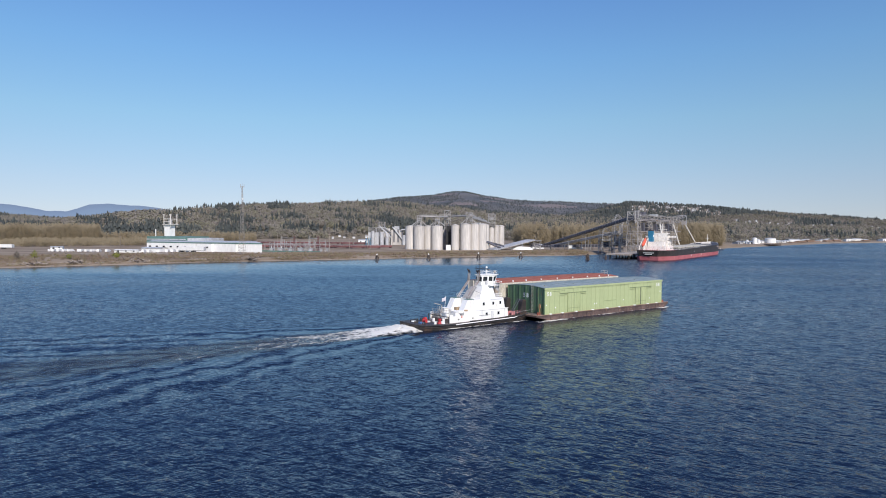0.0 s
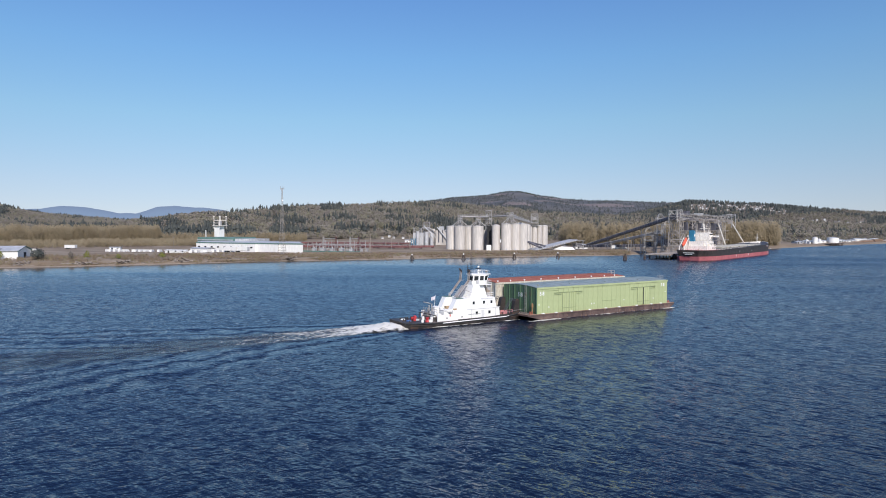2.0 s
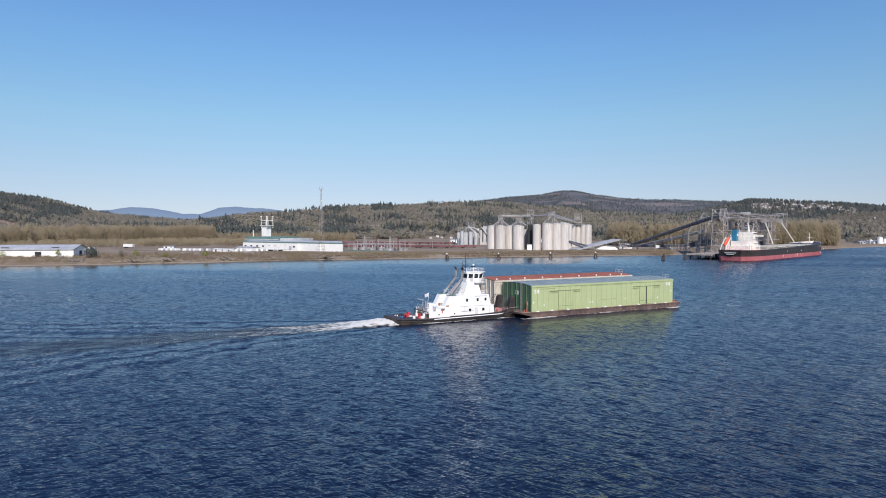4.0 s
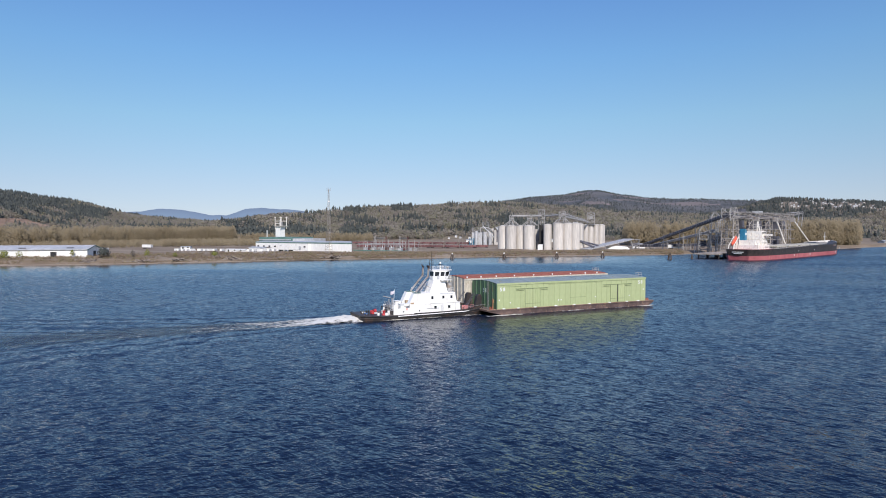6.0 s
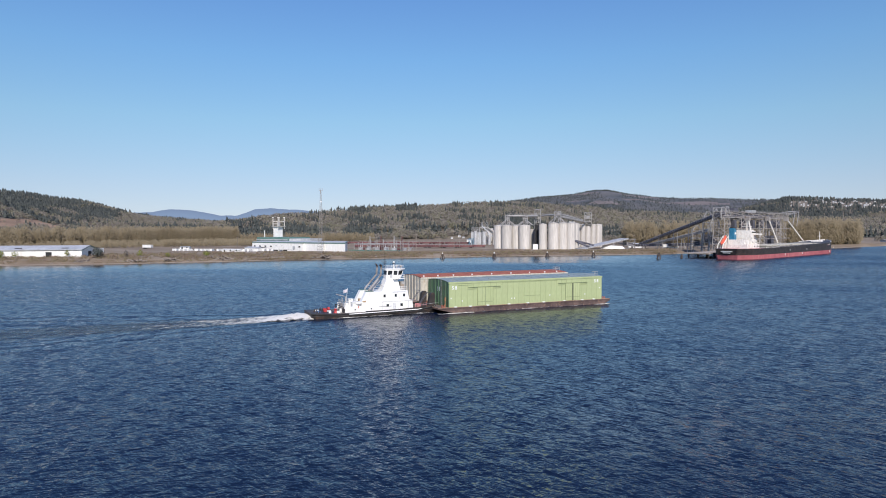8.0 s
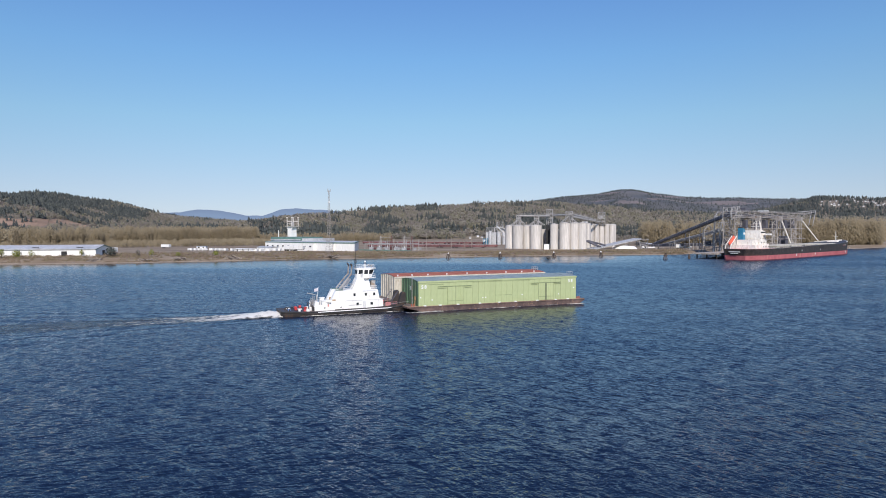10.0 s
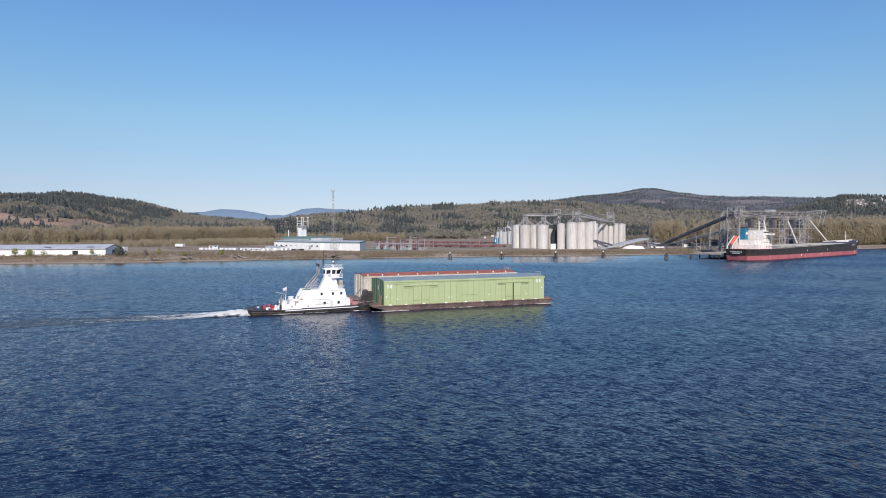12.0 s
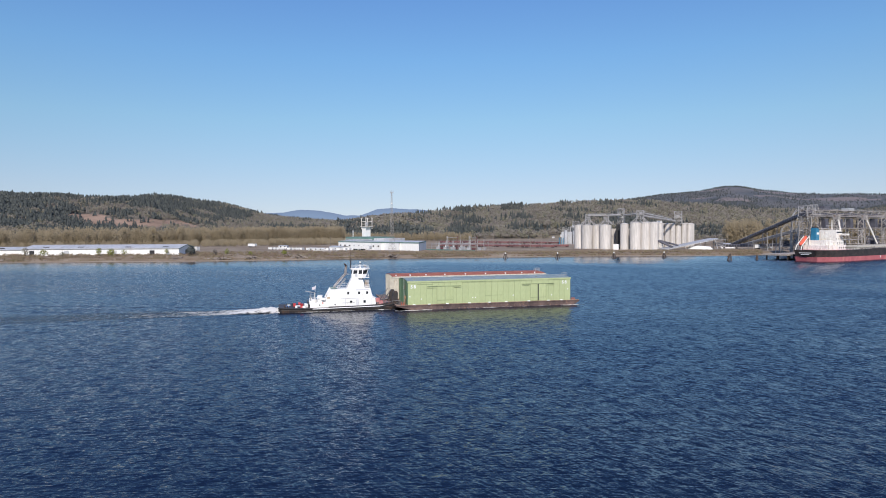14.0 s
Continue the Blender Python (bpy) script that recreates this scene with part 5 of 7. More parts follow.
    part("vent", Geo().tube((-22.4, c - 1.5, 2.55), (-22.4, c - 1.5, 3.4), 0.22, 0.22, 10).ball((-22.4, c - 1.5, 3.5), 0.32, 10, 6), M_WHITE, t)
    part("life_raft", Geo().tube((-21.9, c - 2.9, 3.0), (-20.7, c - 2.9, 3.0), 0.32, 0.32, 12), M_WHITE, t)
    part("life_ring", Geo().box(-21.5, -21.3, c - 3.62, c - 3.52, 1.9, 2.4), M_ORANGE, t)
    part("flag_staff", Geo().tube((-23.4, c, 2.6), (-23.0, c, 6.4), 0.045, 0.03, 6), M_WHITE, t)
    vs = [(-23.05 - 0.9 * i / 6, c + 0.16 * math.sin(i * 1.4) * i / 6, 6.15 - 0.25 * i / 6 - 0.75 * j) for j in (0, 1) for i in range(7)]
    part("flag", Geo().add(vs, [(i, i + 1, i + 8, i + 7) for i in range(6)]), M_FLAG, t, "small faded flag")
    # bow: push knees with ladders, winches
    for s in (-1, 1):
        y = c + s * 2.6
        k = part("push_knee", Geo().prism([(-3.7, 1.3), (-2.0, 0.3), (-1.9, 4.2), (-2.15, 4.6), (-2.75, 4.6), (-3.15, 4.2)], y - 0.55, y + 0.55), M_BLACK, t, "tall black push knee")
        g = Geo()
        for q in (-0.35, 0.35):
            g.tube((-6.2, y + q, 1.5), (-3.7, y + q, 4.9), 0.07, 0.05, 5)
        for f in np.linspace(0.05, 0.95, 9):
            g.tube((-6.2 + 2.5 * f, y - 0.4, 1.55 + 3.3 * f), (-6.2 + 2.5 * f, y + 0.4, 1.55 + 3.3 * f), 0.07, 0.06, 5)
        part("knee_ladder", g, M_DKSTEEL, k)
        part("deck_winch", Geo().tube((-6.4, c + s * 3.0 - 0.5, 1.75), (-6.4, c + s * 3.0 + 0.5, 1.75), 0.35, 0.35, 12).box(-6.9, -5.9, c + s * 3.0 - 0.65, c + s * 3.0 - 0.5, 1.3, 2.2).box(-6.9, -5.9, c + s * 3.0 + 0.5, c + s * 3.0 + 0.65, 1.3, 2.2), surf("pink_red_paint", (0.5, 0.16, 0.15), (0.58, 0.3, 0.28), 1), t)
        part("bow_rail", rail(Geo(), [(-7.4, c + s * 4.15, 1.3), (-4.4, c + s * 3.8, 1.5)], 0.9, 1.0, 0.03), surf("rail_red", (0.5, 0.2, 0.2), (0.6, 0.3, 0.3), 1), t)
        part("face_wire", Geo().tube((-6.3, c + s * 3.0, 1.8), (-1.5, c + s * 4.2, 2.3), 0.035, 0.035, 5), M_STEEL, t)
    return t


tug(BARGE_AT)


def wake():
    """Propeller wash astern and broken foam along the waterlines."""
    n, k = 90, 13
    s = np.linspace(0, 1, n) ** 1.6 * 190
    across = np.linspace(-1, 1, k)
    half = 4.6 + 1.6 * (1 - np.exp(-s / 12)) + 0.05 * s
    bend = -0.00012 * s ** 2
    u = -32.0 - s[:, None] + 0 * across[None]
    v = 7.7 + bend[:, None] + half[:, None] * across[None]
    hump = 0.75 * np.exp(-((s - 3) / 6) ** 2)
    z = 0.03 + hump[:, None] * (1 - across[None] ** 2) * (1 + 0.4 * rough_noise(u, v, 1.2)) + 0 * v
    me = grid_mesh("wake", np.stack([u, v, z], -1), M_FOAM)
    edge = np.clip((1 - np.abs(across)) * 2.4, 0, 1)
    churn = (1.6 * np.exp(-s / 19) + 0.42 * np.exp(-s / 60) - 0.28)[:, None] * np.ones(k)[None] - 0.9 * (1 - edge[None])
    silt = (0.38 * np.exp(-(s / 95) ** 2))[:, None] * edge[None]
    for label, values in (("churn", churn), ("silt", silt)):
        at = me.attributes.new(label, "FLOAT", "POINT")
        at.data.foreach_set("value", values.ravel().astype(np.float32))
    ob = new("wake", me)
    ob.matrix_basis = BARGE_AT
    tagged(ob, "white and silty propeller wash behind the tug", "wake", kind="stuff")
    strips = [(-30, -3, 2.5, 0.5, 0.45), (-3.5, 6, -0.95, 0.9, 0.75), (6, 43, -0.55, 0.4, 0.42), (42, 48.8, -0.8, 0.9, 0.85)]
    for a, b, v0, w, c0 in strips:
        m = int((b - a) * 3) + 2
        uu = np.linspace(a, b, m)[:, None] + 0 * np.linspace(0, 1, 4)[None]
        vv = v0 + (np.linspace(-1, 0.6, 4) * w)[None] + 0.12 * rough_noise(uu, uu * 0, 2.5)
        zz = 0.04 + 0.08 * (rough_noise(uu, vv, 1.0) + 0.6) * np.array([0, 1, 1, 0.4])[None]
        me = grid_mesh("hull_foam", np.stack([uu, vv, zz], -1), M_FOAM)
        at = me.attributes.new("churn", "FLOAT", "POINT")
        cc = c0 + 0.38 + 0.5 * rough_noise(uu, vv, 4.0) - np.array([0.6, 0, 0, 0.2])[None]
        at.data.foreach_set("value", cc.ravel().astype(np.float32))
        ob = new("hull_foam", me)
        ob.matrix_basis = BARGE_AT
        tagged(ob, "thin broken foam along the waterline", "foam", kind="stuff")


wake()
# ---- ship at the berth ----
SHIP_AT = pose(144.5, 449.0, 0, 0, 0, math.degrees(math.atan2(0.821, 0.57)))


def ship(m):
    """A loaded bulk carrier; x runs from the stern forward, y to port."""
    s = thing("bulk_carrier", m, "moored bulk carrier with black topsides and red boot", "cargo ship")

    def ring(lo, hi, x, w, flare, rake):
        return [(x + rake * lo, -w * (1 - flare), lo), (x + rake * hi, -w, hi), (x + rake * hi, w, hi), (x + rake * lo, w * (1 - flare), lo)]
    st = [(0, 6.8, 0.14, -0.25), (4, 9.8, 0.10, -0.1), (14, 12.5, 0.03, 0), (40, 13, 0, 0), (140, 13, 0, 0), (158, 11.8, 0.03, 0), (168, 8.5, 0.12, 0.1), (175, 4.6, 0.3, 0.25), (179.5, 0.8, 0.5, 0.42)]
    part("boot", Geo().loft([ring(-1.5, 2.7, *q) for q in st]), M_BOOT, s, "faded red boot-topping", smooth=35)

    def top(x):
        return 6.7 + 0.9 * x / 180 + 2.3 * max(0, (x - 100) / 80) ** 1.5 + 0.2 * max(0, (12 - x) / 12)
    part("upper_hull", Geo().loft([ring(2.7, top(q[0]), *q) for q in st]), M_BLACK, s, "black hull topsides", smooth=35)
    part("deck", Geo().prism([(0, -6.4), (14, -12), (150, -12.6), (168, -8), (177, -1), (177, 1), (168, 8), (150, 12.6), (14, 12), (0, 6.4)], 6.6, 6.85, "z"), M_BOOT, s)
    g = Geo()
    for y in (-12.5, 12.5):
        rail(g, [(30, y, 6.5), (152, y, 6.5)], 1.0, 3.5, 0.06)
    rail(g, [(1, -6.3, 6.6), (14, -11.8, 6.6), (30, -12.4, 6.5)], 1.0, 3, 0.06)
    part("deck_rail", g, M_CREAM, s)
    part("bulwark", Geo().loft([[(x, -w, z), (x, -w, z + 1.0), (x, -w + 0.2, z + 1.0), (x, -w + 0.2, z)] for x, w, z in ((156, 11.8, 8.2), (168, 8.6, 8.8), (177, 4.6, 9.2), (182.3, 0.6, 9.6))]).loft([[(x, w, z), (x, w, z + 1.0), (x, w - 0.2, z + 1.0), (x, w - 0.2, z)] for x, w, z in ((156, 11.8, 8.2), (168, 8.6, 8.8), (177, 4.6, 9.2), (182.3, 0.6, 9.6))]), M_CREAM, s)
    # hatch coamings and covers
    for k in range(5):
        x0 = 40 + k * 22.5
        h = part("hatch_coaming", Geo().box(x0, x0 + 17, -8.5, 8.5, 6.5, 7.7), M_BEIGE, s)
        part("hatch_cover", Geo().box(x0 - 0.4, x0 + 8.3, -9, 9, 7.7, 8.4).box(x0 + 8.7, x0 + 17.4, -9, 9, 7.7, 8.4), M_BEIGE, h)
        part("side_cover", Geo().box(x0 + 2, x0 + 15, -12.0, -9.6, 6.5, 7.5), M_DECK, h)
    # superstructure
    a = part("accommodation", Geo().box(18, 28, -8.6, 8.5, 6.5, 9.6).box(19, 27.8, -7.2, 6.5, 9.6, 12.6).box(19.4, 27.6, -6.6, 6, 12.6, 15.6), M_CREAM, s)
    part("bridge", Geo().box(20.5, 28.0, -6.2, 5.5, 15.6, 18.4).box(23.8, 27.2, -10.8, 10, 15.5, 16.6), M_CREAM, a)
    part("bridge_window", Geo().box(21.5, 28.08, -6.25, 5.55, 17.0, 17.8), M_GLASS, a)
    part("monkey_island", Geo().box(21.5, 27.5, -5, 4, 18.4, 18.7), M_CREAM, a)
    for z in (7.6, 10.4, 13.0):
        for y in np.arange(-5.8, 6, 2.3):
            part("porthole", Geo().box(27.5, 28.06 if z < 9 else 27.86 if z < 12 else 27.66, y - 0.35, y + 0.35, z, z + 0.8), M_GLASS, a)
        for x in np.arange(20.4, 27.2, 2.2):
            part("porthole", Geo().box(x - 0.35, x + 0.35, -8.66 if z < 9 else -7.26 if z < 12 else -6.66, -6.0, z, z + 0.8), M_GLASS, a)
    g = Geo()
    for z, x0, w in ((9.6, 18.2, 5.5), (12.6, 19.1, 4.1), (15.6, 19.6, 3.5), (18.4, 21, 2.0)):
        rail(g, [(27.5, -w - 3, z), (x0, -w - 3, z), (x0, w, z)], 1.0, 2.5, 0.05)
    part("rail", g, M_CREAM, a)
    part("mast", Geo().tube((24, -2, 18.4), (24, -2, 25), 0.45, 0.2, 8).box(23.6, 24.4, -5.2, 1.2, 21.2, 21.5).box(23.6, 24.4, -4, 0, 23.0, 23.2).tube((26, -4, 18.4), (26, -4, 21.5), 0.12).tube((22, 3, 18.4), (22, 3, 20.5), 0.12), M_CREAM, a)
    fn = part("funnel", Geo().prism([(12.8, 6.5), (16.6, 6.5), (16.4, 19.4), (13.4, 20.2)], 1.6, 5.0), M_BLUE, s, "teal blue funnel")
    part("funnel_mark", Geo().box(13.8, 15.9, 1.5, 1.6, 16, 17.4), M_TEXT, fn)
    part("funnel_cap", Geo().prism([(13.4, 20.1), (16.3, 19.3), (16.1, 20.5), (13.6, 21.0)], 1.9, 4.7), M_BLACK, fn)
    part("engine_casing", Geo().box(8.5, 18, -8, 7, 6.5, 9.6).box(10, 18, -6, 6, 9.6, 12.6), M_CREAM, s)
    oy = 5.4
    lb = part("lifeboat", Geo().loft([[(2.2 + q * 7.0, oy - 1.2 * w, 9.6 + q * 5.0), (1.4 + q * 7.0, oy, 10.7 + q * 5.0), (2.2 + q * 7.0, oy + 1.2 * w, 9.6 + q * 5.0), (2.8 + q * 7.0, oy, 8.6 + q * 5.0)] for q, w in ((0, 0.35), (0.2, 1), (0.7, 1), (0.95, 0.7), (1, 0.3))]), M_ORANGE, s, "orange free-fall lifeboat", smooth=50)
    g = Geo()
    for v in (-1.7, 1.7):
        g.path([(0.4, oy + v, 6.5), (1.6, oy + v, 9.4), (9.4, oy + v, 15.2), (9.8, oy + v, 6.6)], 0.25, 5).tube((5, oy + v, 6.6), (5, oy + v, 12), 0.18)
    part("davit", g, M_CREAM, lb)
    part("crane_post", Geo().tube((9, -8.5, 6.5), (9, -8.5, 11), 0.4, 0.3, 8).tube((9, -8.5, 10.8), (14, -9.5, 12.2), 0.2), M_CREAM, s)
    part("fore_mast", Geo().tube((168, 0, 8.6), (168, 0, 17.5), 0.35, 0.15, 8).box(167.7, 168.3, -1.4, 1.4, 13.3, 13.6), M_CREAM, s)
    part("windlass", Geo().box(160, 164, -4, 4, 8.6, 10.0, 0.4), M_CREAM, s)
    part("forecastle", Geo().prism([(154, -11.4), (168, -7.6), (176, -1), (176, 1), (168, 7.6), (154, 11.4)], 6.85, 8.6, "z"), M_BOOT, s)
    # plain bars in place of the name on the stern
    for z, w in ((5.1, 3.6), (4.2, 2.4)):
        part("name_bar", Geo().hexa(((-1.9, -w, z - 0.2), (-1.2, -w, z - 0.2), (-1.2, w, z - 0.2), (-1.9, w, z - 0.2), (-2.0, -w, z + 0.22), (-1.2, -w, z + 0.22), (-1.2, w, z + 0.22), (-2.0, w, z + 0.22))), M_TEXT, s)
    for x in (60, 92, 150):
        part("draught_mark", Geo().box(x, x + 0.7, -13.06, -12.98, 1.2, 2.6), M_TEXT, s)
        part("tug_mark", Geo().box(x + 9, x + 9.5, -13.06, -12.98, 4.2, 5.2), M_TEXT, s)
    return s


ship(SHIP_AT)


# ---- grain berth: pier, loader gantry and conveyors ----
p = thing("pier", SHIP_AT, "concrete and timber loading pier beside the ship", "pier", kind="structure")
part("deck_slab", Geo().box(6, 178, 15.5, 33, 2.6, 3.5), M_DRIFT, p)
for k, x in enumerate(np.arange(9, 178, 13)):
    for y in (17, 24, 31):
        part("pile", Geo().tube((x, y, -4), (x, y, 2.6), 0.45, 0.45, 8), M_TIMBER, p)
for x in np.arange(12, 176, 20):
    part("fender_panel", Geo().box(x, x + 2.4, 14.6, 15.5, 0.2, 3.6), M_RUBBER, p)

def braced_tower(parent, base, top, w0, w1, bays, r, name="tower", steel=None):
    """A lattice tower whose legs, cross bars and braces are pieces of their own."""
    base, top, steel = Vector(base), Vector(top), steel or M_GANTRY
    t = part(name, Geo().box(base.x - w0 * 0.55, base.x + w0 * 0.55, base.y - w0 * 0.55, base.y + w0 * 0.55, base.z, base.z + 0.25), steel, parent)
    rings = []
    for j in range(bays + 1):
        c = base.lerp(top, j / bays)
        w = (w0 + (w1 - w0) * j / bays) / 2
        rings.append([c + Vector((x, y, 0)) * w for x, y in ((1, 1), (-1, 1), (-1, -1), (1, -1))])
    for k in range(4):
        part("leg", Geo().tube(rings[0][k], rings[-1][k], r, r, 6), steel, t)
        for j in range(bays):
            part("cross_bar", Geo().tube(rings[j + 1][k], rings[j + 1][(k + 1) % 4], r * 0.7, r * 0.7, 4), steel, t)
            p, q = ((k, (k + 1) % 4), ((k + 1) % 4, k))[j % 2]
            part("brace", Geo().tube(rings[j][p], rings[j + 1][q], r * 0.6, r * 0.6, 4), steel, t)
    return t


def gantry():
    t = thing("ship_loader", SHIP_AT, "tall galvanised grain loader gantry over the berth", "ship loader")
    y = 28
    for x in (52, 80, 112, 146):
        braced_tower(t, (x, y, 3.5), (x, y, 27.5), 9.5, 7.5, 5, 0.3)
    for x in (64, 96, 129, 160, 170):
        braced_tower(t, (x, y + 2, 3.5), (x, y + 2, 27.5), 5.0, 4.5, 6, 0.2)
    for z in (11.5, 19.5):
        part("tie_beam", Geo().tube((48, y - 3.4, z), (172, y - 3.4, z), 0.26, 0.26, 4).tube((48, y + 3.4, z), (172, y + 3.4, z), 0.26, 0.26, 4), M_GANTRY, t)
    for x in (71, 90, 104, 121, 139, 154):
        part("surge_bin", Geo().box(x - 2.2, x + 2.2, y - 2, y + 3, 20, 26.5, 0.4), M_DKSTEEL, t)
        part("chute", Geo().tube((x, y + 1, 20), (x + 1.5, y, 5), 0.5, 0.5, 6), M_GANTRY, t)
    # two chorded truss with floor and walkway
    g = Geo()
    n = 26
    xs_ = np.linspace(44, 172, n + 1)
    for k in range(n):
        x0, x1 = xs_[k], xs_[k + 1]
        for v in (y - 2.6, y + 2.6):
            g.tube((x0, v, 28), (x1, v, 28), 0.28, 0.28, 4).tube((x0, v, 32), (x1, v, 32), 0.24, 0.24, 4)
            g.tube((x0, v, 28), (x1, v, 32) if k % 2 else (x0, v, 32), 0.14, 0.14, 4).tube((x0, v, 32) if not k % 2 else (x1, v, 28), (x1, v, 28) if not k % 2 else (x1, v, 32), 0.14, 0.14, 4)
        g.tube((x0, y - 2.6, 32), (x0, y + 2.6, 32), 0.12, 0.12, 4)
    part("truss", g, M_GANTRY, t)
    part("gallery", Geo().box(46, 140, y - 2.0, y + 2.0, 28.2, 30.4), M_DKSTEEL, t)
    part("walkway_rail", rail(Geo(), [(44, y - 2.8, 32), (172, y - 2.8, 32)], 1.1, 3, 0.07), M_STEEL, t)
    part("drive_house", Geo().box(66, 74, y - 2.6, y + 2.6, 32.2, 35.2, 0.2), M_DKSTEEL, t)
    part("drive_house", Geo().box(98, 106, y - 2.4, y + 2.4, 32.2, 34.0), M_GREYROOF, t)
    part("head_frame", Geo().lattice((48, y, 26), (48, y, 35), 7, 6, 2, 0.25), M_STEEL, t)
    part("head_frame", Geo().lattice((58, y, 28), (58, y, 36), 6, 3, 2, 0.2), M_STEEL, t)
    for x, x1, y1, z1 in ((50, 51, 5, 9), (85, 95, 5, 9), (120, 147, 5, 9.5)):
        s = part("spout", Geo().tube((x, 8, 27), (x1, y1, z1), 0.55, 0.42, 10), M_CREAM, t, "pale telescopic loading spout")
        part("spout_head", Geo().box(x - 1.4, x + 1.4, 7, 10, 25.5, 28.5), M_GANTRY, s)
        part("arm", Geo().tube((x - 1, y, 29.5), (x - 1, 8, 28), 0.3, 0.25, 5).tube((x + 1, y, 29.5), (x + 1, 8, 28), 0.3, 0.25, 5).tube((x, y, 33), (x, 9, 28.5), 0.2, 0.2, 4), M_GANTRY, s)
    g = Geo()
    for v in (y - 1.6, y + 1.6):
        g.tube((168, v, 33.5), (198, v, 35), 0.22, 0.22, 4).tube((172, v, 31), (198, v, 34), 0.2, 0.2, 4)
        for f in np.linspace(0, 1, 8):
            g.tube((170 + 28 * f, v, 33.5 + 1.5 * f), (172 + 26 * f, v, 31 + 3 * f), 0.1, 0.1, 4)
        g.tube((198, v, 34.5), (176, v - 6, 22), 0.22, 0.22, 4)
    part("boom", g, M_STEEL, t)
    for x in (98, 128, 160):
        part("dust_duct", Geo().path([(x, y + 3, 4), (x, y + 3, 18), (x + 3, y + 2, 24), (x + 3, y, 28)], 0.6, 6), M_STEEL, t)
    part("machinery_house", Geo().box(134, 140, y - 3, y + 3, 3.5, 14).tube((131, y, 3.5), (131, y, 12), 1.4, 1.4, 12), M_DKSTEEL, t)
    return t


gantry()


def conveyor(a, b, wide, high, material, label, bents, ribs=40):
    t = thing("conveyor", pose(0, 0, 0), label, "conveyor", "grain conveyors")
    a, b = Vector(a), Vector(b)
    d = (b - a).normalized()
    s = d.cross(Vector((0, 0, 1))).normalized()
    up = s.cross(d)
    ends = [[c + s * x + up * z for x, z in ((-wide, -high), (wide, -high), (wide, high * 0.6), (wide * 0.6, high), (-wide * 0.6, high), (-wide, high * 0.6))] for c in (a, b)]
    body = part("gallery", Geo().loft(ends), material, t)
    for k in range(ribs):
        c = a.lerp(b, (k + 0.5) / ribs)
        r = [c + s * x * 1.06 + up * z * 1.06 for x, z in ((-wide, -high), (wide, -high), (wide, high * 0.6), (wide * 0.6, high), (-wide * 0.6, high), (-wide, high * 0.6))]
        part("rib", Geo().loft([r, [p + d * 0.25 for p in r]]), M_STEEL, body)
    for f in bents:
        c = a.lerp(b, f)
        g = Geo()
        for k in (-1, 1):
            g.tube((c.x + s.x * wide * k * 1.5, c.y + s.y * wide * k * 1.5, 0.3), c + s * wide * k * 0.9 - up * high, 0.3, 0.25, 5)
        n = max(1, int(c.z / 6))
        for k in range(n):
            z = c.z * (k + 0.5) / n
            g.tube((c.x - s.x * wide * 1.3, c.y - s.y * wide * 1.3, z), (c.x + s.x * wide * 1.3, c.y + s.y * wide * 1.3, z + 2), 0.14, 0.14, 4)
        part("bent", g, M_STEEL, t)
    return t


conveyor((104, 657, 5.0), (151, 503, 31.5), 1.6, 1.15, M_DKSTEEL, "long dark inclined conveyor gallery up to the loader", (0.12, 0.3, 0.5, 0.68, 0.84))
conveyor((112, 652, 4.5), (150, 548, 19.0), 1.2, 1.1, M_STEEL, "smaller inclined conveyor below the main gallery", (0.3, 0.6, 0.9), 24)
conveyor((96, 648, 4.0), (150, 590, 6.5), 1.3, 1.2, M_DKSTEEL, "low dark conveyor along the yard", (0.2, 0.5, 0.8), 24)
for x, y, h, w0 in ((147, 541, 33, 8), (141, 556, 22, 9), (150, 530, 28, 8)):
    t = thing("lattice_tower", pose(x, y, 0.5), "galvanised transfer tower of the conveyors", "tower", "transfer towers")
    part("frame", Geo().lattice((0, 0, 0), (0, 0, h - 4), w0, w0 * 0.8, 6, 0.24), M_STEEL, t)
    part("cap", Geo().lattice((0, 0, h - 4), (0, 0, h), w0 * 0.8, 1.5, 1, 0.2), M_STEEL, t)
    for z in (0.25, 0.5):
        part("deck", Geo().box(-w0 / 2, w0 / 2, -w0 / 2, w0 / 2, h * z, h * z + 0.3), M_STEEL, t)
    part("bin", Geo().box(-2.2, 2.2, -2.2, 2.2, h * 0.27, h * 0.45, 0.3), M_DKSTEEL, t)

# ---- grain elevator ----
SILO = [(-20.0, 610, 5.3, 23.3), (-3.2, 610, 5.5, 23.3), (-28.0, 615.5, 5.2, 23.2), (-11.6, 615.5, 5.2, 23.2), (13.8, 610, 3.8, 24.4), (23.6, 610, 5.0, 25.4), (32.0, 612, 4.4, 25.3), (39.3, 613, 4.4, 25.3), (23.6, 621, 5.0, 25.3), (33.0, 621, 4.6, 25.3), (42.0, 622, 4.6, 25.1)]
SILO += [(38.5 + 5.2 * k, 690 + 2.2 * k, 2.75, 24.4) for k in range(6)] + [(40.0 + 5.2 * k, 697 + 2.2 * k, 2.75, 24.4) for k in range(6)]


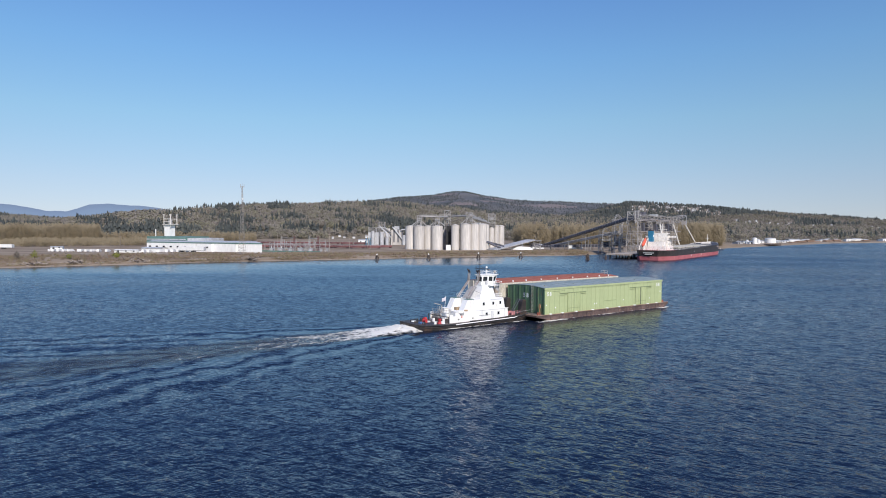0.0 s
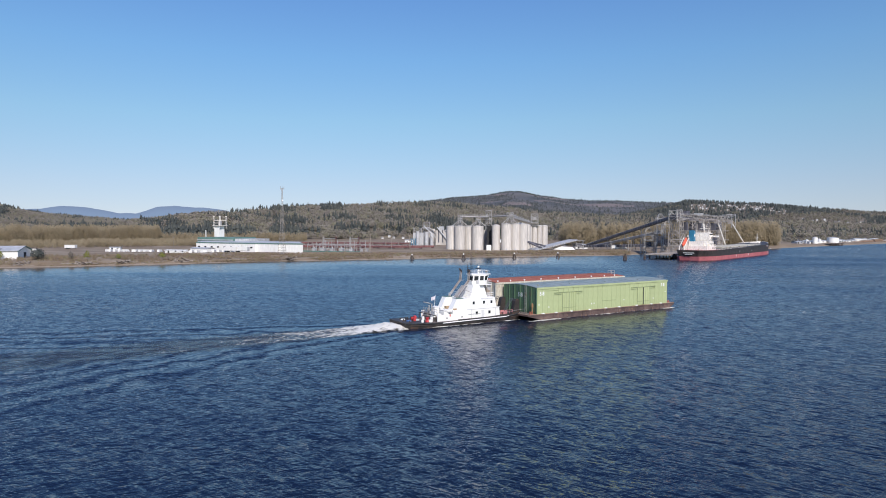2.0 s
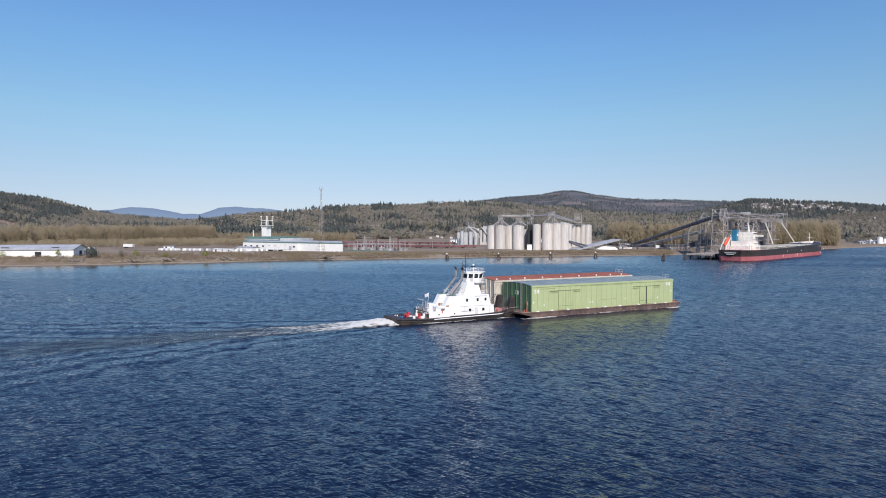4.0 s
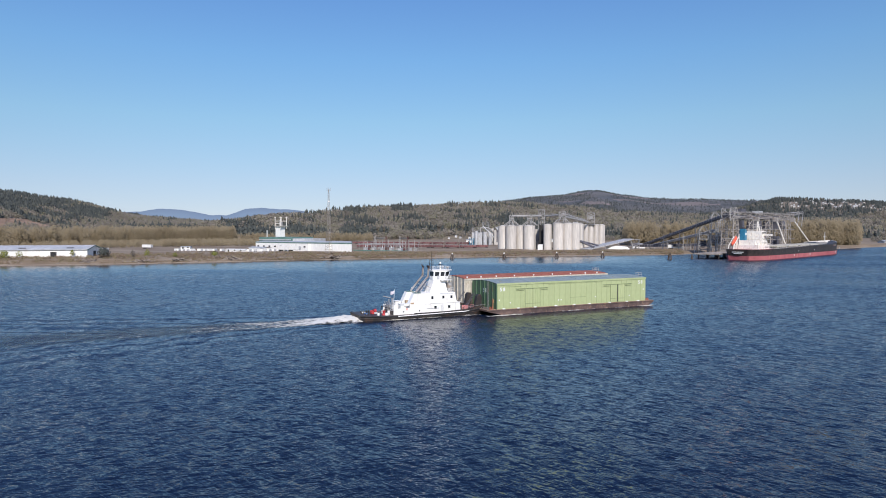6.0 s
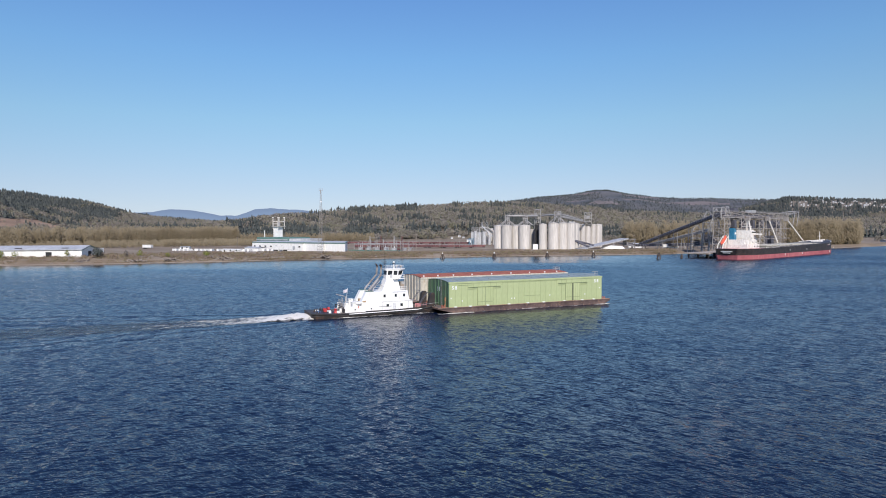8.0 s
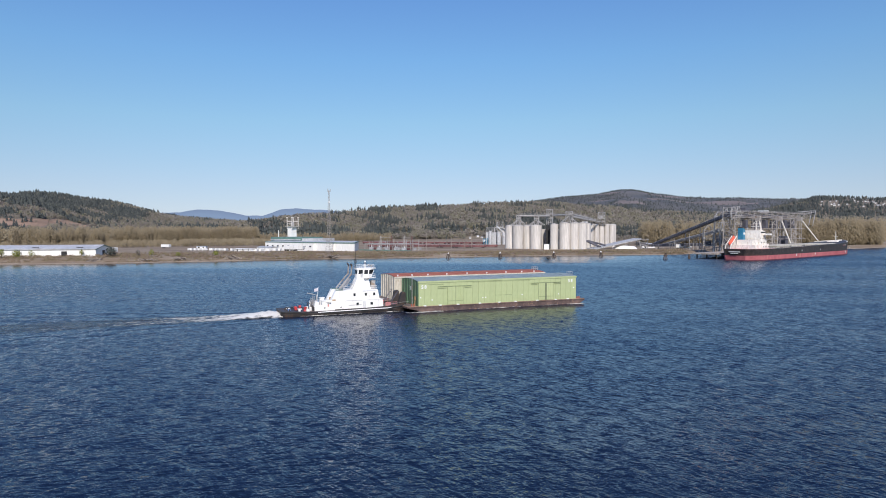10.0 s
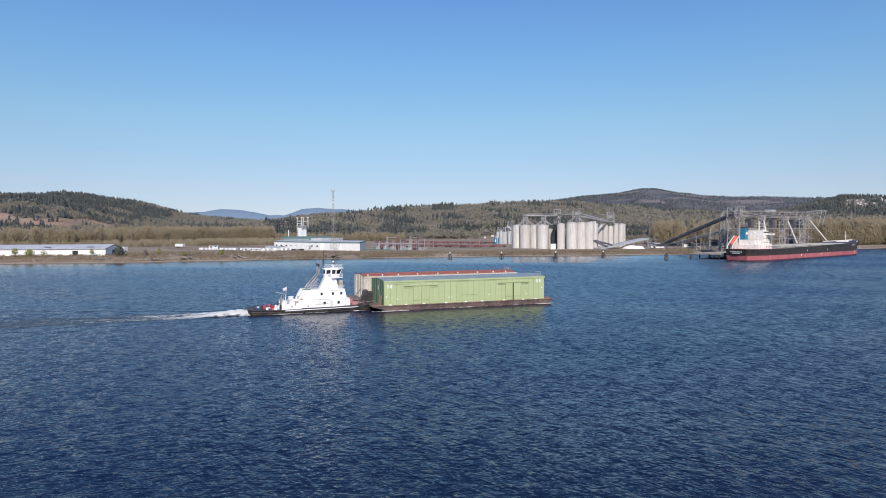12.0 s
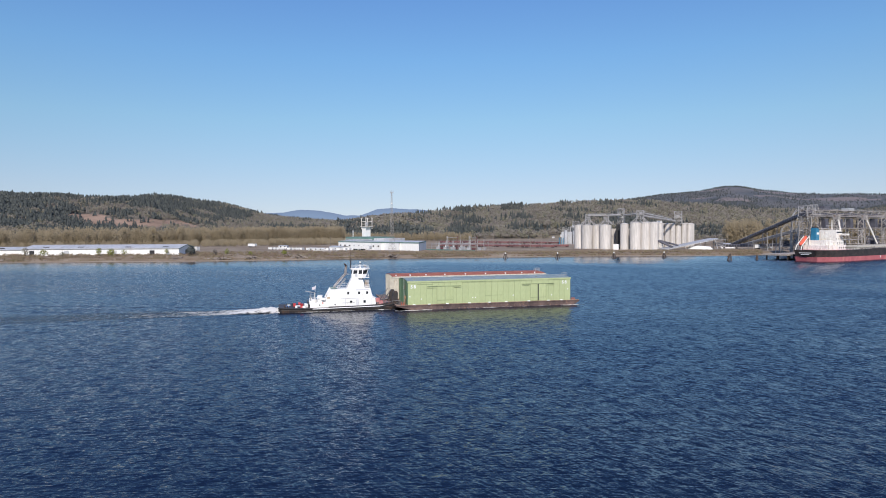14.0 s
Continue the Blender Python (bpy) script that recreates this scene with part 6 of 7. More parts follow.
def silo(x, y, r, h):
    s = thing("silo", pose(x, y, 0.6), "tall weathered concrete grain silo", "silo", "grain silos")
    n = 28

    def ring(rr, z):
        return [(rr * math.cos(2 * math.pi * k / n), rr * math.sin(2 * math.pi * k / n), z) for k in range(n)]
    part("shell", Geo().loft([ring(r, 0), ring(r, h - 0.6)]), M_CONC, s, smooth=40)
    part("roof_slab", Geo().loft([ring(r + 0.12, h - 0.9), ring(r + 0.12, h - 0.6), ring(0.4, h + 0.2)]), M_CONC, s)
    if r > 4:
        part("roof_rail", Geo().path([Vector(q) + Vector((0, 0, 1)) for q in ring(r, h - 0.6)], 0.06, 4), M_STEEL, s)
        part("hatch", Geo().box(-0.6, 0.6, -r - 0.06, -r + 0.5, 0, 2.2), M_GREYROOF, s)
    return s


for q in SILO:
    silo(*q)


def elevator_top():
    t = thing("elevator_headworks", pose(0, 0, 0), "galvanised spouts and galleries over the grain silos", "headworks")
    braced_tower(t, (6.5, 640, 0.5), (6.5, 640, 39), 6.0, 5.4, 9, 0.3, "head_tower", M_STEEL)
    for z in (27, 31, 35, 39.5):
        part("floor", Geo().box(3.4, 9.6, 636.8, 643.2, z - 1, z - 0.7), M_STEEL, t)
    part("leg", Geo().box(5, 5.9, 639, 641, 1, 37).box(7.1, 8, 639, 641, 1, 37), M_STEEL, t)
    # near-black wall colours in the shade of the gap between the silos
    part("core_wall", Geo().box(5.5, 10.5, 617, 630, 0.5, 24), M_SHADE, t)
    part("core_wall", Geo().box(-2, 16, 628, 636, 0.5, 20), M_CONC, t)
    for x, y, z, top, w in ((-20, 614, 23.3, 32.3, 3.0), (-3, 614, 23.3, 31.8, 3.0), (27, 615, 25.4, 35.3, 4.5)):
        part("distributor", Geo().lattice((x, y, z), (x, y, top + 1), w * 1.3, w * 1.3, 3, 0.24).box(x - w / 2, x + w / 2, y - w / 2, y + w / 2, top - 2.4, top - 1.2), M_STEEL, t)
        for k in range(8):
            q = 2 * math.pi * (k + 0.3) / 8
            part("spout", Geo().tube((x, y, top - 2.5), (x + 8 * math.cos(q), y + 7 * math.sin(q), z + 0.2), 0.26, 0.26, 6), M_STEEL, t)
    for a, b in (((-20, 614, 32.6), (-3, 614, 32.4)), ((-3, 614, 32.2), (7, 640, 33)), ((9, 640, 33), (27, 615, 33.5)), ((27, 615, 34.5), (48, 692, 29)), ((30, 615, 31.5), (52, 692, 27))):
        a, b = Vector(a), Vector(b)
        part("gallery", Geo().tube(a, b, 0.9, 0.9, 6), M_STEEL, t)
        g = Geo()
        n = 12
        for k in range(n):
            p, q = a.lerp(b, k / n), a.lerp(b, (k + 1) / n)
            u = Vector((0, 0, 1.9))
            g.tube(p + u, q + u, 0.1, 0.1, 4).tube(p + u * 0.3, q + u, 0.08, 0.08, 4)
        part("gallery_rail", g, M_STEEL, t)
    far = braced_tower(t, (54, 696, 24.5), (54, 696, 37), 7.2, 6.8, 4, 0.28, "far_house", M_STEEL)
    for z in (27, 30.5):
        part("floor", Geo().box(50.2, 57.8, 692.2, 699.8, z, z + 0.4), M_STEEL, far)
    part("machine_box", Geo().box(51, 56, 693, 698, 31, 33.4), M_STEEL, far)
    part("vent_box", Geo().box(36, 41, 668, 673, 22, 27.5), M_WALL, t)
    part("gate_house", Geo().box(5.2, 9.6, 603, 607, 0.6, 6), M_WALL, t)
    part("chute", Geo().tube((42, 612, 9.5), (56, 606, 3.5), 1.0, 1.0, 6).tube((44, 618, 9), (60, 612, 5), 0.8, 0.8, 6), M_DKSTEEL, t)
    return t


elevator_top()
conveyor((47, 606, 1.6), (88, 638, 10.5), 7.0, 0.5, M_GREYROOF, "wide grey roofed ramp beside the silos", (0.35, 0.65, 0.95), 26)
t = thing("transfer_frame", pose(93, 642, 0.5), "open steel frame at the head of the ramp", "steel frame")
part("frame", Geo().lattice((0, 0, 0), (0, 0, 9.5), 10, 10, 3, 0.22), M_STEEL, t)
part("hopper", Geo().box(-4, 4, -4, 4, 3.0, 6.5, 0.6), M_DKSTEEL, t)
part("floor", Geo().box(-5, 6, -5, 5, 9.3, 9.6), M_STEEL, t)
g = Geo()
g.loft([[(x, 622 + w * math.cos(q), 0.4 + h * math.sin(q)) for q in np.linspace(0, math.pi, 9)] for x, w, h in ((66, 1, 0.6), (68, 4.5, 3.0), (76, 5.5, 4.2), (86, 5, 3.4), (89, 1, 0.6))])
solid("tarp_pile", g, M_WALL, "low heap under a white tarpaulin", "tarpaulin", smooth=50)

# processing plant behind, far left of the silos
t = thing("processing_plant", pose(0, 0, 0), "pale grey feed plant with tanks and ducts", "plant building")
for x0, x1, y0, y1, z0, z1, mat in ((-90, -77, 800, 815, 0, 16, M_GREYROOF), (-62, -49, 800, 816, 0, 19, M_CONC), (-77, -62, 806, 816, 0, 13, M_CONC), (-58, -52, 802, 808, 19, 24, M_GREYROOF), (-72, -64, 808, 815, 13, 21, M_CONC)):
    part("block", Geo().box(x0, x1, y0, y1, z0, z1), mat, t)
part("head_frame", Geo().lattice((-74, 809, 14), (-74, 809, 29), 8, 7, 4, 0.22), M_STEEL, t)
part("head_frame", Geo().lattice((-86, 808, 16), (-86, 808, 22), 8, 8, 2, 0.2), M_STEEL, t)
for x0, z0, x1, z1 in ((-60, 23, -44, 3), (-76, 24, -62, 10), (-50, 19, -38, 21), (-38, 21, -34, 4)):
    part("leg_spout", Geo().tube((x0, 798.5, z0), (x1, 798.5, z1), 0.8, 0.8, 6), M_GREYROOF, t)
for x in (-59, -54, -49):
    part("window_strip", Geo().box(x, x + 1.6, 799.9, 800.05, 4, 20), M_DKSTEEL, t)
for x, r_, h in ((-73, 2.6, 17), (-66.5, 2.2, 15), (-84, 2.0, 18), (-46, 2, 13), (-42, 2, 13)):
    part("tank", Geo().tube((x, 798, 0), (x, 798, h), r_, r_, 14), M_GREYROOF, t)
for x in (-92, -89.5, -87):
    part("blue_tank", Geo().tube((x, 797, 0), (x, 797, 9), 0.5, 0.5, 10), M_BLUE, t)
part("duct", Geo().path([(-80, 806, 15), (-80, 806, 22), (-70, 806, 22), (-62, 806, 16)], 0.7, 6).path([(-40, 800, 12), (-30, 790, 8)], 0.8, 6), M_STEEL, t)

# ---- white office block with hose tower, lattice mast ----
t = thing("industrial_building", pose(0, 0, 0), "long low white building with a green roof edge", "industrial building")
front = [(-232, 516), (-172, 490), (-171, 492), (-151, 483), (-151, 485), (-130, 478)]
back = [(-151, 536), (-252, 575)]
ol = front + back
part("wall", Geo().prism(ol, 0.4, 8.9, "z"), M_WALL, t)
cx_, cy_ = -190, 522
part("roof_edge", Geo().prism([((x - cx_) * 1.006 + cx_, (y - cy_) * 1.008 + cy_) for x, y in ol], 8.9, 9.7, "z"), M_TRIM, t)
part("roof", Geo().prism([((x - cx_) * 0.99 + cx_, (y - cy_) * 0.98 + cy_) for x, y in ol], 9.7, 9.9, "z"), M_GREYROOF, t)
part("upper_block", Geo().prism([(-252, 560), (-212, 546), (-203, 572), (-243, 588)], 6, 13.2, "z"), M_TRIM, t)
part("upper_band", Geo().prism([(-252.3, 559.7), (-213.5, 546.0), (-213, 547.5), (-251.8, 561)], 10.4, 11.2, "z"), M_GREYROOF, t)
part("upper_roof", Geo().prism([(-238, 556), (-196, 541), (-188, 566), (-230, 582)], 6, 12.0, "z"), M_GREYROOF, t)
part("tower", Geo().prism([(-247.3, 584.0), (-241.6, 581.7), (-239.2, 587.5), (-244.9, 589.8)], 5, 23.4, "z"), M_WALL, t)
for x, y in ((-247.4, 583.6), (-240.6, 581.0), (-237.6, 588), (-244.4, 590.6)):
    part("tower_post", Geo().box(x - 0.22, x + 0.22, y - 0.22, y + 0.22, 21, 32.6).box(x - 0.7, x + 0.7, y - 0.5, y + 0.5, 31.8, 32.4), M_CREAM, t)
part("tower_deck", Geo().prism([(-248.6, 582.8), (-239.6, 579.2), (-236.4, 588.2), (-245.2, 591.8)], 23.4, 23.8, "z"), M_CREAM, t)
part("tower_beam", Geo().tube((-247.4, 583.6, 28.4), (-240.6, 581, 28.4), 0.28, 0.28, 5).tube((-244.4, 590.6, 28.4), (-237.6, 588, 28.4), 0.28, 0.28, 5).tube((-247.4, 583.6, 26), (-240.6, 581, 26), 0.2, 0.2, 5), M_CREAM, t)
part("tower_tank", Geo().tube((-242.5, 585.5, 23.8), (-242.5, 585.5, 27.6), 1.7, 1.7, 12), M_STEEL, t)
part("chimney", Geo().tube((-247, 566, 2), (-247, 566, 19.5), 0.42, 0.36, 10), M_WALL, t)
for k in range(9):
    f = (k + 0.5) / 9
    x, y = -232 + 60 * f, 516 - 26 * f
    part("window", Geo().box(-1.0, 1.0, -0.12, 0.12, 5.6, 6.6), M_GLASS, t).matrix_basis = pose(x - 0.05, y - 0.15, 0, 0, 0, -23.4)
t = thing("radio_mast", pose(-130, 432, 2.0), "tall slender galvanised lattice radio mast", "radio mast")
part("frame", Geo().lattice((0, 0, 0), (0, 0, 16), 4.8, 2.2, 8, 0.09, 3).lattice((0, 0, 16), (0, 0, 46), 2.2, 0.6, 18, 0.08, 3), M_GANTRY, t)
part("antenna", Geo().tube((0, 0, 46), (0, 0, 48), 0.08).box(-1.3, 1.3, -0.08, 0.08, 46.1, 46.3).tube((-1.2, 0, 45.4), (-1.2, 0, 47.6), 0.14).tube((1.2, 0, 45.4), (1.2, 0, 47.6), 0.14).tube((0.2, -0.9, 44.6), (0.2, -0.9, 46.6), 0.14), M_STEEL, t)
part("dish", Geo().tube((0.5, -0.5, 38), (0.5, -0.9, 38), 0.5, 0.5, 12), M_WHITE, t)

# ---- long warehouses by the water ----
def warehouse(corner, ang, length, depth, eave, ridge, label, dark):
    t = thing("warehouse", pose(*corner, 3.2, 0, 0, ang), label, "warehouse", "river warehouses")
    part("wall", Geo().prism([(0, 0), (depth, 0), (depth, eave), (depth / 2, ridge - 0.2), (0, eave)], -length, 0, "x"), M_WALL, t)
    part("roof", Geo().prism([(-0.8, eave - 0.2), (depth / 2, ridge), (depth + 0.8, eave - 0.2), (depth + 0.8, eave + 0.1), (depth / 2, ridge + 0.35), (-0.8, eave + 0.1)], -length - 0.6, 0.6, "x"), M_GREYROOF, t)
    for x in np.arange(-length + 3, 0, 6.0):
        part("roof_seam", Geo().prism([(-0.7, eave + 0.12), (depth / 2, ridge + 0.4), (depth / 2, ridge + 0.3), (-0.7, eave)], x, x + 0.25, "x"), M_GREYROOF, t)
    for x in dark:
        part("roof_vent", Geo().prism([(3, eave + 0.9), (4.2, eave + 1.2), (4.2, eave + 0.5), (3, eave + 0.3)], -x - 4, -x, "x"), M_SHADE, t)
        part("door", Geo().box(-x - 12, -x - 8.5, -0.08, 0.05, 0, 3.4), M_SHADE if x % 2 else M_GREYROOF, t)
    part("gable_trim", Geo().prism([(-0.8, eave - 0.5), (depth / 2, ridge - 0.1), (depth + 0.8, eave - 0.5), (depth + 0.8, eave + 0.05), (depth / 2, ridge + 0.3), (-0.8, eave + 0.05)], 0.0, 0.7, "x"), M_TRIM, t)
    part("gable_door", Geo().box(-0.05, 0.08, depth * 0.42, depth * 0.6, 0, 3.6), M_SHADE, t)
    return t


warehouse((-256, 347.6), 23.5, 112, 27, 4.8, 7.0, "long white warehouse with a grey metal roof", (9, 36, 70, 95))
warehouse((-356, 306), 23.5, 90, 26, 4.2, 5.6, "low pale storage shed beside the warehouse", (20, 51))
# ---- river markers, driftwood ----
def dolphin(x, y, h, lean, broken):
    d = thing("mooring_dolphin", pose(x, y, 0), "cluster of old tarred piles standing in the river", "dolphin", "river dolphins")
    n = 7 if broken else 4
    for k in range(n):
        q = 2 * math.pi * k / n + 0.4
        hh = h * (random.uniform(0.6, 1.0) if broken else 1.0)
        part("pile", Geo().tube((math.cos(q) * lean, math.sin(q) * lean, -3), (math.cos(q) * lean * 0.25, math.sin(q) * lean * 0.25, hh), 0.3, 0.25, 8), M_TIMBER, d)
    if not broken:
        part("cap", Geo().tube((0, 0, h - 0.4), (0, 0, h + 0.25), 0.75, 0.6, 8), M_TIMBER, d)
        part("marker", Geo().box(-0.36, 0.36, -0.08, 0.08, h + 0.3, h + 1.1).tube((0, 0, h), (0, 0, h + 1.5), 0.08), M_WHITE, d, "small white river marker")
    else:
        part("cable_wrap", Geo().tube((0, 0, h * 0.5), (0, 0, h * 0.5 + 0.35), lean * 0.75, lean * 0.7, 10), M_TIMBER, d)
    return d


for x, y in ((-41, 433), (-7, 445), (28, 465), (60, 480)):
    dolphin(x, y, 2.9, 2.3, False)
dolphin(102, 448, 4.6, 1.9, True)
dolphin(118, 462, 3.2, 1.0, True)
random.seed(5)
for k in range(46):
    x = random.uniform(-345, -140) if k < 36 else random.uniform(-130, 20)
    y = float(shore_y(np.array(x))) + random.uniform(2.5, 8)
    ln, r_ = random.uniform(3, 9), random.uniform(0.2, 0.4)
    z = float(ground_at(np.array(x), np.array(y))) + r_ * 0.8
    g = Geo().tube((-ln / 2, 0, 0), (ln / 2, 0, 0.1), r_, r_ * 0.7, 7)
    if k % 3 == 0:
        g.tube((ln * 0.2, 0, 0), (ln * 0.35, 0.7, 0.9), r_ * 0.4, r_ * 0.2, 5)
    solid("driftwood_log", g, M_DRIFT, "grey driftwood log stranded on the beach", "driftwood", "beach driftwood", m=pose(x, y, z, 0, 0, 25 + random.gauss(0, 25)))


def log_heap(x, n, seed, wide):
    """Drift logs thrown together at the water's edge."""
    rr = random.Random(seed)
    y = float(np.interp(x, SHORE_X, SHORE_Y)) + n
    h = thing("driftwood_heap", pose(x, y, float(ground_at(np.array(x), np.array(y))), 0, 0, 29), "tangled heap of weathered drift logs", "driftwood", "beach driftwood heaps")
    for k in range(18):
        ln, r0, z = rr.uniform(2.5, 7), rr.uniform(0.18, 0.38), rr.uniform(0.0, 1.3)
        m = pose(rr.uniform(-wide, wide), rr.uniform(-2, 2.5), z, rr.gauss(0, 12), rr.gauss(0, 18), rr.gauss(0, 38))
        me = Geo().tube((-ln / 2, 0, 0), (ln / 2, 0, 0), r0, r0 * 0.65, 7).tube((ln * 0.3, 0, 0), (ln * 0.42, 0.5, 0.7), r0 * 0.4, r0 * 0.15, 5).mesh("log", M_DRIFT if k % 3 else M_TIMBER)
        part("log", me, None, h).matrix_basis = m


for k, (x, n, wide) in enumerate(((-211, 4.5, 5), (-195, 5, 5.5), (-172, 5, 6), (-238, 5, 4), (-118, 5, 4))):
    log_heap(x, n, 300 + k, wide)


# ---- yard things ----
def gz_(x, y):
    return float(ground_at(np.array(float(x)), np.array(float(y))))


def railcar():
    c = thing("railcar", pose(0, 0, -60), "low oxide-red railcar on the siding", "railcar", "parked railcars")
    prof = [(-7.6, 1.2), (-5.4, 0.9), (5.4, 0.9), (7.6, 1.2), (7.6, 2.7), (7.3, 2.95), (-7.3, 2.95), (-7.6, 2.7)]
    part("body", Geo().prism(prof, -1.5, 1.5), M_CAR, c)
    for x in np.linspace(-6.6, 6.6, 8):
        part("rib", Geo().box(x - 0.08, x + 0.08, -1.6, -1.48, 1.2, 2.8), M_CAR, c)
    part("running_board", Geo().box(-7.4, 7.4, -0.5, 0.5, 2.95, 3.05), M_GREYROOF, c)
    for x in (-5.8, 5.8):
        w = part("bogie", Geo().box(x - 1.3, x + 1.3, -1.1, 1.1, 0.4, 0.9), M_SHADE, c)
        for dx in (-0.85, 0.85):
            part("wheel", Geo().tube((x + dx, -0.8, 0.45), (x + dx, 0.8, 0.45), 0.45, 0.45, 12), M_DKSTEEL, w)
    return c


first = railcar()
pos = [(-248 + 16.4 * k, 800 + 0.5 * k) for k in range(10)] + [(-176 + 15.6 * k, 640 + 0.5 * k) for k in range(8)] + [(-182 + 15.6 * k, 660 + 0.5 * k) for k in range(9)]
for k, (x, y) in enumerate(pos):
    m = pose(x, y, gz_(x, y), 0, 0, 2)
    if k:
        copy_thing(first, m)
    else:
        first.matrix_basis = m
for y0 in (642, 662, 802):
    solid("rail_track", Geo().box(-330, 20, y0 - 0.8, y0 - 0.7, 0.75, 0.95).box(-330, 20, y0 + 0.7, y0 + 0.8, 0.75, 0.95), M_DKSTEEL, "steel rails of the yard siding", "railway track", kind="structure")


def trailer():
    c = thing("trailer", pose(0, 0, -60), "white box trailer parked in the yard", "trailer", "parked trailers")
    part("box", Geo().box(-1.3, 1.3, 0, 13, 1.2, 4.0), M_WALL, c)
    part("chassis", Geo().box(-0.6, 0.6, 0.5, 12.5, 0.9, 1.2), M_SHADE, c)
    for y in (10, 11.3):
        for x in (-1.1, 1.1):
            part("wheel", Geo().tube((x - 0.2, y, 0.5), (x + 0.2, y, 0.5), 0.5, 0.5, 12), M_RUBBER, c)
    part("rear_door", Geo().box(-1.2, 1.2, -0.06, 0.0, 1.3, 3.9), M_GREYROOF, c)
    return c


first = trailer()
spot_list = [(-374, 570, 75)] + [(134, 613, 70)] + [(-176, 466, 65), (-166, 462, 66), (-262, 372, 70)]
for k, (x, y, a) in enumerate(spot_list):
    m = pose(x, y, gz_(x, y), 0, 0, a)
    if k:
        copy_thing(first, m)
    else:
        first.matrix_basis = m


def van():
    c = thing("van", pose(0, 0, -60), "white delivery van parked in the yard", "van", "parked vans")
    part("body", Geo().prism([(-2.7, 0.45), (2.6, 0.45), (2.7, 1.1), (1.8, 1.35), (1.25, 2.2), (-2.7, 2.25)], -0.95, 0.95), M_WALL, c)
    part("windscreen", Geo().prism([(1.83, 1.36), (1.3, 2.1), (1.25, 2.08), (1.78, 1.34)], -0.8, 0.8), M_GLASS, c)
    for u in (-1.7, 1.7):
        for v in (-0.85, 0.85):
            part("wheel", Geo().tube((u, v - 0.1, 0.34), (u, v + 0.1, 0.34), 0.34, 0.34, 12), M_RUBBER, c)
    return c


first = van()
for k in range(26):
    x = -302 + 4.4 * k + (2.5 if k % 5 == 0 else 0) + (7 if k > 10 else 0)
    y = (503 if k < 17 else 478) - 0.12 * k
    m = pose(x, y, gz_(x, y), 0, 0, 70 + (k * 23) % 30)
    if k:
        copy_thing(first, m)
    else:
        first.matrix_basis = m


def low_building(x, y, w, d, h, ang, wall, roof, label, group=""):
    b = thing("low_building", pose(x, y, gz_(x, y) - 0.3, 0, 0, ang), label, "building", group)
    part("wall", Geo().box(-w / 2, w / 2, 0, d, 0, h), wall, b)
    part("roof", Geo().prism([(-0.4, h), (d / 2, h + d * 0.08), (d + 0.4, h), (d + 0.4, h + 0.25), (d / 2, h + d * 0.08 + 0.3), (-0.4, h + 0.25)], -w / 2 - 0.4, w / 2 + 0.4, "x"), roof, b)
    for k in range(max(2, int(w / 6))):
        xx = -w / 2 + (k + 0.5) * w / max(2, int(w / 6))
        part("window" if k % 3 else "door", Geo().box(xx - 0.8, xx + 0.8, -0.06, 0.04, 1.4 if k % 3 else 0.2, 2.6), M_GLASS if k % 3 else M_SHADE, b)
    return b


low_building(-214, 483, 18, 8, 3.6, -22, M_WALL, M_GREYROOF, "small white annex in front of the long building")
low_building(-228, 474, 22, 5, 2.2, -20, M_WALL, M_WALL, "low white shed near the bank")
low_building(-330, 560, 9, 6, 2.2, 20, M_WALL, M_GREYROOF, "white site cabin in the clearing")
low_building(-96, 905, 40, 10, 4, 0, M_WALL, M_GREYROOF, "long pale shed beyond the rail yard")
low_building(10, 980, 30, 10, 4, 0, M_WALL, M_GREYROOF, "pale shed at the foot of the hill")
low_building(100, 668, 12, 8, 4, 0, M_WALL, M_GREYROOF, "small white pump house by the conveyors")
random.seed(9)
for k in range(34):
    x = 424 + 13 * k + random.uniform(-6, 6)
    y = float(np.interp(x, SHORE_X, SHORE_Y)) + random.uniform(40, 110)
    low_building(x, y, random.uniform(7, 20), random.uniform(7, 12), random.uniform(2.4, 4.6), random.uniform(0, 40), M_WALL if k % 3 else M_GREYROOF, M_GREYROOF, "pale riverside mill shed", "mill sheds")
for x, y, r_, h in ((441, 918, 3.2, 9.5), (452, 930, 2.2, 7), (434, 926, 2.0, 6), (492, 976, 7.5, 8.5), (512, 1000, 3.5, 5)):
    s = thing("storage_tank", pose(x, y, 0.5), "white cylindrical storage tank by the river", "tank", "storage tanks")
    part("shell", Geo().tube((0, 0, 0), (0, 0, h), r_, r_, 24), M_WALL, s, smooth=40)
    part("roof", Geo().tube((0, 0, h), (0, 0, h + 1.2), r_, 0.6, 24), M_GREYROOF, s)
for k, x in enumerate((548, 572, 603, 626, 668, 690, 742, 770)):
    y = float(np.interp(x, SHORE_X, SHORE_Y)) + 24
    g = Geo()
    for j in range(1 + k % 3):
        for i in range(5 - j):
            g.tube((-12, i * 1.5 + j * 0.75, 0.8 + j * 1.3), (12, i * 1.5 + j * 0.75, 0.8 + j * 1.3), 0.75, 0.7, 6)
    solid("log_deck", g, surf("stacked_logs", (0.2, 0.13, 0.085), (0.28, 0.19, 0.13), 0.1, 0.9) if k == 0 else bpy.data.materials["stacked_logs"], "stack of brown logs at the river edge", "log pile", "log piles", m=pose(x, y, gz_(x, y), 0, 0, 35))
s = thing("timber_pier", pose(452, 890, 0, 0, 0, 45), "low dark timber pier on piles", "pier")
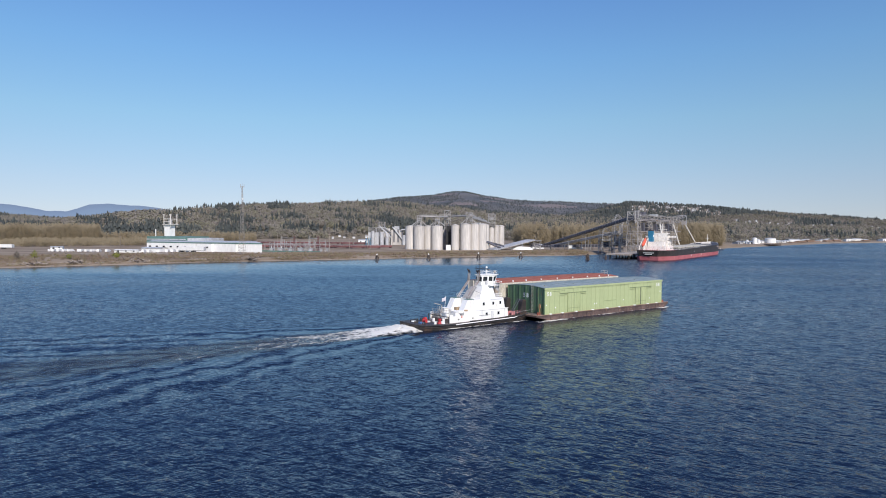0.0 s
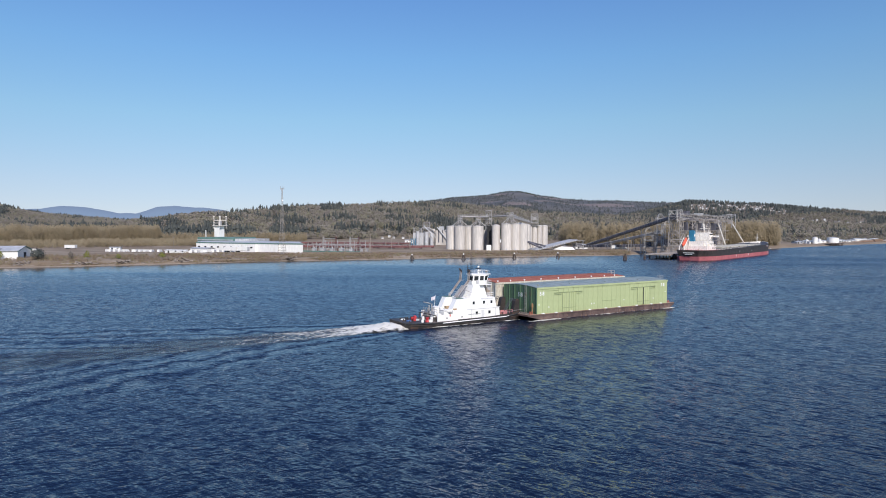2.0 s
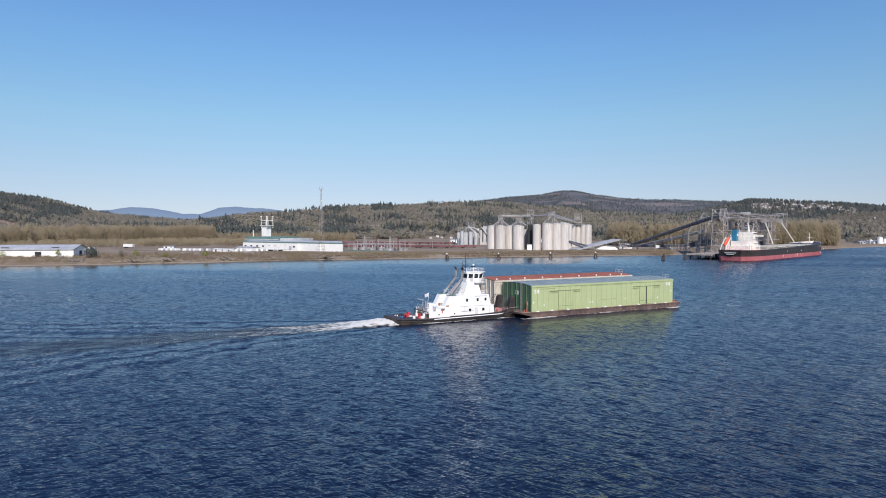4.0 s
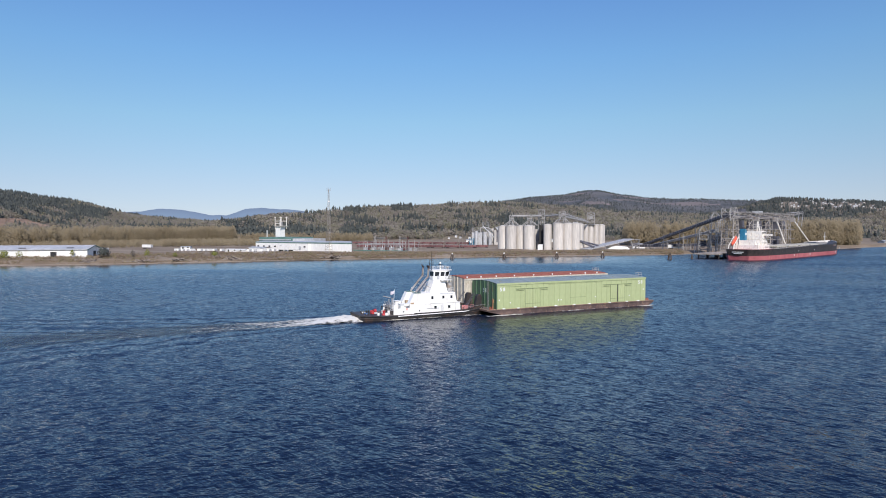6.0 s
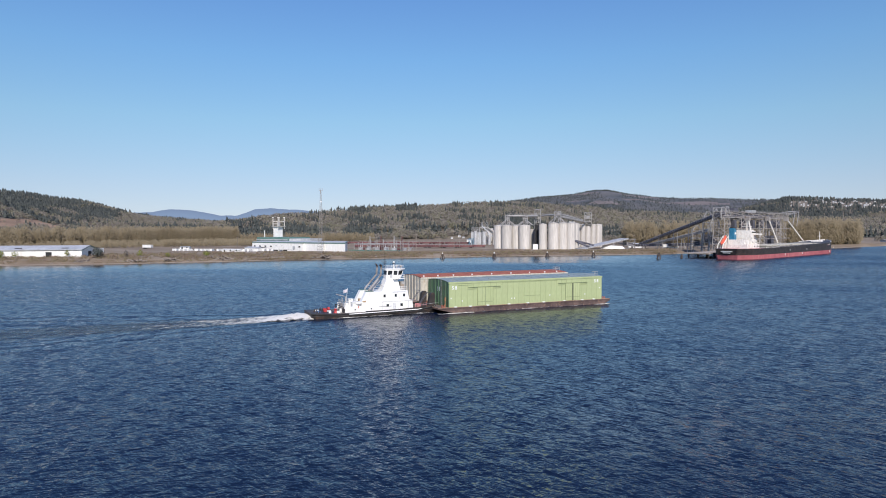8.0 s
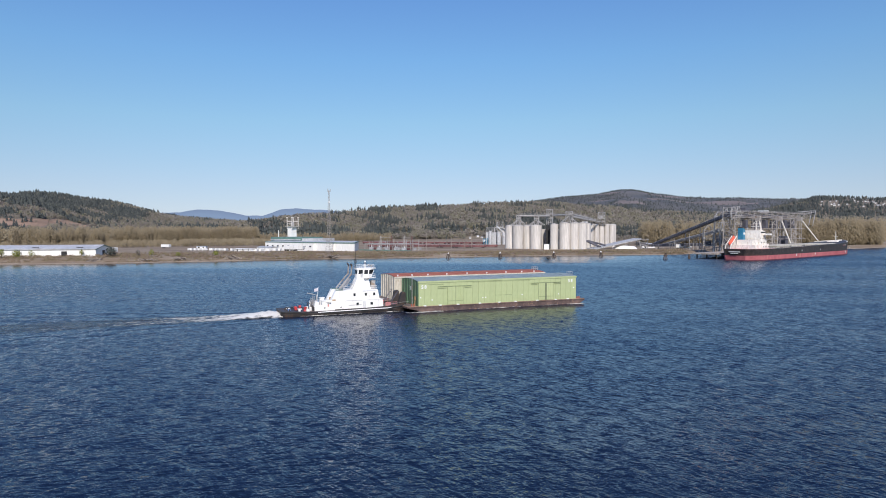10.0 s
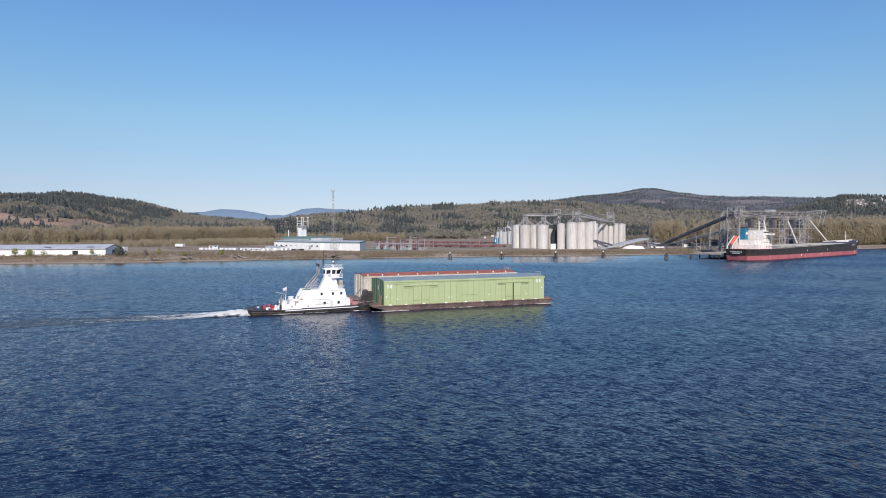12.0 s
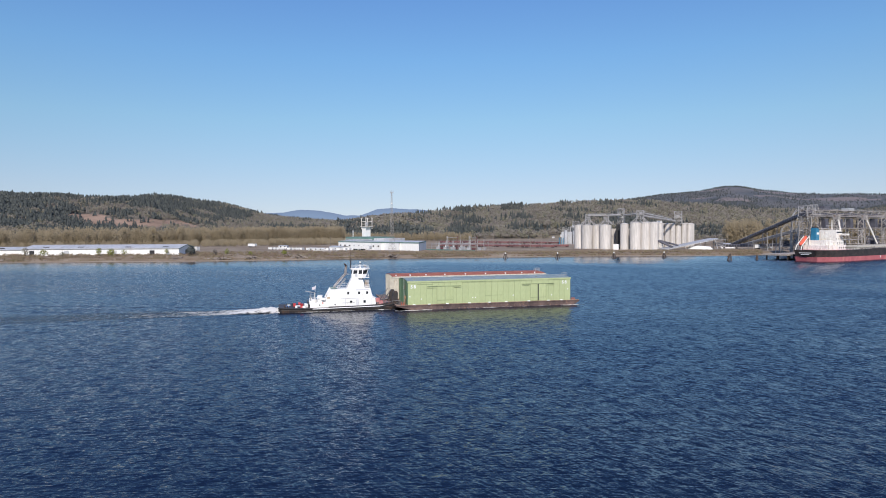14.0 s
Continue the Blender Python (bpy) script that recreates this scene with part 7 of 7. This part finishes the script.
part("deck", Geo().box(-22, 22, -4, 4, 1.8, 2.6), M_TIMBER, s)
for x in np.linspace(-20, 20, 9):
    part("pile", Geo().tube((x, -3.5, -3), (x, -3.5, 3.2), 0.4, 0.4, 7), M_TIMBER, s)

# substation: steel bays, bus bars and transformers
s = thing("substation", pose(-121, 522, 1.7, 0, 0, -18), "electrical substation with steel bays and bus bars", "substation")
for j in range(3):
    for k in range(6):
        part("post", Geo().box(-22 + 9 * k - 0.2, -22 + 9 * k + 0.2, 9 * j - 0.2, 9 * j + 0.2, 0, 6.5 + (k % 3) * 1.6), M_STEEL, s)
    part("bus_bar", Geo().tube((-22, 9 * j, 6.2), (23, 9 * j, 6.2), 0.16, 0.16, 5), M_STEEL, s)
for k in range(5):
    part("cross_bar", Geo().tube((-22 + 9 * k, 0, 5.2), (-22 + 9 * k, 18, 5.2), 0.14, 0.14, 5), M_STEEL, s)
    part("transformer", Geo().box(-20 + 9 * k, -17 + 9 * k, 3, 6, 0, 3.0, 0.2), M_GREYROOF, s)
    part("insulator", Geo().tube((-18.5 + 9 * k, 4.5, 3), (-18.5 + 9 * k, 4.5, 4.4), 0.25, 0.12, 8), M_WHITE, s)
for k in range(14):
    x, y, h = random.uniform(-24, 26), random.uniform(-1, 22), random.uniform(4, 8)
    part("switch_post", Geo().tube((x, y, 0), (x, y, h), 0.16, 0.12, 6).box(x - 0.9, x + 0.9, y - 0.1, y + 0.1, h - 0.5, h - 0.3), M_STEEL, s)
for k, x in enumerate((-14, -2, 12, 20)):
    part("dead_end_tower", Geo().lattice((x, 12, 0), (x, 12, 12.5), 1.6, 0.8, 6, 0.1), M_CAR if k % 2 else M_STEEL, s)
for x0, x1 in ((-14, -2), (12, 20)):
    part("line_beam", Geo().tube((x0, 12, 11), (x1, 12, 11), 0.22, 0.22, 5), M_STEEL, s)
for k in range(9):
    x = -25 + 6.2 * k
    part("switch_cabinet", Geo().box(x, x + random.uniform(1.5, 3.4), 14, 17, 0, random.uniform(1.8, 3.2)), (M_CAR, M_GREYROOF, M_STEEL)[k % 3], s)
part("kerb_wall", Geo().box(-26, 30, -3, -2.6, 0, 1.1), M_TRIM, s)
for k, (x, y, h) in enumerate(((-95, 560, 15), (-72, 640, 14), (-52, 700, 13), (-118, 590, 14), (-160, 640, 13), (-26, 760, 12), (-250, 640, 13), (-290, 590, 12), (120, 640, 14), (100, 690, 13), (-60, 560, 10), (-85, 610, 11))):
    s = thing("utility_pole", pose(x, y, gz_(x, y)), "wooden utility pole with a crossarm", "utility pole", "utility poles")
    part("pole", Geo().tube((0, 0, 0), (0, 0, h), 0.22, 0.15, 7), M_DRIFT, s)
    part("crossarm", Geo().box(-1.4, 1.4, -0.1, 0.1, h - 1.0, h - 0.75), M_DRIFT, s)


# ---- houses on the hills ----
def house(name_mat):
    h = thing("house", pose(0, 0, -80), "small pale house among the trees", "house", "hillside houses")
    part("wall", Geo().box(-7, 7, -5, 5, -6, 5.5), M_HOUSE, h)
    part("roof", Geo().prism([(-5.8, 5.3), (0, 9.2), (5.8, 5.3), (5.8, 5.8), (0, 9.8), (-5.8, 5.8)], -7.6, 7.6, "x"), name_mat, h)
    for x in (-4, 0.5, 4.5):
        part("window", Geo().box(x - 0.9, x + 0.9, -5.1, -4.95, 1.5, 3.2), M_GLASS, h)
    return h


plain, tan = house(M_SHINGLE), house(M_GREYROOF)
used = [False, False]


for k, (x, y, z, i, size) in enumerate(PLOTS):
    m = pose(x, y, z + 1.0, 0, 0, (i * 37) % 80 - 40) @ Matrix.Scale(size, 4)
    w = k % 2
    if used[w]:
        copy_thing((plain, tan)[w], m)
    else:
        (plain, tan)[w].matrix_basis = m
        used[w] = True

# ---- single trees near the warehouses ----
def tree(x, y, h, crown_mat, label, seed, slim, leaves, leaf):
    t = thing("tree", pose(x, y, gz_(x, y)), label, "tree", "bank trees")
    g = Geo().tube((0, 0, -0.3), (0.1, 0, h * 0.35), 0.05 * h * 0.5, 0.03 * h * 0.5, 7)
    rr = random.Random(seed)
    for k in range(9):
        q, z = rr.uniform(0, 6.28), h * rr.uniform(0.2, 0.4)
        g.tube((0.05, 0, z), (math.cos(q) * h * slim * 0.7, math.sin(q) * h * slim * 0.7, z + h * rr.uniform(0.25, 0.45)), 0.012 * h, 0.005 * h, 5)
    g.tube((0.1, 0, h * 0.35), (0, 0, h * 0.92), 0.015 * h, 0.004 * h, 6)
    part("trunk", g, M_BARK, t)
    c = crowns("crown", np.array([0.0]), np.array([0.0]), np.array([0.0]), h / 0.925, crown_mat, "", seed, leaves=leaves, leaf=leaf, slim=slim, low=0.15)
    c.parent = t
    for key in ("label", "category", "kind"):
        if key in c:
            del c[key]
    return t


tree(-241, 344, 7.5, M_FIR, "dense dark evergreen beside the warehouse", 61, 0.42, 520, 0.09)
for k, (x, y, h) in enumerate(((-300, 318, 7), (-318, 304, 5), (-345, 296, 6), (-262, 342, 5), (-380, 276, 6.5), (-227, 352, 6), (-220, 356, 4.5), (-410, 262, 6), (-440, 250, 7), (-285, 326, 4))):
    tree(x, y, h, M_BARE if k % 3 else M_WILLOW, "thin budding tree on the river bank", 70 + k, 0.34, 200, 0.07)
for x, n, h in ((-184, 16, 6.5), (-205, 22, 2.6), (-286, 17, 6.5), (-330, 20, 4.5)):
    tree(x, float(np.interp(x, SHORE_X, SHORE_Y)) + n, h, M_WILLOW, "yellow-green budding willow on the bank", int(-x), 0.42, 260, 0.085)
